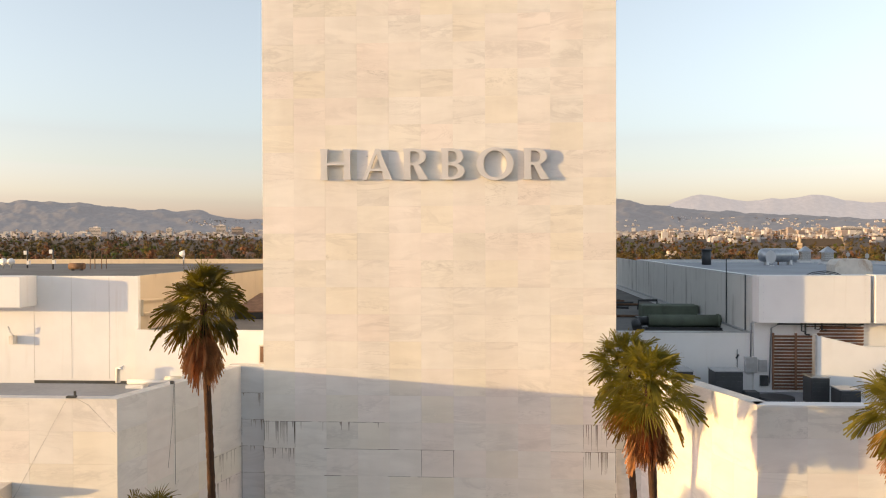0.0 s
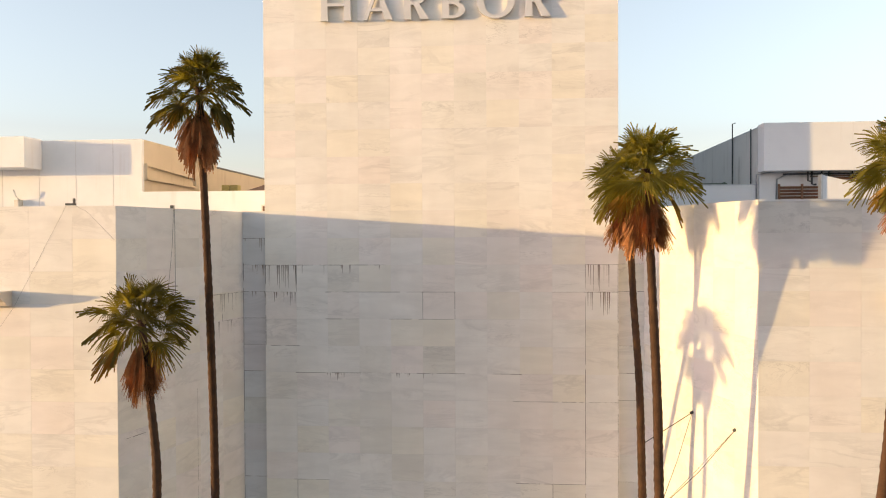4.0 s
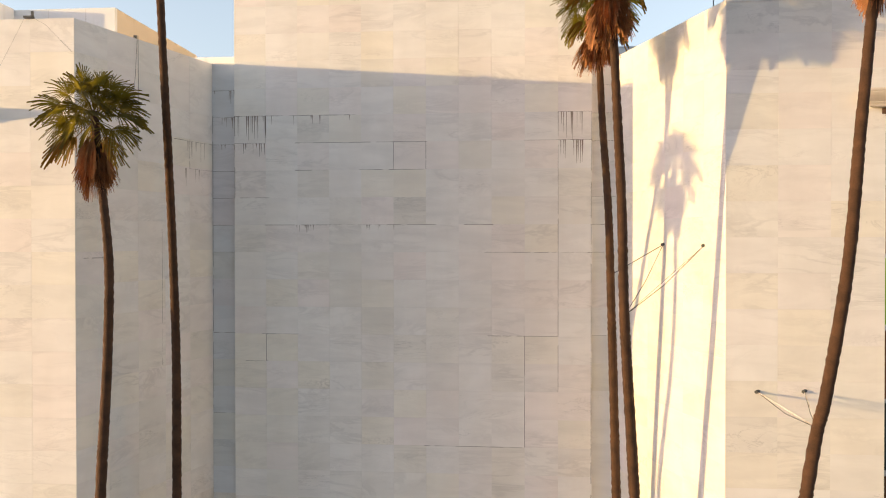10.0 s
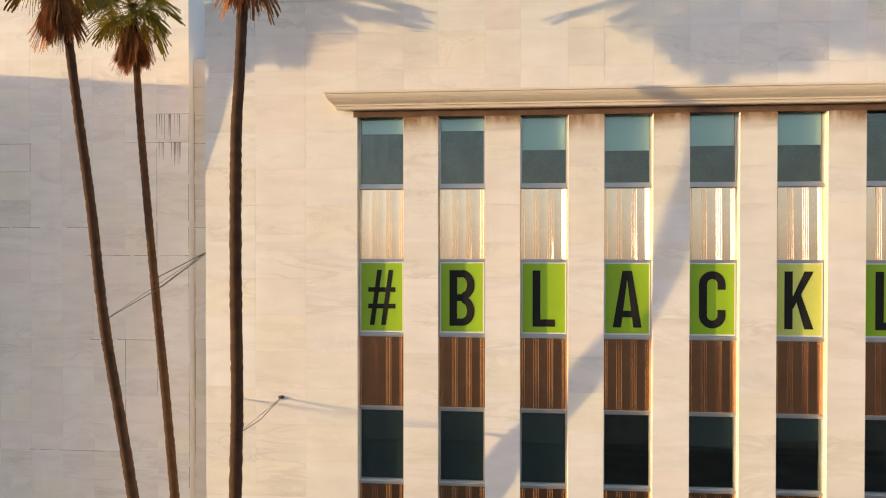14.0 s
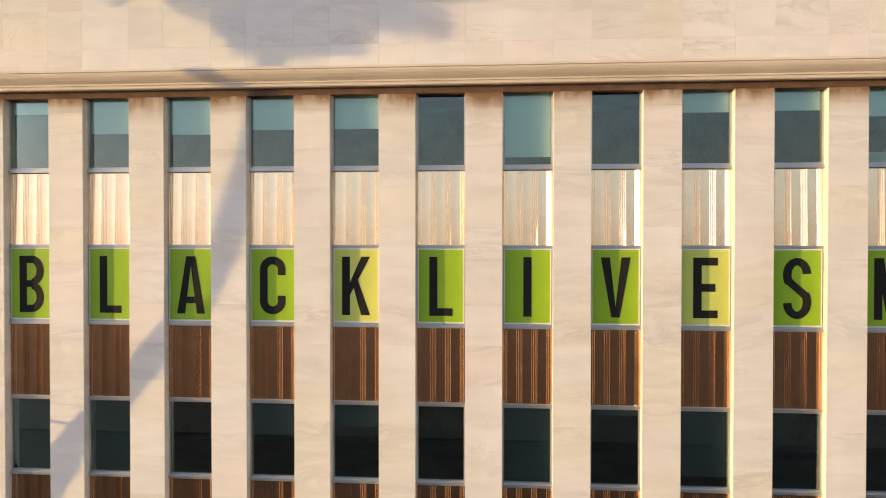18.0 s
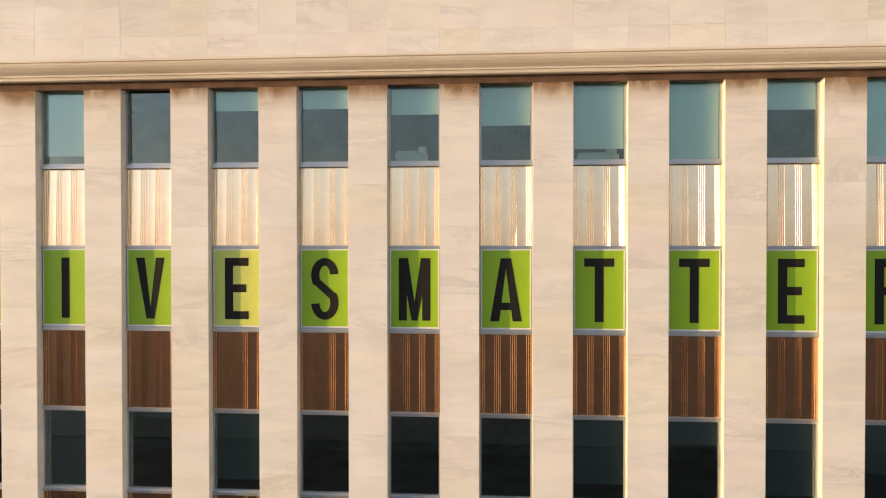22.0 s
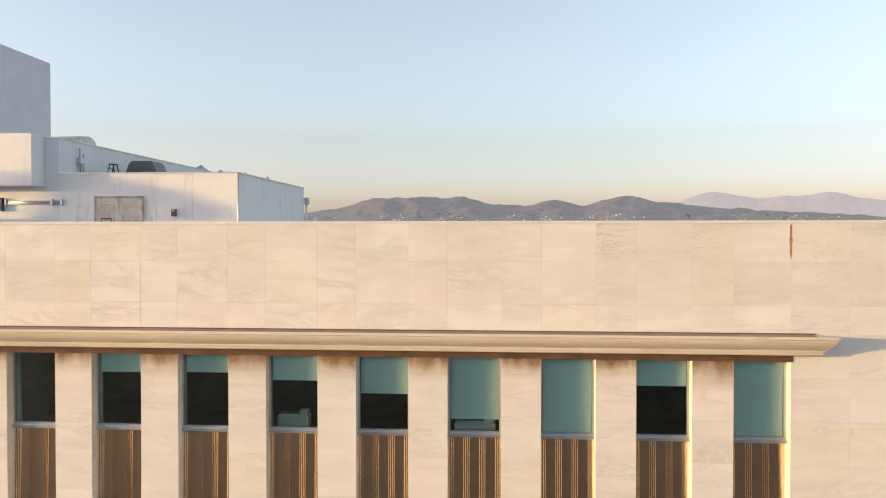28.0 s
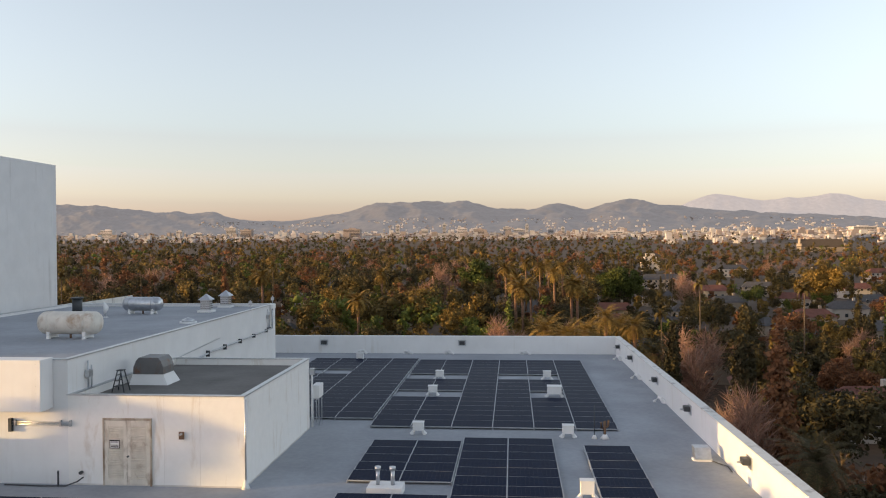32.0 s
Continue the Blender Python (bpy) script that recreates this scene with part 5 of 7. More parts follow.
t = thing("sign_light", (35.9, 13.3, ROOF), "tilted flood light with a trailing cable on the roof", "flood light")
bm = bmesh.new()
vs = cuboid((-0.3, -0.25, 0.1), (0.3, 0.25, 0.5))
bv = [bm.verts.new((x, y + (z - 0.1) * 0.5, z)) for x, y, z in vs]
for f in CUBE_FACES:
    bm.faces.new([bv[i] for i in f])
part("head", bm, GALV, t)
tube("cable", [(0.2, 0, 0.05), (0.5, -0.5, 0.03), (0.75, -0.9, 0.03), (0.7, -1.6, 0.03)], 0.02, DARK_METAL, t, 6)
boxes("foot", [((-0.35, -0.2, 0), (0.35, 0.2, 0.08))], WHITE_PAINT, t)
for y in (39.4, 34.2, 26.1, 18.7, 10.2, 4.0):
    t = thing("wall_scupper_light", (east_x(y) + 0.005, y, 21.98), "small dark flood light on the parapet's inside", "flood light", "parapet lights")
    boxes("plate", [((-0.04, -0.3, -0.2), (0, 0.3, 0.22))], GALV, t)
    boxes("head", [((-0.3, -0.2, -0.06), (-0.04, 0.2, 0.16))], DARK_METAL, t, bevel=0.02)
    boxes("arm", [((-0.45, -0.03, -0.02), (-0.28, 0.03, 0.04))], GALV, t)
for x in (14.2, 24.8):
    t = thing("wall_scupper_light", (x, 41.45, 21.98), "small dark flood light on the parapet's inside", "flood light", "parapet lights")
    boxes("plate", [((-0.3, -0.04, -0.22), (0.3, 0, 0.22))], GALV, t)
    boxes("head", [((-0.2, -0.28, -0.12), (0.2, -0.04, 0.16))], DARK_METAL, t, bevel=0.02)
for y in (38.5, 31.0, 24.0, 7.6, 3.0):
    t = thing("patched_bracket", (east_x(y) - 0.32, y, ROOF), "white sealed roof bracket at the foot of the parapet", "bracket", "roof brackets")
    bm = bmesh.new()
    tube_into(bm, [(0.3, 0, 0), (0.1, 0, 0.25), (0.0, 0.1, 0.3), (-0.2, 0.3, 0.02)], [0.16, 0.1, 0.08, 0.1], 7)
    part("boot", bm, WHITE_PAINT, t)
for x in (17.0, 20.5, 23.6, 29.3):
    t = thing("patched_bracket", (x, 41.0, ROOF), "white sealed roof bracket at the foot of the parapet", "bracket", "roof brackets")
    bm = bmesh.new()
    tube_into(bm, [(0, 0.3, 0), (0, 0.1, 0.25), (0.3, 0.0, 0.3), (0.6, 0.0, 0.02)], [0.16, 0.1, 0.08, 0.1], 7)
    part("boot", bm, WHITE_PAINT, t)

# ---- plant beside the tower ----
lv = thing("louvre_wall", (-0.60, 8.72, 21.0), "rusty brown louvred intake under the duct box", "louvre")
boxes("frame", [((-0.06, 0, 0.27), (0.0, 0.1, 2.45)), ((1.62, 0, 0.27), (1.7, 0.1, 2.45)), ((0.78, -0.02, 0.27), (0.84, 0.1, 2.45))], LOUVRE, lv)
sl = raw("louvre_slat", cuboid((0, -0.05, -0.05), (1.62, -0.03, 0.05)), CUBE_FACES)
for k in range(17):
    ob = link("slat", sl, LOUVRE, lv)
    ob.matrix_basis = pose(0, 0.06, 0.34 + k * 0.125, 35, 0, 0)
lv2 = thing("louvre_wall", (1.1, 8.72, 23.05), "dark brown louvre strip under the duct box", "louvre")
for k in range(6):
    ob = link("slat", sl, LOUVRE, lv2)
    ob.matrix_basis = pose(0, 0.06, 0.0 + k * 0.125, 35, 0, 0)
t = thing("electric_boxes", (-1.67, 8.7, 21.92), "grey electrical boxes with conduits on the white wall", "electrical box")
boxes("box", [((0, 0, 0), (0.42, 0.2, 0.6))], GALV, t, bevel=0.01)
boxes("box", [((0.5, 0, 0.05), (0.8, 0.2, 0.5))], GALV, t, bevel=0.01)
boxes("box", [((0.55, 0, -0.5), (0.85, 0.2, -0.1))], DARK_METAL, t, bevel=0.01)
tube("conduit", [(0.2, 0.05, 0.6), (0.2, 0.05, 1.9), (0.9, 0.05, 2.0)], 0.03, GALV, t, 6)
tube("conduit", [(0.9, 0.05, -0.4), (0.95, 0.05, 1.7), (1.3, 0.05, 1.9)], 0.03, GALV, t, 6)
t = thing("standpipe", (-1.95, 8.86, 22.2), "thin stand pipe on the white wall", "pipe")
tube("pipe", [(0, 0, -0.4), (0, 0, 0.6)], 0.014, DARK_METAL, t, 6)
tube("valve", [(-0.04, 0, 0.25), (0.06, 0, 0.4)], 0.03, DARK_METAL, t, 6)

t = thing("pipe_cluster", (0.35, 8.55, 23.55), "dark pipes hanging under the duct box", "pipe")
for k, (x, z) in enumerate(((0.0, 0.0), (0.14, -0.12), (0.5, 0.08), (0.75, 0.05), (1.6, 0.12))):
    tube("pipe", [(x, 0, 0.35), (x, 0, z), (x + 0.16, 0, z - 0.02)], 0.03 + 0.008 * (k % 2), DARK_METAL, t, 7)
tube("header", [(-0.9, 0.02, 0.26), (2.3, 0.02, 0.26)], 0.028, DARK_METAL, t, 7)
tube("header", [(0.1, 0.05, 0.17), (2.2, 0.05, 0.2)], 0.02, RUST, t, 7)


def condenser(at, size, label):
    t = thing("condenser", at, label, "air conditioner", "roof condensers")
    w, d, h = size
    boxes("casing", [((0, 0, 0.05), (w, d, h))], DARK_METAL, t, bevel=0.02)
    boxes("lid", [((-0.02, -0.02, h), (w + 0.02, d + 0.02, h + 0.04))], GALV, t)
    for k in range(5):
        boxes("fin", [((0.05, -0.012, 0.15 + k * (h - 0.2) / 5), (w - 0.05, -0.002, 0.2 + k * (h - 0.2) / 5))], DARK_METAL, t)
    boxes("side_panel", [((w, 0.05, 0.1), (w + 0.012, d - 0.05, h - 0.05))], GALV, t)


condenser((-3.3, 7.0, ROOF), (1.0, 0.9, 1.06), "dark condenser unit with a pale side panel")
condenser((-0.2, 6.2, ROOF), (0.62, 0.8, 1.0), "low dark condenser unit with a grey top")
condenser((0.28, 5.0, ROOF), (0.66, 0.8, 0.78), "squat dark condenser unit")
condenser((-5.2, 7.3, ROOF), (1.2, 1.0, 1.0), "dark condenser unit against the white wall")
t = thing("fan_unit", (-1.2, 6.8, ROOF), "round dark fan on a low curb", "exhaust fan")
tube("ring", [(0, 0, 0), (0, 0, 0.22)], 0.62, DARK_METAL, t, 20)
boxes("tray", [((-1.1, -0.2, 0.05), (-0.65, 0.3, 0.4))], DARK_METAL, t)
sw = thing("screen_wall", (0.13, 6.6, ROOF), "white screen wall with a sloping top", "screen wall")
bm = bmesh.new()
outline_into(bm, [(0, 0), (8.8, 0), (8.8, 2.03), (1.68, 2.05), (0, 2.45)], 0, 0.15)
part("panel", bm, WHITE_PAINT, sw)
boxes("post", [((-0.08, -0.05, 0), (0, 0.2, 2.47))], GALV, sw)
t = thing("duct_run", (-5.7, 13.0, 23.15), "mossy green-grey duct with bent pipes on the lower roof", "duct")
boxes("duct", [((1.55, 3.3, 0.1), (4.22, 4.4, 0.72))], DUCT_GREEN, t, bevel=0.06)
boxes("seam", [((2.5, 3.27, 0.09), (2.54, 4.42, 0.735))], DUCT_GREEN, t)
tube("pipe", [(1.1, -0.3, 0.35), (4.2, -0.3, 0.35)], 0.27, DUCT_GREEN, t, 14)
tube("flange", [(4.05, -0.3, 0.35), (4.13, -0.3, 0.35)], 0.31, DUCT_GREEN, t, 14)
tube("elbow", [(1.1, -0.3, 0.35), (0.72, -0.4, 0.33), (0.5, -0.75, 0.28), (0.5, -1.1, 0.1)], 0.2, DARK_METAL, t, 10)
tube("valve_pipe", [(2.2, 8, 0.1), (2.2, 8, 0.6), (3.2, 8, 0.6), (3.2, 8, 0.35)], 0.07, DARK_METAL, t)
boxes("plinth", [((0.9, -0.8, 0), (4.25, 0.2, 0.08))], DARK_METAL, t)
boxes("plinth", [((1.4, 3.1, 0), (4.25, 4.6, 0.1))], DARK_METAL, t)
prng = random.Random(12)
for k in range(9):
    x, y, a = prng.uniform(-5.6, -3.2), prng.uniform(17.6, 30), prng.uniform(-0.5, 0.5)
    t = thing("old_pipe", (x, y, 23.15), "rusty length of old pipe lying on the low roof", "pipe", "old roof pipes")
    tube("pipe", [(0, 0, 0.07), (1.6 * math.cos(a), 1.6 * math.sin(a), 0.07)], 0.065, RUST if k % 2 else DARK_METAL, t, 7)
t = thing("wall_pipe", (-1.45, 12.0, 23.15), "dark vent pipe up the concrete wall", "pipe")
tube("pipe", [(0, 0, 0), (0, 0, 3.05), (0.12, 0, 3.08)], 0.024, DARK_METAL, t, 6)
t = thing("wall_pipe", (-1.45, 9.5, 23.15), "dark pipe up the concrete wall", "pipe")
tube("pipe", [(0, 0, 0), (0, 0, 2.5)], 0.026, DARK_METAL, t, 6)

# ---- other wing's plant house ----
OCHRE_METAL = plain("ochre_metal", (0.46, 0.40, 0.15), 0.6, 0, 0.3)
west = thing("penthouse_west", (0, 0, 0), "white plant house on the other wing with a tan side", "plant room", kind="structure")
boxes("wall_south", [((-62, 9.3, ROOF), (-25.86, 9.5, 25.60))], WHITE_PAINT, west)
boxes("seam", [((-27.1 - 1.6 * k, 9.294, ROOF + 0.2), (-27.085 - 1.6 * k, 9.3, 25.58)) for k in range(12)], PALE_SEAM, west)["kind"] = "stuff"
boxes("wall_east", [((-26.04, 9.5, 23.3), (-25.86, 17.7, 25.60))], TAN_PAINT, west, "tan stained side wall")
rim = [(9.52, 24.62, 14.6, 24.41), (9.52, 24.04, 14.6, 24.0)]
bm = bmesh.new()
for y0, z0, y1, z1 in rim:
    a = [bm.verts.new(p) for p in ((-25.86, y0, z0), (-25.86, y1, z1), (-25.74, y1, z1), (-25.74, y0, z0), (-25.86, y0, z0 - 0.09), (-25.86, y1, z1 - 0.09), (-25.74, y1, z1 - 0.09), (-25.74, y0, z0 - 0.09))]
    for q in ((0, 1, 2, 3), (7, 6, 5, 4), (3, 2, 6, 7), (1, 0, 4, 5), (2, 1, 5, 6), (0, 3, 7, 4)):
        bm.faces.new([a[k] for k in q])
part("rim", bm, TAN_PAINT, west, "raised rim round a walled-up opening")
boxes("rim", [((-25.86, 9.50, 23.95), (-25.74, 9.62, 24.53)), ((-25.86, 14.6, 23.91), (-25.74, 14.7, 24.41))], TAN_PAINT, west)
boxes("wall_back", [((-26.2, 17.7, 23.15), (-26.04, 38, 25.15))], TAN_PAINT, west)
boxes("roof_deck", [((-62, 9.5, 25.15), (-26.04, 38, 25.25))], OLD_ROOFING, west)
boxes("wall_low", [((-25.86, 9.0, ROOF), (TW0, 9.2, 23.42))], WHITE_PAINT, west)
boxes("roof_low", [((-25.86, 9.2, 23.15), (TW0, 41, 23.25))], OLD_ROOFING, west)
boxes("wall_north", [((-62, 38, ROOF), (TW0, 38.3, 25.60))], TAN_PAINT, west)
t = thing("shed_roof", (-23.9, 15.0, 23.25), "low shed with a rusted metal roof", "shed")
boxes("body", [((0.1, 0.2, 0), (3.7, 3.2, 0.36))], DARK_METAL, t)
bm = bmesh.new()
rv = [bm.verts.new(p) for p in ((0, 0, 0.34), (3.8, 0, 0.34), (3.8, 3.2, 1.0), (0.45, 3.2, 1.0), (0, 0, 0.39), (3.8, 0, 0.39), (3.8, 3.2, 1.05), (0.45, 3.2, 1.05))]
for f in ((3, 2, 1, 0), (4, 5, 6, 7), (0, 1, 5, 4), (1, 2, 6, 5), (2, 3, 7, 6), (3, 0, 4, 7)):
    bm.faces.new([rv[i] for i in f])
part("roof", bm, RUST, t, "flaking red-brown metal roof")
for k in range(9):
    boxes("rib", [((0.42 * k + 0.2, 0, 0.385), (0.42 * k + 0.225, 0.06, 0.42))], RUST, t)
t = thing("service_cabinet", (-25.06, 16.2, 23.25), "ochre metal service cabinets beside the shed", "cabinet")
for k in range(2):
    boxes("body", [((0.42 * k, 0, 0), (0.42 * k + 0.39, 0.5, 0.9))], OCHRE_METAL, t, bevel=0.015)
    boxes("door", [((0.42 * k + 0.03, -0.015, 0.06), (0.42 * k + 0.36, 0, 0.84))], OCHRE_METAL, t)
t = thing("access_hatch", (-20.74, 8.94, 22.1), "small weathered wooden hatch in the white wall", "hatch")
boxes("frame", [((0, 0, 0), (0.5, 0.06, 0.75))], CREAM_METAL, t)
boxes("panel", [((0.06, -0.02, 0.06), (0.44, 0.0, 0.69))], RUST, t)
t = thing("white_duct", (-26.25, 8.5, ROOF), "white insulated pipe lying on the roof edge", "pipe")
tube("pipe", [(0.3, 0, 0.24), (2.0, 0, 0.24)], 0.09, WHITE_PAINT, t, 12)
tube("elbow", [(-0.1, 0, 0.2), (-0.1, 0, 0.75), (0.15, 0, 0.8)], 0.1, WHITE_PAINT, t)
boxes("block", [((0.3, -0.2, 0), (1.0, 0.3, 0.12))], WHITE_PAINT, t)
tube("drum", [(1.7, 0.4, 0.2), (2.3, 0.4, 0.2)], 0.2, CREAM_METAL, t, 14)


def horn(at, rz, label):
    t = thing("dish_antenna", at, label, "antenna", "roof antennas", rz=rz)
    tube("mast", [(0, 0, 25.25 - at[2] if at[2] > 25.3 else -0.1), (0, 0, 0.3)], 0.05, GALV, t, 6)
    bm = bmesh.new()
    tube_into(bm, [(0, -0.05, 0.35), (0, 0.08, 0.35), (0, 0.28, 0.35)], [0.24, 0.23, 0.1], 16)
    part("drum", bm, WHITE_PAINT, t, smooth=True)


horn((-32.65, 31.0, 25.78), 120, "white drum antenna on a short mast")
horn((-44.3, 29, 25.30), 0, "white drum antenna on a short mast")
horn((-43.75, 29, 25.30), 180, "white drum antenna on a short mast")
for x, y, h in ((-42.0, 28, 1.25), (-39.1, 26, 1.35)):
    t = thing("roof_mast", (x, y, 25.25), "thin steel mast with small boxes", "mast", "roof masts")
    tube("pole", [(0, 0, 0), (0, 0, h)], 0.05, DARK_METAL, t, 6)
    boxes("box", [((-0.2, -0.1, h - 0.35), (0.0, 0.1, h - 0.1))], WHITE_PAINT, t)
    boxes("box", [((0.0, -0.1, h - 1.0), (0.16, 0.1, h - 0.75))], WHITE_PAINT, t)
for x in (-37.2, -36.45):
    t = thing("pipe_hoop", (x, 27, 25.25), "thin rusty pipe frame over the roof edge", "pipe", "pipe hoops")
    tube("pipe", [(0, 0, 0), (0, 0, 1.13), (0.31, 0, 1.13), (0.31, 0, 0)], 0.028, RUST, t, 6)
t = thing("roof_drum", (-36.9, 24.0, 25.25), "rust-red drum lying on the roof", "drum")
tube("shell", [(0, 0, 0.26), (0.9, 0, 0.26)], 0.2, RUST, t, 14)
boxes("cradle", [((0.15, -0.15, 0), (0.22, 0.15, 0.14)), ((0.68, -0.15, 0), (0.75, 0.15, 0.14))], DARK_METAL, t)
t = thing("wall_lamp", (-31.2, 9.1, 22.8), "small yellowed lamp box on a bracket arm", "wall lamp")
boxes("box", [((0, -0.1, 0), (0.18, 0.2, 0.34))], CREAM_METAL, t, bevel=0.01)
tube("arm", [(0.09, 0.1, 0.34), (0.07, -0.1, 0.5), (0.0, -0.14, 0.75)], 0.03, GALV, t, 6)
# No real opening: a dark strip paints the gap's shade.
tagged(boxes("wall_gap", [((-30.3, 9.285, ROOF), (-26.2, 9.3, ROOF + 0.12))], DARK_METAL), "dark strip painting the shaded gap under the white sheet wall", "trim", kind="structure")
for x in (-36.3, -34.6):
    t = thing("roof_spike", (x, 38.15, 25.60), "short bent vent on the far wall top", "vent", "wall vents")
    tube("pipe", [(0, 0, 0), (0.03, 0, 0.3), (0.12, 0, 0.36)], 0.05, DARK_METAL, t, 6)
# small fittings with loose cables on the marble
t = thing("cable_anchor", (-23.57, -0.06, TOP), "black wall-top cable anchor with a sagging wire", "anchor")
boxes("base", [((-0.14, 0.0, 0), (0.12, 0.14, 0.06)), ((0.07, 0.04, 0.06), (0.12, 0.1, 0.2))], DARK_METAL, t)
tube("wire", [(-0.1, 0.02, 0.02), (-0.8, 0.055, -1.2), (-1.8, 0.054, -3.0), (-3.0, 0.054, -4.6)], 0.0022, DARK_METAL, t, 5)
tube("wire", [(0.1, 0.02, 0.02), (0.5, 0.055, -0.2), (1.0, 0.054, -0.7), (1.3, 0.054, -1.0)], 0.003, DARK_METAL, t, 5)
t = thing("cable_anchor", (-21.58, 2.4, TOP - 0.02), "black wall-top cable anchor with two hanging wires", "anchor")
boxes("base", [((-0.05, -0.04, 0), (0.04, 0.04, 0.10))], DARK_METAL, t)
tube("wire", [(0.08, 0, 0.1), (0.1, -0.03, -1.2), (0.1, -0.02, -3.2)], 0.006, DARK_METAL, t, 5)
tube("wire", [(0.08, -0.05, 0.1), (0.06, -0.15, -1.2), (-0.02, -0.3, -2.6)], 0.005, DARK_METAL, t, 5)


def stay(a, b, c, label, mat=DARK_METAL, thick=0.014):
    """A rod from the wall to a trunk, with a sagging chain beside it."""
    t = thing("palm_stay", a, label, "stay rod", "palm stays")
    a, b, c = (Vector(p) - Vector(a) for p in (a, b, c))
    tube("rod", [a, b], thick, mat, t, 6)
    mid = (a + c) / 2 + Vector((0, 0, -0.12))
    tube("chain", [a, mid, c], 0.010, DARK_METAL, t, 5)
    tube("hook", [a + Vector((-0.05, -0.05, 0)), a + Vector((0.08, 0.06, 0.03))], 0.05, DARK_METAL, t, 6)
    tube("collar", [b + Vector((0, 0, -0.05)), b + Vector((0, 0, 0.05))], 0.125, DARK_METAL, t, 10)


stay((-5.14, 3.14, 15.97), (-6.79, 2.67, 15.05), (-6.78, -0.26, 14.1), "iron stay rod from the marble to a palm trunk")
stay((-4.42, 1.03, 15.95), (-6.78, -0.26, 14.1), (-6.78, -0.26, 14.1), "thin iron stay with a chain to a palm trunk", DARK_METAL, 0.006)
stay((-3.27, 0.0, 12.07), (-2.52, -2.05, 11.62), (-2.52, -2.05, 11.62), "yellowish iron stay from the marble to the leaning palm", CREAM_METAL)
stay((-2.06, 0.0, 12.1), (-2.52, -2.1, 11.62), (-2.52, -2.1, 11.62), "pale iron stay rod from the marble to the leaning palm", CREAM_METAL)

# ---- distance ----
def leafy(name, colour):
    """Foliage whose clumps differ from one another and whose stands differ over tens of metres."""
    m, nt, b = shader(name, 0.8)
    b.inputs["Specular IOR Level"].default_value = 0.2
    geo = nt.nodes.new("ShaderNodeNewGeometry")
    each = ramp(nt, geo.outputs["Random Per Island"], [(0, (0.5, 0.5, 0.5)), (0.8, (1, 1, 1)), (1, (1.0, 0.92, 0.75))])
    wide = ramp(nt, noisy(nt, 0.07, 3), [(0.32, tuple(c * 0.6 for c in colour)), (0.68, tuple(c * 1.35 for c in colour))])
    nt.links.new(mix(nt, 1.0, wide, each, "MULTIPLY"), b.inputs["Base Color"])
    return m


LEAF_MATS = [leafy("foliage_" + n, c) for n, c in (("olive", (0.140, 0.100, 0.032)), ("dark", (0.074, 0.060, 0.027)), ("green", (0.112, 0.130, 0.028)), ("rust", (0.22, 0.100, 0.048)), ("bare", (0.37, 0.22, 0.165)), ("ochre", (0.235, 0.15, 0.04)))]
TRUNK = plain("tree_bark", (0.11, 0.08, 0.055), 0.95, 0, 0.4, 3)
ROOF_GREY = plain("shingle_grey", (0.085, 0.078, 0.078), 0.9, 0, 0.4, 0.7)
ROOF_RED = plain("clay_tile_red", (0.17, 0.062, 0.042), 0.85, 0, 0.4, 0.7)
HOUSE_WALL = plain("house_stucco", (0.36, 0.29, 0.22), 0.85, 0, 0.15, 0.6)
HOUSE_WHITE = plain("house_white", (0.50, 0.44, 0.38), 0.85, 0, 0.12, 0.6)
WINDOW_DARK = plain("far_window", (0.04, 0.045, 0.05), 0.2, 0, 0.3)


def ico(sub):
    bm = bmesh.new()
    bmesh.ops.create_icosphere(bm, subdivisions=sub, radius=1)
    v = np.array([q.co for q in bm.verts])
    f = np.array([[q.index for q in p.verts] for p in bm.faces])
    bm.free()
    return v, f


ICO = {k: ico(k) for k in (1, 2, 3)}


def unit(v):
    return v / np.maximum(np.linalg.norm(v, axis=1), 1e-6)[:, None]


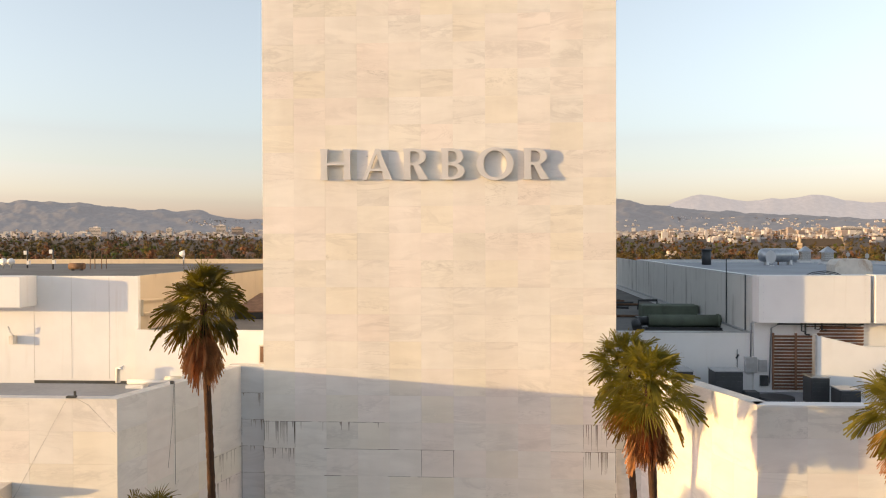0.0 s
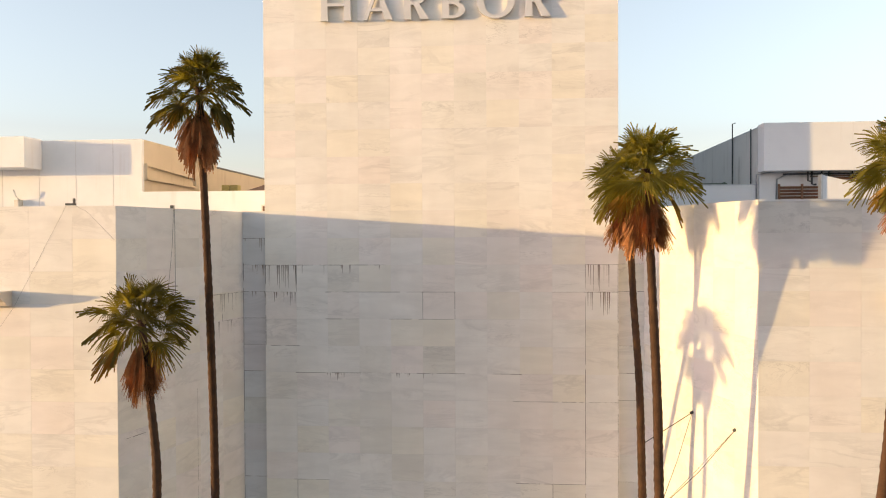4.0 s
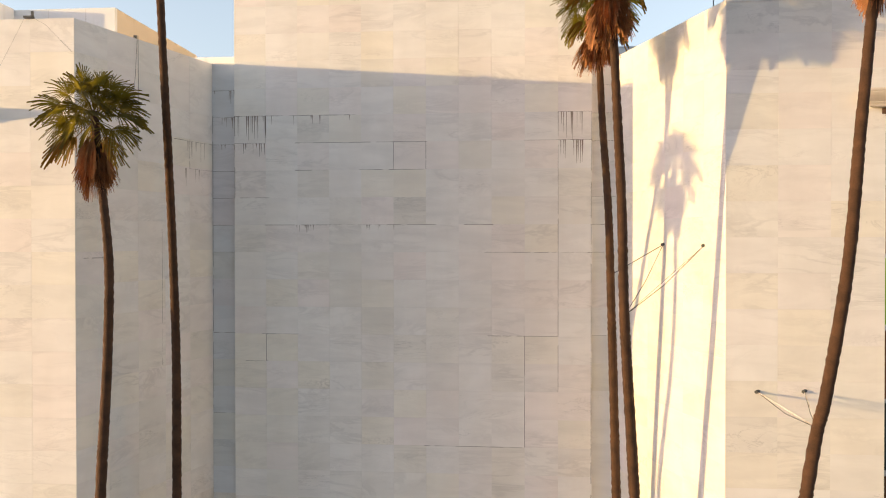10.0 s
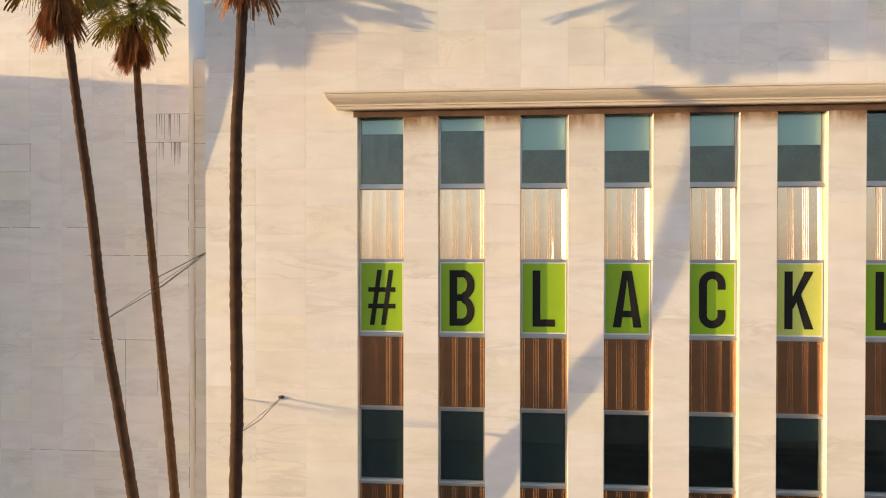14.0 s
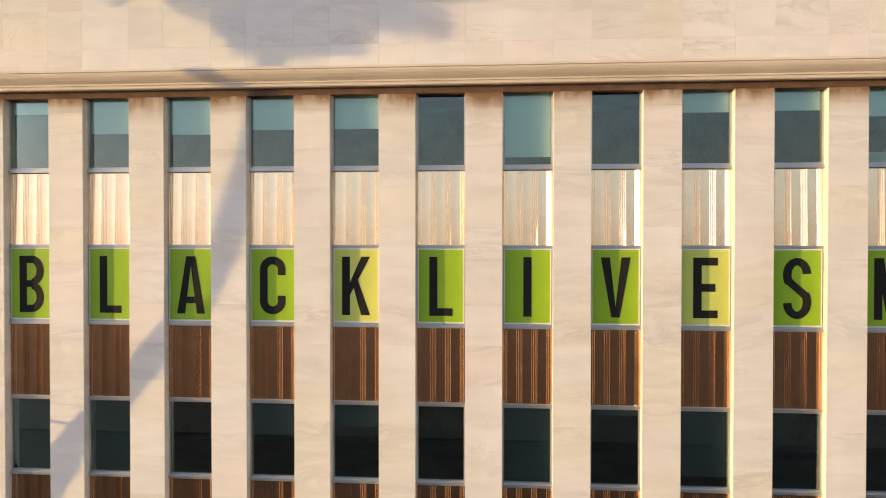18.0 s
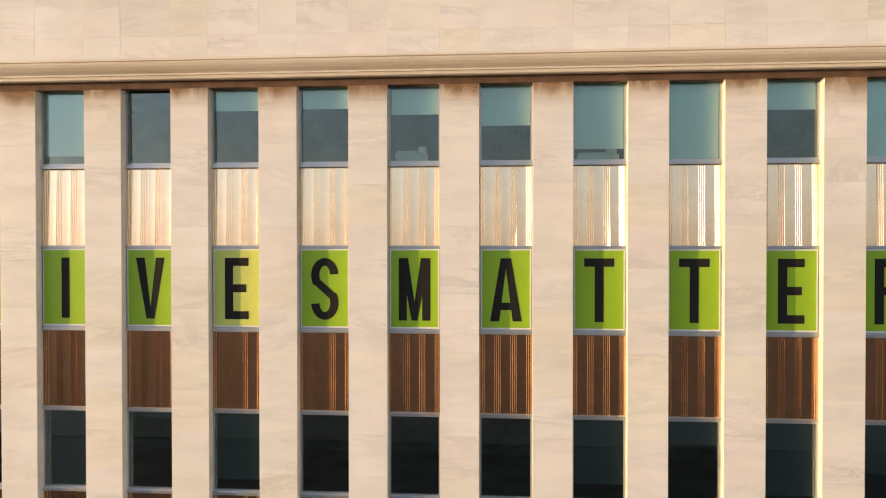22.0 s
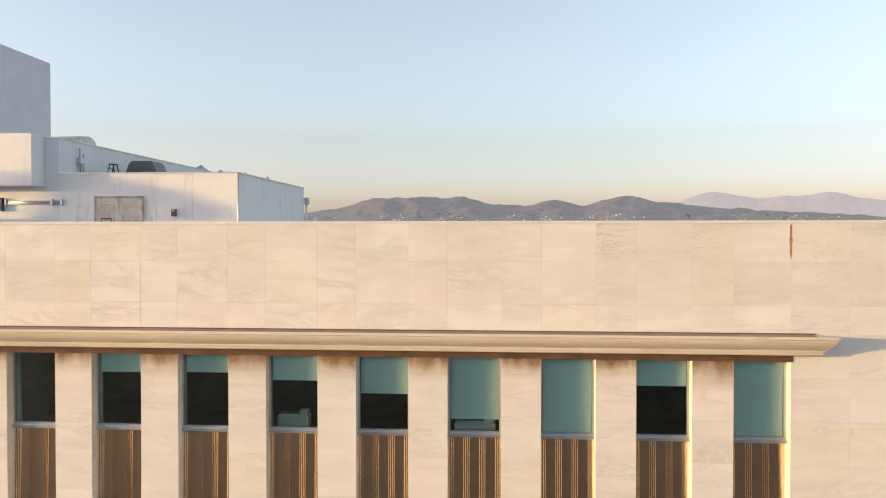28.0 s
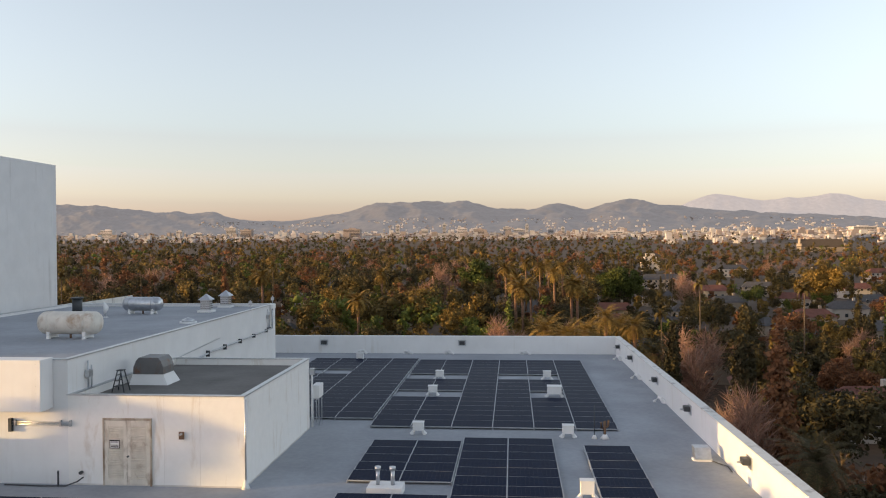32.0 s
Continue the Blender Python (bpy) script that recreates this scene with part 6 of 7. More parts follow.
def tree_parts(rng, kind, h, detail):
    """Dark inner masses and, over them, small leaf clumps: (vertices, triangles, clump corners)."""
    n = (26, 13, 9, 5, 3)[detail]
    quads = (5600, 1150, 420, 130, 50)[detail]
    size = (0.20, 0.29, 0.40, 0.60, 0.92)[detail]
    bv, bf = ICO[2 if detail == 0 else 1]
    stretch = np.array([1.0, 1.0, 0.85])
    if kind == "cypress":
        z = np.linspace(0.08, 0.94, n)
        lr = h * (0.046 * np.sin(np.pi * np.clip(z * 0.93 + 0.10, 0, 1)) ** 0.7 + 0.006)
        lc = np.stack([rng.normal(0, 0.006, n), rng.normal(0, 0.006, n), z], 1) * h
        stretch = np.array([1, 1, 2.2])
    elif kind == "conifer":
        z = np.linspace(0.16, 0.97, n)
        a = np.arange(n) * 2.4
        out = 0.06 * (1.04 - z) * (0.5 + rng.random(n))
        lc = np.stack([np.cos(a) * out, np.sin(a) * out, z], 1) * h
        lr = h * (0.016 + 0.066 * (1 - z))
        stretch = np.array([1.25, 1.25, 0.6])
    else:
        wide, low, tall = {"round": (0.30, 0.30, 0.62), "tall": (0.15, 0.26, 0.70), "spread": (0.40, 0.44, 0.46), "bare": (0.30, 0.30, 0.66)}[kind]
        wide *= rng.uniform(0.75, 1.25)
        p = unit(rng.normal(0, 1, (n, 3))) * (rng.random(n) ** 0.45)[:, None]
        lc = np.stack([p[:, 0] * wide, p[:, 1] * wide, low + tall * 0.5 * (0.86 + 0.86 * p[:, 2])], 1) * h
        lr = h * (0.5 if n > 20 else 0.64 if n > 7 else 0.8) * min(wide, 0.3) * (0.45 + 0.55 * rng.random(n))
    vs, fs = [], []
    for k in range(n):
        wob = (0.46 if detail == 0 else 0.44 if detail == 1 else 0.55) * (1 + rng.normal(0, 0.16, len(bv)))
        fs.append(bf + k * len(bv))
        vs.append(lc[k] + bv * (lr[k] * wob)[:, None] * stretch)
    m = quads
    k = rng.choice(n, m, p=lr ** 2 / (lr ** 2).sum())
    d = rng.normal(0, 1, (m, 3))
    d[:, 2] += 0.3
    d = unit(d)
    c = lc[k] + d * (lr[k] * (0.60 + 0.72 * rng.random(m) ** 1.4))[:, None] * stretch
    if kind == "bare":
        t = unit(d + np.array([0, 0, 0.7]) + 0.5 * rng.normal(0, 1, (m, 3)))
        b = unit(np.cross(t, rng.normal(0, 1, (m, 3))))
        s = (size * 4.5 * (0.5 + rng.random(m)))[:, None]
        b *= 0.035 + 0.02 * detail
        b = b / s
    else:
        t = unit(np.cross(d, rng.normal(0, 1, (m, 3))) + 0.9 * rng.normal(0, 1, (m, 3)))
        b = unit(np.cross(t, d) + 0.8 * rng.normal(0, 1, (m, 3)))
        s = (size * (0.45 + 1.0 * rng.random(m)))[:, None]
    q = np.stack([c - t * s - b * s * 0.3, c + b * s * 0.8, c + t * s + b * s * 0.2, c - b * s * 0.75], 1).reshape(-1, 3)
    v = np.concatenate(vs)
    v[:, 2] = np.maximum(v[:, 2], 0.03 * h)
    if kind == "bare":
        return v[:0], np.concatenate(fs)[:0], q
    return v, np.concatenate(fs), q


def facet_mesh(name, verts, faces):
    """A mesh of equal-sided faces from arrays."""
    k = faces.shape[1]
    me = bpy.data.meshes.new(name)
    me.vertices.add(len(verts))
    me.vertices.foreach_set("co", np.ascontiguousarray(verts, dtype=np.float32).ravel())
    me.loops.add(faces.size)
    me.loops.foreach_set("vertex_index", np.ascontiguousarray(faces, dtype=np.int32).ravel())
    me.polygons.add(len(faces))
    me.polygons.foreach_set("loop_start", np.arange(0, faces.size, k, dtype=np.int32))
    me.update(calc_edges=True)
    return me


def quad_mesh(name, verts):
    return facet_mesh(name, verts, np.arange(len(verts)).reshape(-1, 4))


def with_leaves(v, f, q):
    """The masses and clumps of trees as one set of triangles."""
    o = len(v) + np.arange(len(q)).reshape(-1, 4)
    return np.concatenate([v, q]), np.concatenate([f, o[:, [0, 1, 2]], o[:, [0, 2, 3]]])


def far_palm_quads(rng, h):
    """A distant palm: a four-sided trunk and blades of drooping leaves."""
    out = []
    r = h * 0.006 + 0.06
    for k in range(4):
        a0, a1 = k * math.pi / 2, (k + 1) * math.pi / 2
        out += [(r * math.cos(a0), r * math.sin(a0), 0), (r * math.cos(a1), r * math.sin(a1), 0), (r * 0.7 * math.cos(a1), r * 0.7 * math.sin(a1), h), (r * 0.7 * math.cos(a0), r * 0.7 * math.sin(a0), h)]
    lf = 2.5
    for k in range(20):
        a = k * 2.4 + rng.random() * 0.5
        e = 1.2 - 2.0 * k / 20
        p = np.array([0, 0, h])
        w = np.array([-math.sin(a), math.cos(a), 0]) * 0.34
        for s in range(2):
            q = p + np.array([math.cos(a) * math.cos(e), math.sin(a) * math.cos(e), math.sin(e)]) * lf / 2
            out += [tuple(p - w), tuple(p + w), tuple(q + w * (1 - s * 0.7)), tuple(q - w * (1 - s * 0.7))]
            p, e = q, e - 0.75
    return np.array(out)


rng = np.random.default_rng(11)
EYE_X, EYE_Y = 28.0, -18.0


def place(u, dist):
    """A spot that many metres out from the camera's last position, u to the side for each metre, to fit its view."""
    return EYE_X + (u - 0.0115) * dist, EYE_Y + dist


# houses: side offset per metre of depth, depth, width, depth of plan, wall height, turn, red roof
HOUSES = [(-0.268, 326, 15, 11, 5.5, 8, 1), (-0.287, 229, 14, 11, 4, -5, 0), (-0.067, 368, 22, 12, 5.5, 5, 0), (-0.059, 283, 15, 10, 4, 20, 1), (0.139, 303, 20, 11, 4, 0, 1), (0.195, 354, 18, 11, 5, 10, 0), (0.153, 260, 16, 10, 4, -12, 1), (0.205, 254, 20, 10, 3.6, 0, 0), (0.198, 480, 34, 14, 7, 0, 0), (0.359, 347, 20, 11, 5, -8, 1), (0.379, 272, 18, 11, 4.5, 5, 1), (0.315, 414, 22, 12, 6, -15, 0), (0.419, 299, 18, 12, 5, 0, 0), (0.446, 329, 18, 11, 5.5, 20, 0), (0.453, 234, 16, 11, 4.5, 10, 0), (0.320, 138, 13, 9, 6.6, -10, 1), (0.251, 167, 12, 9, 6, 0, 0), (0.406, 480, 24, 12, 6, 6, 0), (0.459, 560, 26, 13, 7, 3, 1), (0.236, 297, 20, 11, 4, -4, 0), (0.277, 328, 19, 11, 5, 12, 0), (0.448, 122, 15, 11, 6.5, 0, 1), (0.105, 420, 20, 12, 6, 4, 0), (-0.16, 470, 20, 12, 6, 0, 0), (0.49, 290, 18, 11, 5, 8, 1), (0.335, 250, 15, 10, 4, 14, 0), (0.26, 400, 20, 12, 5, -6, 1), (0.43, 400, 20, 12, 6, 2, 1), (0.48, 430, 22, 12, 6, 0, 0), (0.37, 560, 30, 14, 7, 0, 0), (0.28, 620, 34, 14, 8, 0, 0)]
# tall slender palms in a clump beside the street
PALMS = [(0.060, 112, 17), (0.086, 108, 16.6), (0.109, 118, 16), (0.132, 150, 15.2), (0.150, 158, 12.6), (0.167, 150, 13.6), (0.027, 190, 18), (0.018, 200, 19), (0.037, 210, 17.6), (0.088, 205, 18.2), (0.095, 205, 17.8), (0.193, 120, 12.6), (-0.184, 185, 15.6), (0.389, 64, 12.2), (-0.154, 260, 18.5), (-0.311, 240, 19), (0.005, 260, 20.5), (0.048, 300, 19.4), (0.076, 280, 20), (0.066, 260, 18.8), (0.012, 290, 19), (0.03, 330, 20), (0.058, 340, 19), (0.10, 330, 18)]


SOLITARY = [(0.215, 112, 17), (0.299, 92, 17), (0.344, 82, 19), (0.244, 125, 15), (0.227, 128, 15), (0.306, 83, 14), (-0.194, 220, 22), (0.146, 326, 19), (0.39, 328, 20)]


def hides_view(u, dd, h):
    """True where a tall tree would hide a house, a palm or the street from the camera."""
    if abs(u - 0.041) < 0.011 and dd < 330:
        return True
    for hu, hd, w, *_ in HOUSES:
        if abs(u - hu) * hd < w * 0.34 and hd - (42 if hd > 180 else 40) < dd < hd + 8 and h > 4:
            return True
    for pu, pd, ph in PALMS + SOLITARY:
        if abs(u - pu) * pd < 3.6 and pd - 60 < dd < pd + 4 and (29.6 - h) / dd < (29.6 - ph * 0.78) / pd:
            return True
    return False


crowns = {k: [] for k in range(6)}
palms_far, trunks_far = [], []
dist = 150.0
while dist < 2300:
    step = dist * 0.034 + 1.5
    gap = 7.0 + dist * 0.0075
    n = int(1.36 * dist / gap)
    for k in range(n):
        u = -0.70 + 1.36 * (k + rng.random()) / n
        dd = dist + rng.random() * step
        x, y = place(u, dd)
        if x < 60 and y < 75 or rng.random() < 0.08 or dist > 1900 and rng.random() < (dist - 1900) / 500:
            continue
        if dd > 1250 and u > 0.25 and rng.random() < 0.45:
            continue
        if rng.random() < 0.032:
            h = rng.uniform(13, 22)
            q = far_palm_quads(rng, h) + np.array([x, y, ground_rise(dd)])
            trunks_far.append(q[:16])
            palms_far.append(q[16:])
            continue
        patch = noise.noise(Vector((x * 0.02, y * 0.02, 1.3)))
        h = rng.uniform(6, 15) * (1 + 0.35 * patch) * (1.25 if u < -0.02 else 1.0) * (1.0 if dd < 800 else 1.2)
        if 0.12 < u and 190 < dd < 480:
            h *= 0.82
        if hides_view(u, dd, h):
            h *= 0.4
            if rng.random() < 0.3:
                continue
        kindmix = noise.noise(Vector((x * 0.015, y * 0.008, 0.3))) * 0.8 + rng.normal(0, 0.22)
        mi = 4 if kindmix < -0.46 else 3 if kindmix < -0.24 else 1 if kindmix < 0.10 else 0 if kindmix < 0.34 else 2 if kindmix < 0.44 else 5
        pick = rng.random()
        kind = "bare" if mi == 4 else "cypress" if pick < 0.05 else "tall" if pick < 0.36 else "spread" if pick < 0.55 else "round"
        v, f, q = tree_parts(rng, kind, h * (1.35 if kind in ("cypress", "tall") else 1), 1 if dd < 330 else 2 if dd < 620 else 3 if dd < 1200 else 4)
        v, f = with_leaves(v, f, q)
        crowns[mi].append((v + np.array([x, y, ground_rise(dd)]), f))
    dist += step
for k, parts in crowns.items():
    offs = np.cumsum([0] + [len(v) for v, _ in parts])
    ob = link("woods", facet_mesh("woods", np.concatenate([v for v, _ in parts]), np.concatenate([f + o for (_, f), o in zip(parts, offs)])), LEAF_MATS[k])
    tagged(ob, "far suburban tree tops in " + ("olive", "dark green", "fresh green", "rust brown", "bare winter brown", "ochre")[k], "trees", kind="stuff")
ob = link("palm_grove", quad_mesh("palm_grove", np.concatenate(palms_far)), LEAF_MATS[0])
tagged(ob, "far slender palms standing above the tree tops", "trees", kind="stuff")
ob = link("palm_trunks", quad_mesh("palm_trunks", np.concatenate(trunks_far)), TRUNK)
tagged(ob, "thin trunks of the far palms", "trees", kind="stuff")


# nearer trees, one thing each
def tree_proto(name, kind, h, mi, seed, label):
    r, bark = np.random.default_rng(seed), PALE_BARK if kind == "bare" else TRUNK
    t = thing(name, (0, 0, -60), label, "tree", "garden trees")
    bm = bmesh.new()
    tube_into(bm, [(0, 0, 0), (0.1, 0.05, h * 0.25), (0, 0.1, h * 0.6)], [h * 0.022, h * 0.016, h * 0.006], 7)
    if kind not in ("cypress", "conifer"):
        rr = random.Random(seed)
        for k in range(10 if kind == "bare" else 4):
            a, o = k * 2.4, h * rr.uniform(0.14, 0.28)
            z0 = h * rr.uniform(0.18, 0.42)
            tube("limb", [(0.05, 0.05, z0), (math.cos(a) * o * 0.5, math.sin(a) * o * 0.5, z0 + h * 0.2), (math.cos(a + 0.3) * o, math.sin(a + 0.3) * o, z0 + h * rr.uniform(0.3, 0.5))], [h * 0.011, h * 0.007, h * 0.002], bark, t, 5)
    part("trunk", bm, bark, t)
    v, f, q = tree_parts(r, kind, h, 0)
    link("crown", facet_mesh("crown", *with_leaves(v, f, q[:8000] if kind == "bare" else q)), LEAF_MATS[mi], t)
    return t


PALE_BARK = plain("pale_bark", (0.30, 0.22, 0.17), 0.9, 0, 0.4, 2)
KINDS = {
    "dark": ("garden_tree", "round", 10, 1, 31, "dense dark green garden tree behind the store"),
    "olive": ("garden_tree", "spread", 10, 0, 32, "spreading olive green garden tree"),
    "rust": ("garden_tree", "round", 9, 3, 33, "rust-brown tree with thin dry foliage"),
    "bare": ("bare_tree", "bare", 10, 4, 34, "leafless pinkish brown tree with fine twigs"),
    "cypress": ("cypress", "cypress", 14, 1, 35, "tall narrow dark green cypress"),
    "conifer": ("conifer", "conifer", 18, 3, 36, "tall brownish conifer above the roofs"),
    "green": ("garden_tree", "round", 10, 2, 37, "bright green leafy garden tree"),
    "ochre": ("garden_tree", "round", 10, 5, 38, "yellow ochre leafy tree in low sun"),
    "gum": ("eucalyptus", "tall", 15, 1, 39, "tall dark eucalyptus with a loose crown"),
    "gum_olive": ("eucalyptus", "tall", 15, 0, 40, "tall olive eucalyptus with drooping foliage"),
    "oak": ("oak_tree", "spread", 11, 1, 41, "broad dark evergreen oak"),
}
PROTOS = {k: tree_proto(*v) for k, v in KINDS.items()}
near_rng = random.Random(4)
spots = []


def plant(kind, u, dd, top):
    x, y = place(u, dd)
    spots.append((x, y))
    c = copy_thing(PROTOS[kind], pose(x, y, 0, 0, 0, near_rng.uniform(0, 360)))
    c.scale = (top / KINDS[kind][2],) * 3


for kind, u, dd, top in (("cypress", 0.215, 112, 19), ("cypress", 0.299, 92, 19.5), ("cypress", 0.3065, 93, 18.5), ("conifer", 0.344, 82, 23), ("bare", 0.244, 125, 16.5), ("bare", 0.227, 128, 16), ("bare", 0.300, 82, 15), ("bare", 0.312, 84, 15.6), ("bare", -0.074, 300, 21), ("bare", -0.089, 296, 18), ("bare", 0.229, 300, 18), ("green", 0.146, 326, 21), ("green", 0.158, 332, 20), ("green", 0.135, 334, 18), ("ochre", 0.379, 330, 20), ("ochre", 0.399, 326, 22), ("gum_olive", -0.194, 220, 23), ("green", -0.031, 350, 24), ("rust", -0.170, 112, 15.5), ("green", -0.105, 118, 15), ("ochre", -0.062, 116, 15), ("ochre", -0.035, 112, 14.5), ("olive", -0.21, 120, 15), ("ochre", -0.235, 118, 14), ("dark", -0.14, 112, 14.5), ("dark", -0.015, 124, 16), ("green", 0.004, 118, 13.5), ("bare", 0.008, 150, 16), ("gum", -0.02, 190, 21), ("oak", 0.37, 100, 14), ("oak", 0.42, 92, 14), ("olive", 0.33, 118, 14.5), ("oak", -0.33, 190, 17), ("dark", -0.10, 230, 17)):
    plant(kind, u, dd, top)
for k in range(620):
    dd = near_rng.uniform(54, 185)
    u = near_rng.uniform(0.16, 0.70) if dd < 100 else near_rng.uniform(-0.36, 0.66)
    top = near_rng.uniform(6, 13.5) if not 0.15 < u < 0.42 else near_rng.uniform(5, 10.5)
    x, y = place(u, dd)
    if x < 47 and y < 52 or x < 0 and y < 70 or any((x - a) ** 2 + (y - b) ** 2 < 27 for a, b in spots) or hides_view(u, dd, top):
        continue
    plant(near_rng.choices(list(KINDS), (5, 4, 2, 2.4, 0.7, 0.3, 0.8, 0.9, 2, 1.4, 3))[0], u, dd, top)
for p in PROTOS.values():
    for o in (*p.children, p):
        bpy.data.objects.remove(o)


PALM_TRUNK = plain("palm_trunk_far", (0.21, 0.115, 0.07), 0.9, 0, 0.35, 1.5)


def date_palm(x, y, h, seed, fine, mat, label="feathery date palm with a thick trunk"):
    r = random.Random(seed)
    t = thing("date_palm", (x, y, 0), label, "palm tree", "garden palms")
    tube("trunk", [(0, 0, 0), (0.1, 0, h * 0.5), (0, 0, h - 1.2), (0, 0, h)], [0.42, 0.34, 0.36, 0.62], PALM_TRUNK, t, 8)
    v, f = [], []
    for k in range(54):
        a, e = k * 2.4 + r.random() * 0.4, 1.35 - 2.2 * (k / 54) ** 0.9
        p = Vector((0, 0, h))
        d = Vector((math.cos(a), math.sin(a), 0))
        s = Vector((-math.sin(a), math.cos(a), 0))
        ln = r.uniform(3.2, 4.4)
        for j in range(6):
            q = p + (d * math.cos(e) + Vector((0, 0, 1)) * math.sin(e)) * ln / 6
            w = 0.75 * math.sin(math.pi * (j + 1.2) / 7.2)
            for sg in (-1, 1):
                for m in range(fine):
                    o = p.lerp(q, m / fine)
                    o2 = p.lerp(q, (m + (0.95 if fine < 3 else 0.6)) / fine)
                    tip = o2 + s * sg * w + d * 0.18 + Vector((0, 0, -0.22 * w))
                    b = len(v)
                    v += [tuple(o), tuple(o2), tuple(tip)]
                    f.append((b, b + 1, b + 2))
            p, e = q, e - 0.22
    link("crown", raw("crown", v, f), mat, t)


# Two palms standing in shade get dark foliage: their shade is in the colour.
for k, (u, dd, h) in enumerate(PALMS):
    date_palm(*place(u, dd), h, k, 5 if dd < 90 else 3 if dd < 170 else 2, LEAF_MATS[1] if dd < 90 or u == 0.193 else LEAF_MATS[5])


def house(x, y, w, d, h, rz, roof, wall_m, label):
    t = thing("house", (x, y, 0), label, "house", "suburban houses", rz=rz)
    boxes("wall", [((-w / 2, -d / 2, 0), (w / 2, d / 2, h))], wall_m, t)
    bm = bmesh.new()
    o = 0.5
    a = [bm.verts.new(p) for p in ((-w / 2 - o, -d / 2 - o, h), (w / 2 + o, -d / 2 - o, h), (w / 2 + o, d / 2 + o, h), (-w / 2 - o, d / 2 + o, h))]
    e = [bm.verts.new(p) for p in ((-w / 2 + d * 0.25, 0, h + d * 0.32), (w / 2 - d * 0.25, 0, h + d * 0.32))]
    for q in ((a[0], a[1], e[1], e[0]), (a[2], a[3], e[0], e[1]), (a[1], a[2], e[1]), (a[3], a[0], e[0])):
        bm.faces.new(q)
    bm.faces.new(a[::-1])
    rf = part("roof", bm, roof, t)
    boxes("chimney", [((w * 0.2, 0.3, h), (w * 0.2 + 0.8, 1.1, h + d * 0.32 + 0.9))], wall_m, rf)
    for i in range(max(2, int(w / 3.2))):
        for z in ([0.9] if h < 4 else [0.9, 3.8]):
            wx = -w / 2 + 1.2 + i * 3.1
            wd = boxes("window", [((wx, -d / 2 - 0.06, z), (wx + 1.3, -d / 2 + 0.02, z + 1.4))], HOUSE_WHITE, t)
            boxes("pane", [((wx + 0.08, -d / 2 - 0.08, z + 0.08), (wx + 1.22, -d / 2 - 0.061, z + 1.32))], WINDOW_DARK, wd)


for i, (u, dd, w, d_, h, rz, red) in enumerate(HOUSES):
    x, y = place(u, dd)
    house(x, y, w * 0.72, d_ * 0.72, h * 0.78, rz, ROOF_RED if red else ROOF_GREY, HOUSE_WALL if i % 3 else HOUSE_WHITE, "suburban house with a %s hipped roof among trees" % ("red tile" if red else "grey shingle"))
rd = boxes("road", [((34.5, 95, 0.02), (43.5, 900, 0.06))], ASPHALT)
tagged(rd, "tree-lined asphalt side street running to the hills", "road", kind="structure")


# ---- city and hills ----
def bump_sum(u, items):
    return sum(h * np.exp(-((u - c) / w) ** 2) for c, w, h in items)


MAIN = [(-0.70, 0.100, 0.022), (-0.600, 0.100, 0.0200), (-0.500, 0.100, 0.0165), (-0.400, 0.100, 0.0105), (-0.300, 0.100, 0.0012), (-0.200, 0.100, 0.0145), (-0.100, 0.100, 0.0187), (0.0, 0.100, 0.0129), (0.100, 0.100, 0.0113), (0.200, 0.100, 0.0144), (0.300, 0.100, 0.0085), (0.400, 0.100, 0.0066), (0.500, 0.100, 0.0023), (0.600, 0.100, 0.0070), (-0.555, 0.022, 0.0024), (-0.440, 0.022, 0.0024), (-0.390, 0.022, 0.0056), (-0.170, 0.022, 0.0074), (-0.143, 0.022, 0.0028), (-0.115, 0.022, 0.0050), (-0.085, 0.022, 0.0017), (-0.055, 0.022, 0.0060), (0.055, 0.020, 0.0060), (0.120, 0.022, 0.0050), (0.150, 0.022, 0.0090), (0.175, 0.022, 0.0043), (0.210, 0.022, 0.0023)]
REAR = [(0.05, 0.05, 0.010), (0.245, 0.050, 0.0270), (0.33, 0.060, 0.0200), (0.395, 0.045, 0.0160), (0.47, 0.080, 0.0130), (0.58, 0.12, 0.015)]


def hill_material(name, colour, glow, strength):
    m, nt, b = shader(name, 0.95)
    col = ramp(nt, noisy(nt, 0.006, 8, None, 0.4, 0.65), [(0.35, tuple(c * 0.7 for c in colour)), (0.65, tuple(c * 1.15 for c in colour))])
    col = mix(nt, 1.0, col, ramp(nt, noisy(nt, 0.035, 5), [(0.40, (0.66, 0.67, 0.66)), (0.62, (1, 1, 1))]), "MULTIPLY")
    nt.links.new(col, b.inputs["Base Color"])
    # Haze of the distance is put in as a faint emission.
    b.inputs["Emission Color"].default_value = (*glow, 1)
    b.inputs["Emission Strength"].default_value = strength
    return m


def hill_height(u, dd, items, d0, d1, base, rough):
    rise = max(0.0, (dd - d0) / (d1 - d0)) ** 1.15
    n = noise.fractal(Vector((u * 30, dd * 0.0032, 3.1)), 0.85, 2.1, 7)
    return (base + float(bump_sum(u - 0.0115, items))) * d1 * rise * (1 + rough * n * (1.1 - rise * 0.92)) + 4 * n * rise + ground_rise(dd) * (1 - min(1, rise))


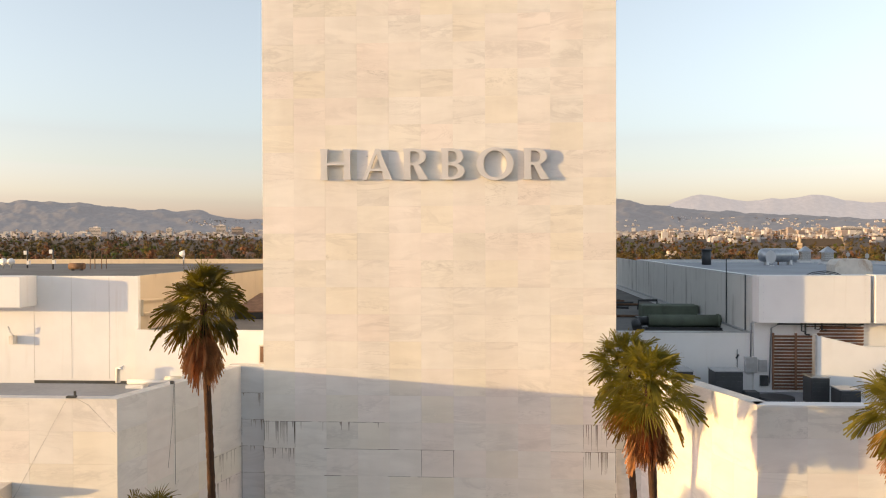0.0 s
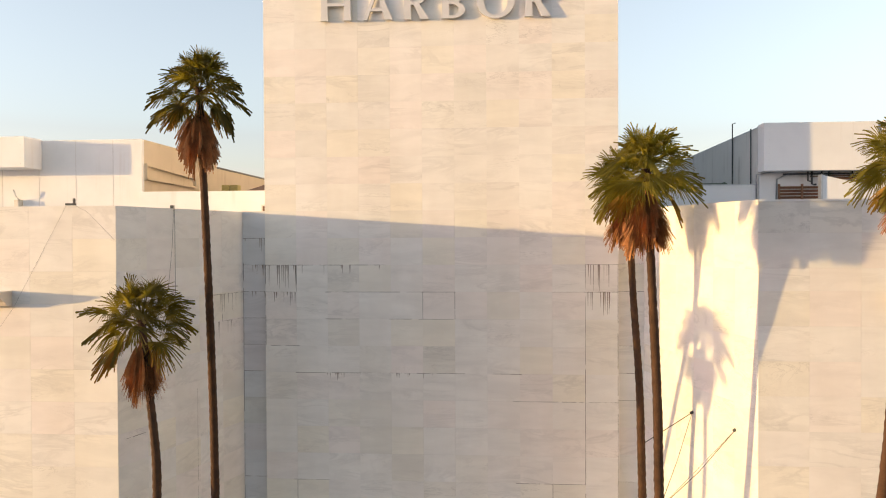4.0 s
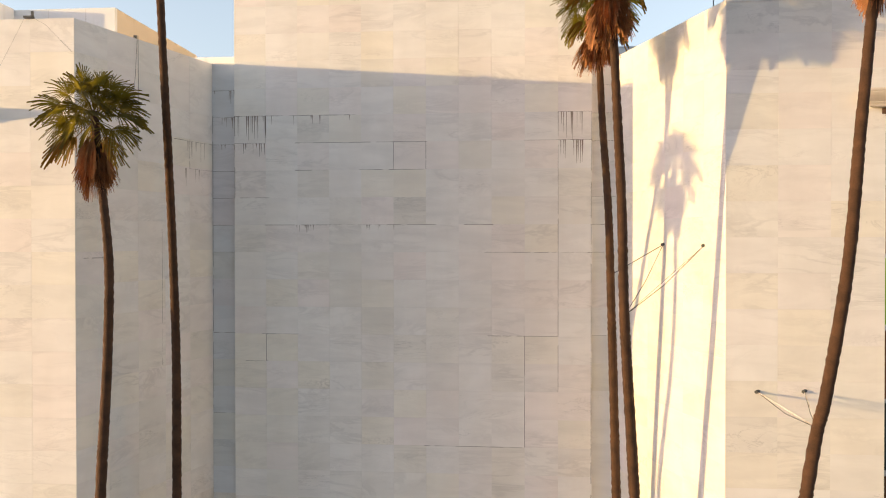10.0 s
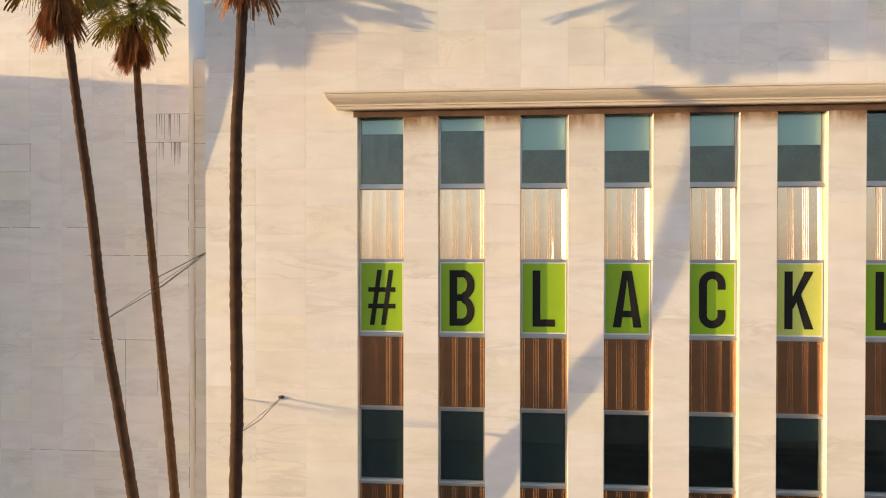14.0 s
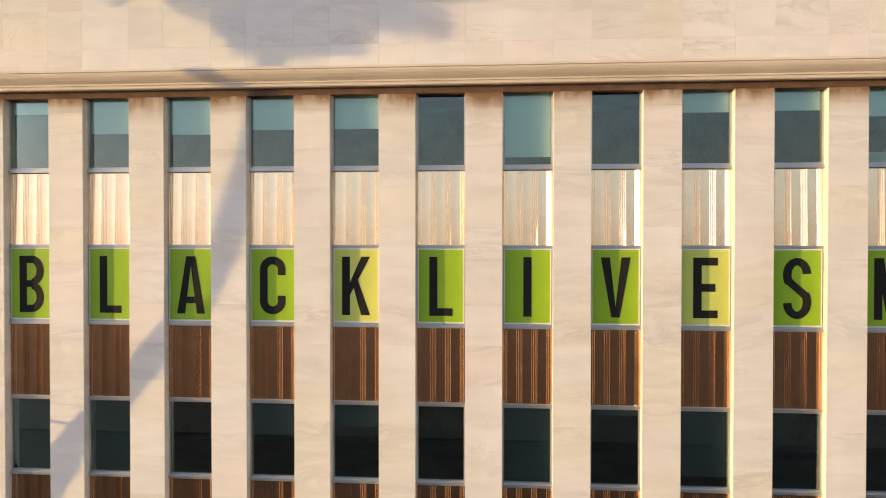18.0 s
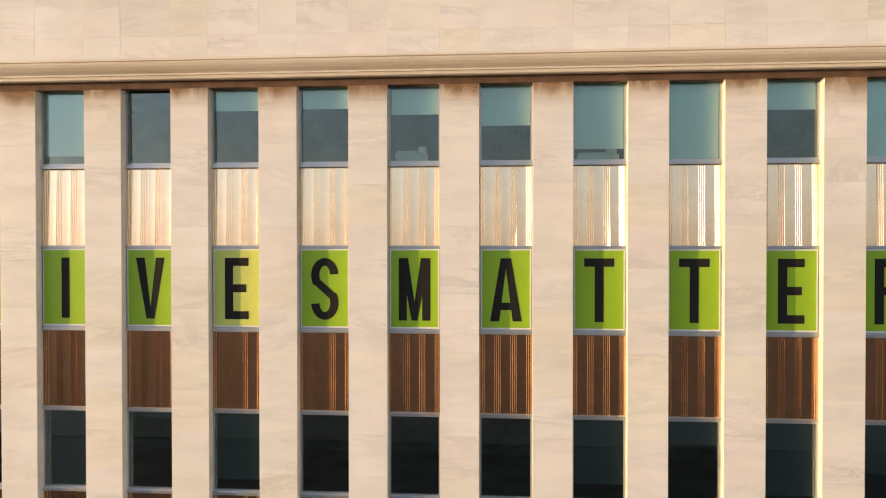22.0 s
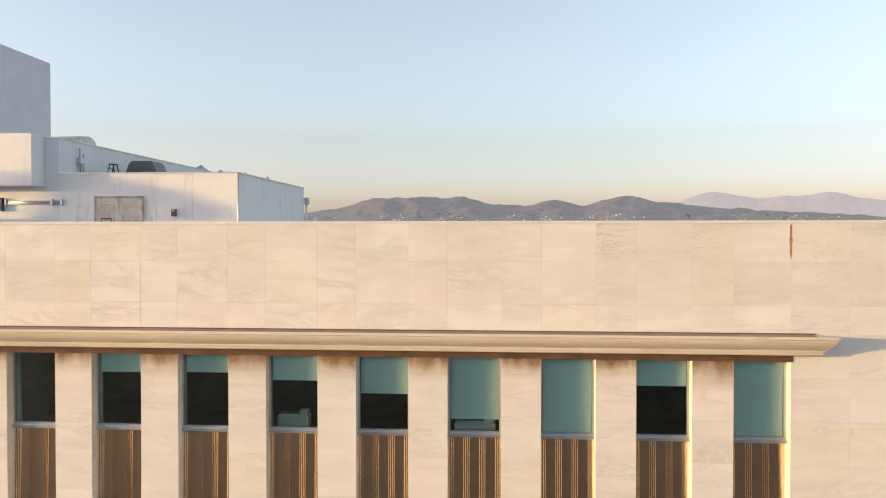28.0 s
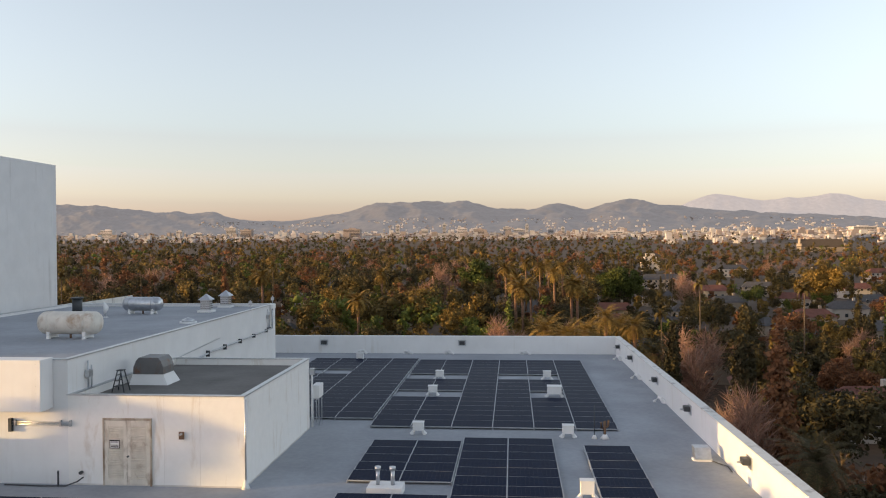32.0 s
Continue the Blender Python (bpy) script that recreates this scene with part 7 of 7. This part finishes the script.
def ridge(name, items, d0, d1, base, mat, label, rough):
    us, ds = np.linspace(-0.85, 0.85, 720), np.linspace(d0, d1, 50)
    v = []
    for dd in ds:
        for u in us:
            x, y = place(u, dd)
            v.append((x, y, hill_height(u, dd, items, d0, d1, base, rough)))
    nu = len(us)
    f = [(j * nu + i, j * nu + i + 1, (j + 1) * nu + i + 1, (j + 1) * nu + i) for j in range(49) for i in range(nu - 1)]
    ob = link(name, raw(name, v, f, True), mat)
    return tagged(ob, label, "hills", kind="structure")


# The farther ridge emits more, for thicker painted haze.
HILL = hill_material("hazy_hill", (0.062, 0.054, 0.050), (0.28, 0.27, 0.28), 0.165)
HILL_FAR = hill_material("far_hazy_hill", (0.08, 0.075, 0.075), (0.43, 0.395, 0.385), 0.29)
ridge("backdrop_hills", MAIN, 2900, 4300, 0.0225, HILL, "brown hills along the horizon with painted haze", 0.24)
ridge("backdrop_mountains", REAR, 4400, 4750, 0.030, HILL_FAR, "distant mountains behind the hills, paled by painted haze", 0.1)

crng = random.Random(21)
verts, faces = [], []
verts2, faces2 = [], []
for k in range(11000):
    slope = k % 4 == 0
    u, dd = crng.uniform(-0.72, 0.72), crng.uniform(2980, 3900) if slope else crng.uniform(1750, 3150)
    x, y = place(u, dd)
    if slope:
        z = hill_height(u, dd, MAIN, 2900, 4300, 0.0225, 0.24)
        w, h = crng.uniform(4, 9), crng.uniform(3, 6)
        if z > 128 or u < -0.40 or noise.noise(Vector((u * 26, dd * 0.005, 7.7))) < 0.02:
            continue
    else:
        z = ground_rise(dd)
        w, h = crng.uniform(6, 18), crng.uniform(5, 12) if crng.random() < 0.95 else crng.uniform(14, 24)
        if dd < 2150 and (noise.noise(Vector((u * 14, dd * 0.004, 2.2))) < 0.1 or u < 0.2):
            continue
    b, tv, tf = (len(verts), verts, faces) if crng.random() < 0.55 else (len(verts2), verts2, faces2)
    tv += cuboid((x - w / 2, y - w / 2, z - 8), (x + w / 2, y + w / 2, z + h))
    tf += [tuple(i + b for i in q) for q in CUBE_FACES]
CITY_WHITE = plain("city_white", (0.54, 0.50, 0.48), 0.8, 0, 0.3, 0.02)
CITY_TAN = plain("city_tan", (0.34, 0.28, 0.25), 0.8, 0, 0.3, 0.02)
tagged(link("city_blocks", raw("city_blocks", verts, faces), CITY_WHITE), "far sunlit white city blocks at the foot of the hills", "city", kind="stuff")
tagged(link("city_blocks", raw("city_blocks", verts2, faces2), CITY_TAN), "far tan city blocks at the foot of the hills", "city", kind="stuff")


def office(u, dd, w, h, mat, label):
    x, y = place(u, dd)
    t = thing("office_building", (x, y, ground_rise(dd) - 2), label, "building", "far office buildings")
    boxes("wall", [((-w / 2, 0, 0), (w / 2, w * 0.6, h))], mat, t)
    boxes("roof", [((-w * 0.2, w * 0.15, h), (w * 0.2, w * 0.45, h + h * 0.07 + 1))], mat, t)
    for z in np.arange(4, h - 3, max(4.5, h / 9)):
        boxes("window_band", [((-w / 2 + 1, -0.3, z), (w / 2 - 1, 0.2, z + max(1.8, h / 22)))], WINDOW_DARK, t)


TOWERS = [(-0.545, 2350, 48, 30, 0), (-0.525, 2500, 50, 45, 0), (-0.50, 2600, 20, 32, 0), (-0.425, 2500, 26, 40, 0), (-0.40, 2650, 40, 28, 0), (-0.355, 2700, 44, 50, 0), (-0.335, 2500, 46, 42, 1), (-0.24, 2600, 34, 30, 0), (-0.195, 2300, 62, 44, 1), (-0.135, 2700, 18, 56, 0), (-0.10, 2650, 30, 36, 0), (-0.075, 2800, 14, 58, 0), (-0.055, 2750, 20, 44, 0), (-0.035, 2700, 22, 38, 0), (0.005, 2600, 34, 44, 0), (0.03, 2800, 14, 52, 0), (0.06, 2650, 26, 34, 0), (0.075, 2700, 14, 40, 0), (-0.052, 2600, 40, 40, 0), (-0.03, 2560, 42, 36, 1), (0.02, 2600, 44, 36, 0), (0.14, 2600, 60, 24, 0), (0.25, 2700, 14, 34, 0), (0.36, 2500, 40, 26, 1), (0.44, 2700, 90, 34, 0), (0.48, 2300, 30, 36, 1)]
for u, dd, w, h, tan in TOWERS:
    office(u, dd, w * 0.8, h * 0.8, CITY_TAN if tan else CITY_WHITE, "far %s office block with dark window bands" % ("tan" if tan else "white"))

ch = thing("church", (*place(0.388, 1300), ground_rise(1300)), "large far church with a long brown roof", "church")
boxes("wall", [((-32, -9, -1), (32, 9, 8))], HOUSE_WALL, ch)
prism_bm = bmesh.new()
cv = [prism_bm.verts.new(p) for p in ((-34, -11, 7.6), (34, -11, 7.6), (34, 11, 7.6), (-34, 11, 7.6), (-32, 0, 20), (32, 0, 20))]
for q in ((0, 1, 5, 4), (2, 3, 4, 5), (1, 2, 5), (3, 0, 4), (3, 2, 1, 0)):
    prism_bm.faces.new([cv[i] for i in q])
part("roof", prism_bm, TRUNK, ch)
for ex in (-33, 33):
    boxes("gable", [((ex - 0.8, -10, 0), (ex + 0.8, -4, 13)), ((ex - 0.8, -4, 0), (ex + 0.8, 4, 22)), ((ex - 0.8, 4, 0), (ex + 0.8, 10, 13))], HOUSE_WALL, ch)
cb = thing("apartment_building", (*place(0.183, 740), 0), "cream stepped apartment building above the trees", "building")
for w0, z0, z1 in ((16, 0, 9), (11, 9, 13), (7, 13, 16)):
    boxes("wall", [((-w0 / 2, -5, z0), (w0 / 2, 5, z1))], HOUSE_WHITE, cb)
for zz in (2, 6, 10):
    for wx in (-4.5, -1, 2.5):
        boxes("window", [((wx, -5.1, zz), (wx + 1.6, -4.98, zz + 1.6))], WINDOW_DARK, cb)

# ---- street side, behind the flight ----
st = boxes("road_avenue", [((-300, -42, 0.02), (300, -14, 0.06))], ASPHALT)
tagged(st, "wide asphalt avenue before the store", "road", kind="structure")
# Unseen paving, darkened so that the metal panels mirror brown ground.
BROWN_PAVE = plain("brown_paving", (0.10, 0.078, 0.06), 0.9, 0, 0.15, 1.0)
pv = boxes("pavement", [((-300, -14, 0.0), (300, 6, 0.15)), ((-300, -52, 0.0), (300, -42, 0.15))], BROWN_PAVE)
tagged(pv, "dark brown pavement along the store", "pavement", kind="structure")
hedge_v, hedge_f, at = [], [], 0
hr = np.random.default_rng(5)
for k in range(420):
    dd = float(hr.uniform(130, 700))
    x, y = float(hr.uniform(-1.4, 1.4)) * dd + 10, -60 - dd
    v, f = with_leaves(*tree_parts(hr, "round", float(hr.uniform(5, 11)), 3))
    hedge_v.append(v + np.array([x, y, 0]))
    hedge_f.append(f + at)
    at += len(v)
for k in range(70):
    dd = float(hr.uniform(60, 260))
    v, f = with_leaves(*tree_parts(hr, ("tall", "round", "cypress")[k % 3], float(hr.uniform(14, 21)), 2))
    hedge_v.append(v + np.array([float(hr.uniform(-1.3, 1.3)) * dd + 10, -60 - dd, 0]))
    hedge_f.append(f + at)
    at += len(v)
tagged(link("woods", facet_mesh("woods", np.concatenate(hedge_v), np.concatenate(hedge_f)), LEAF_MATS[0]), "tree tops across the avenue", "trees", kind="stuff")
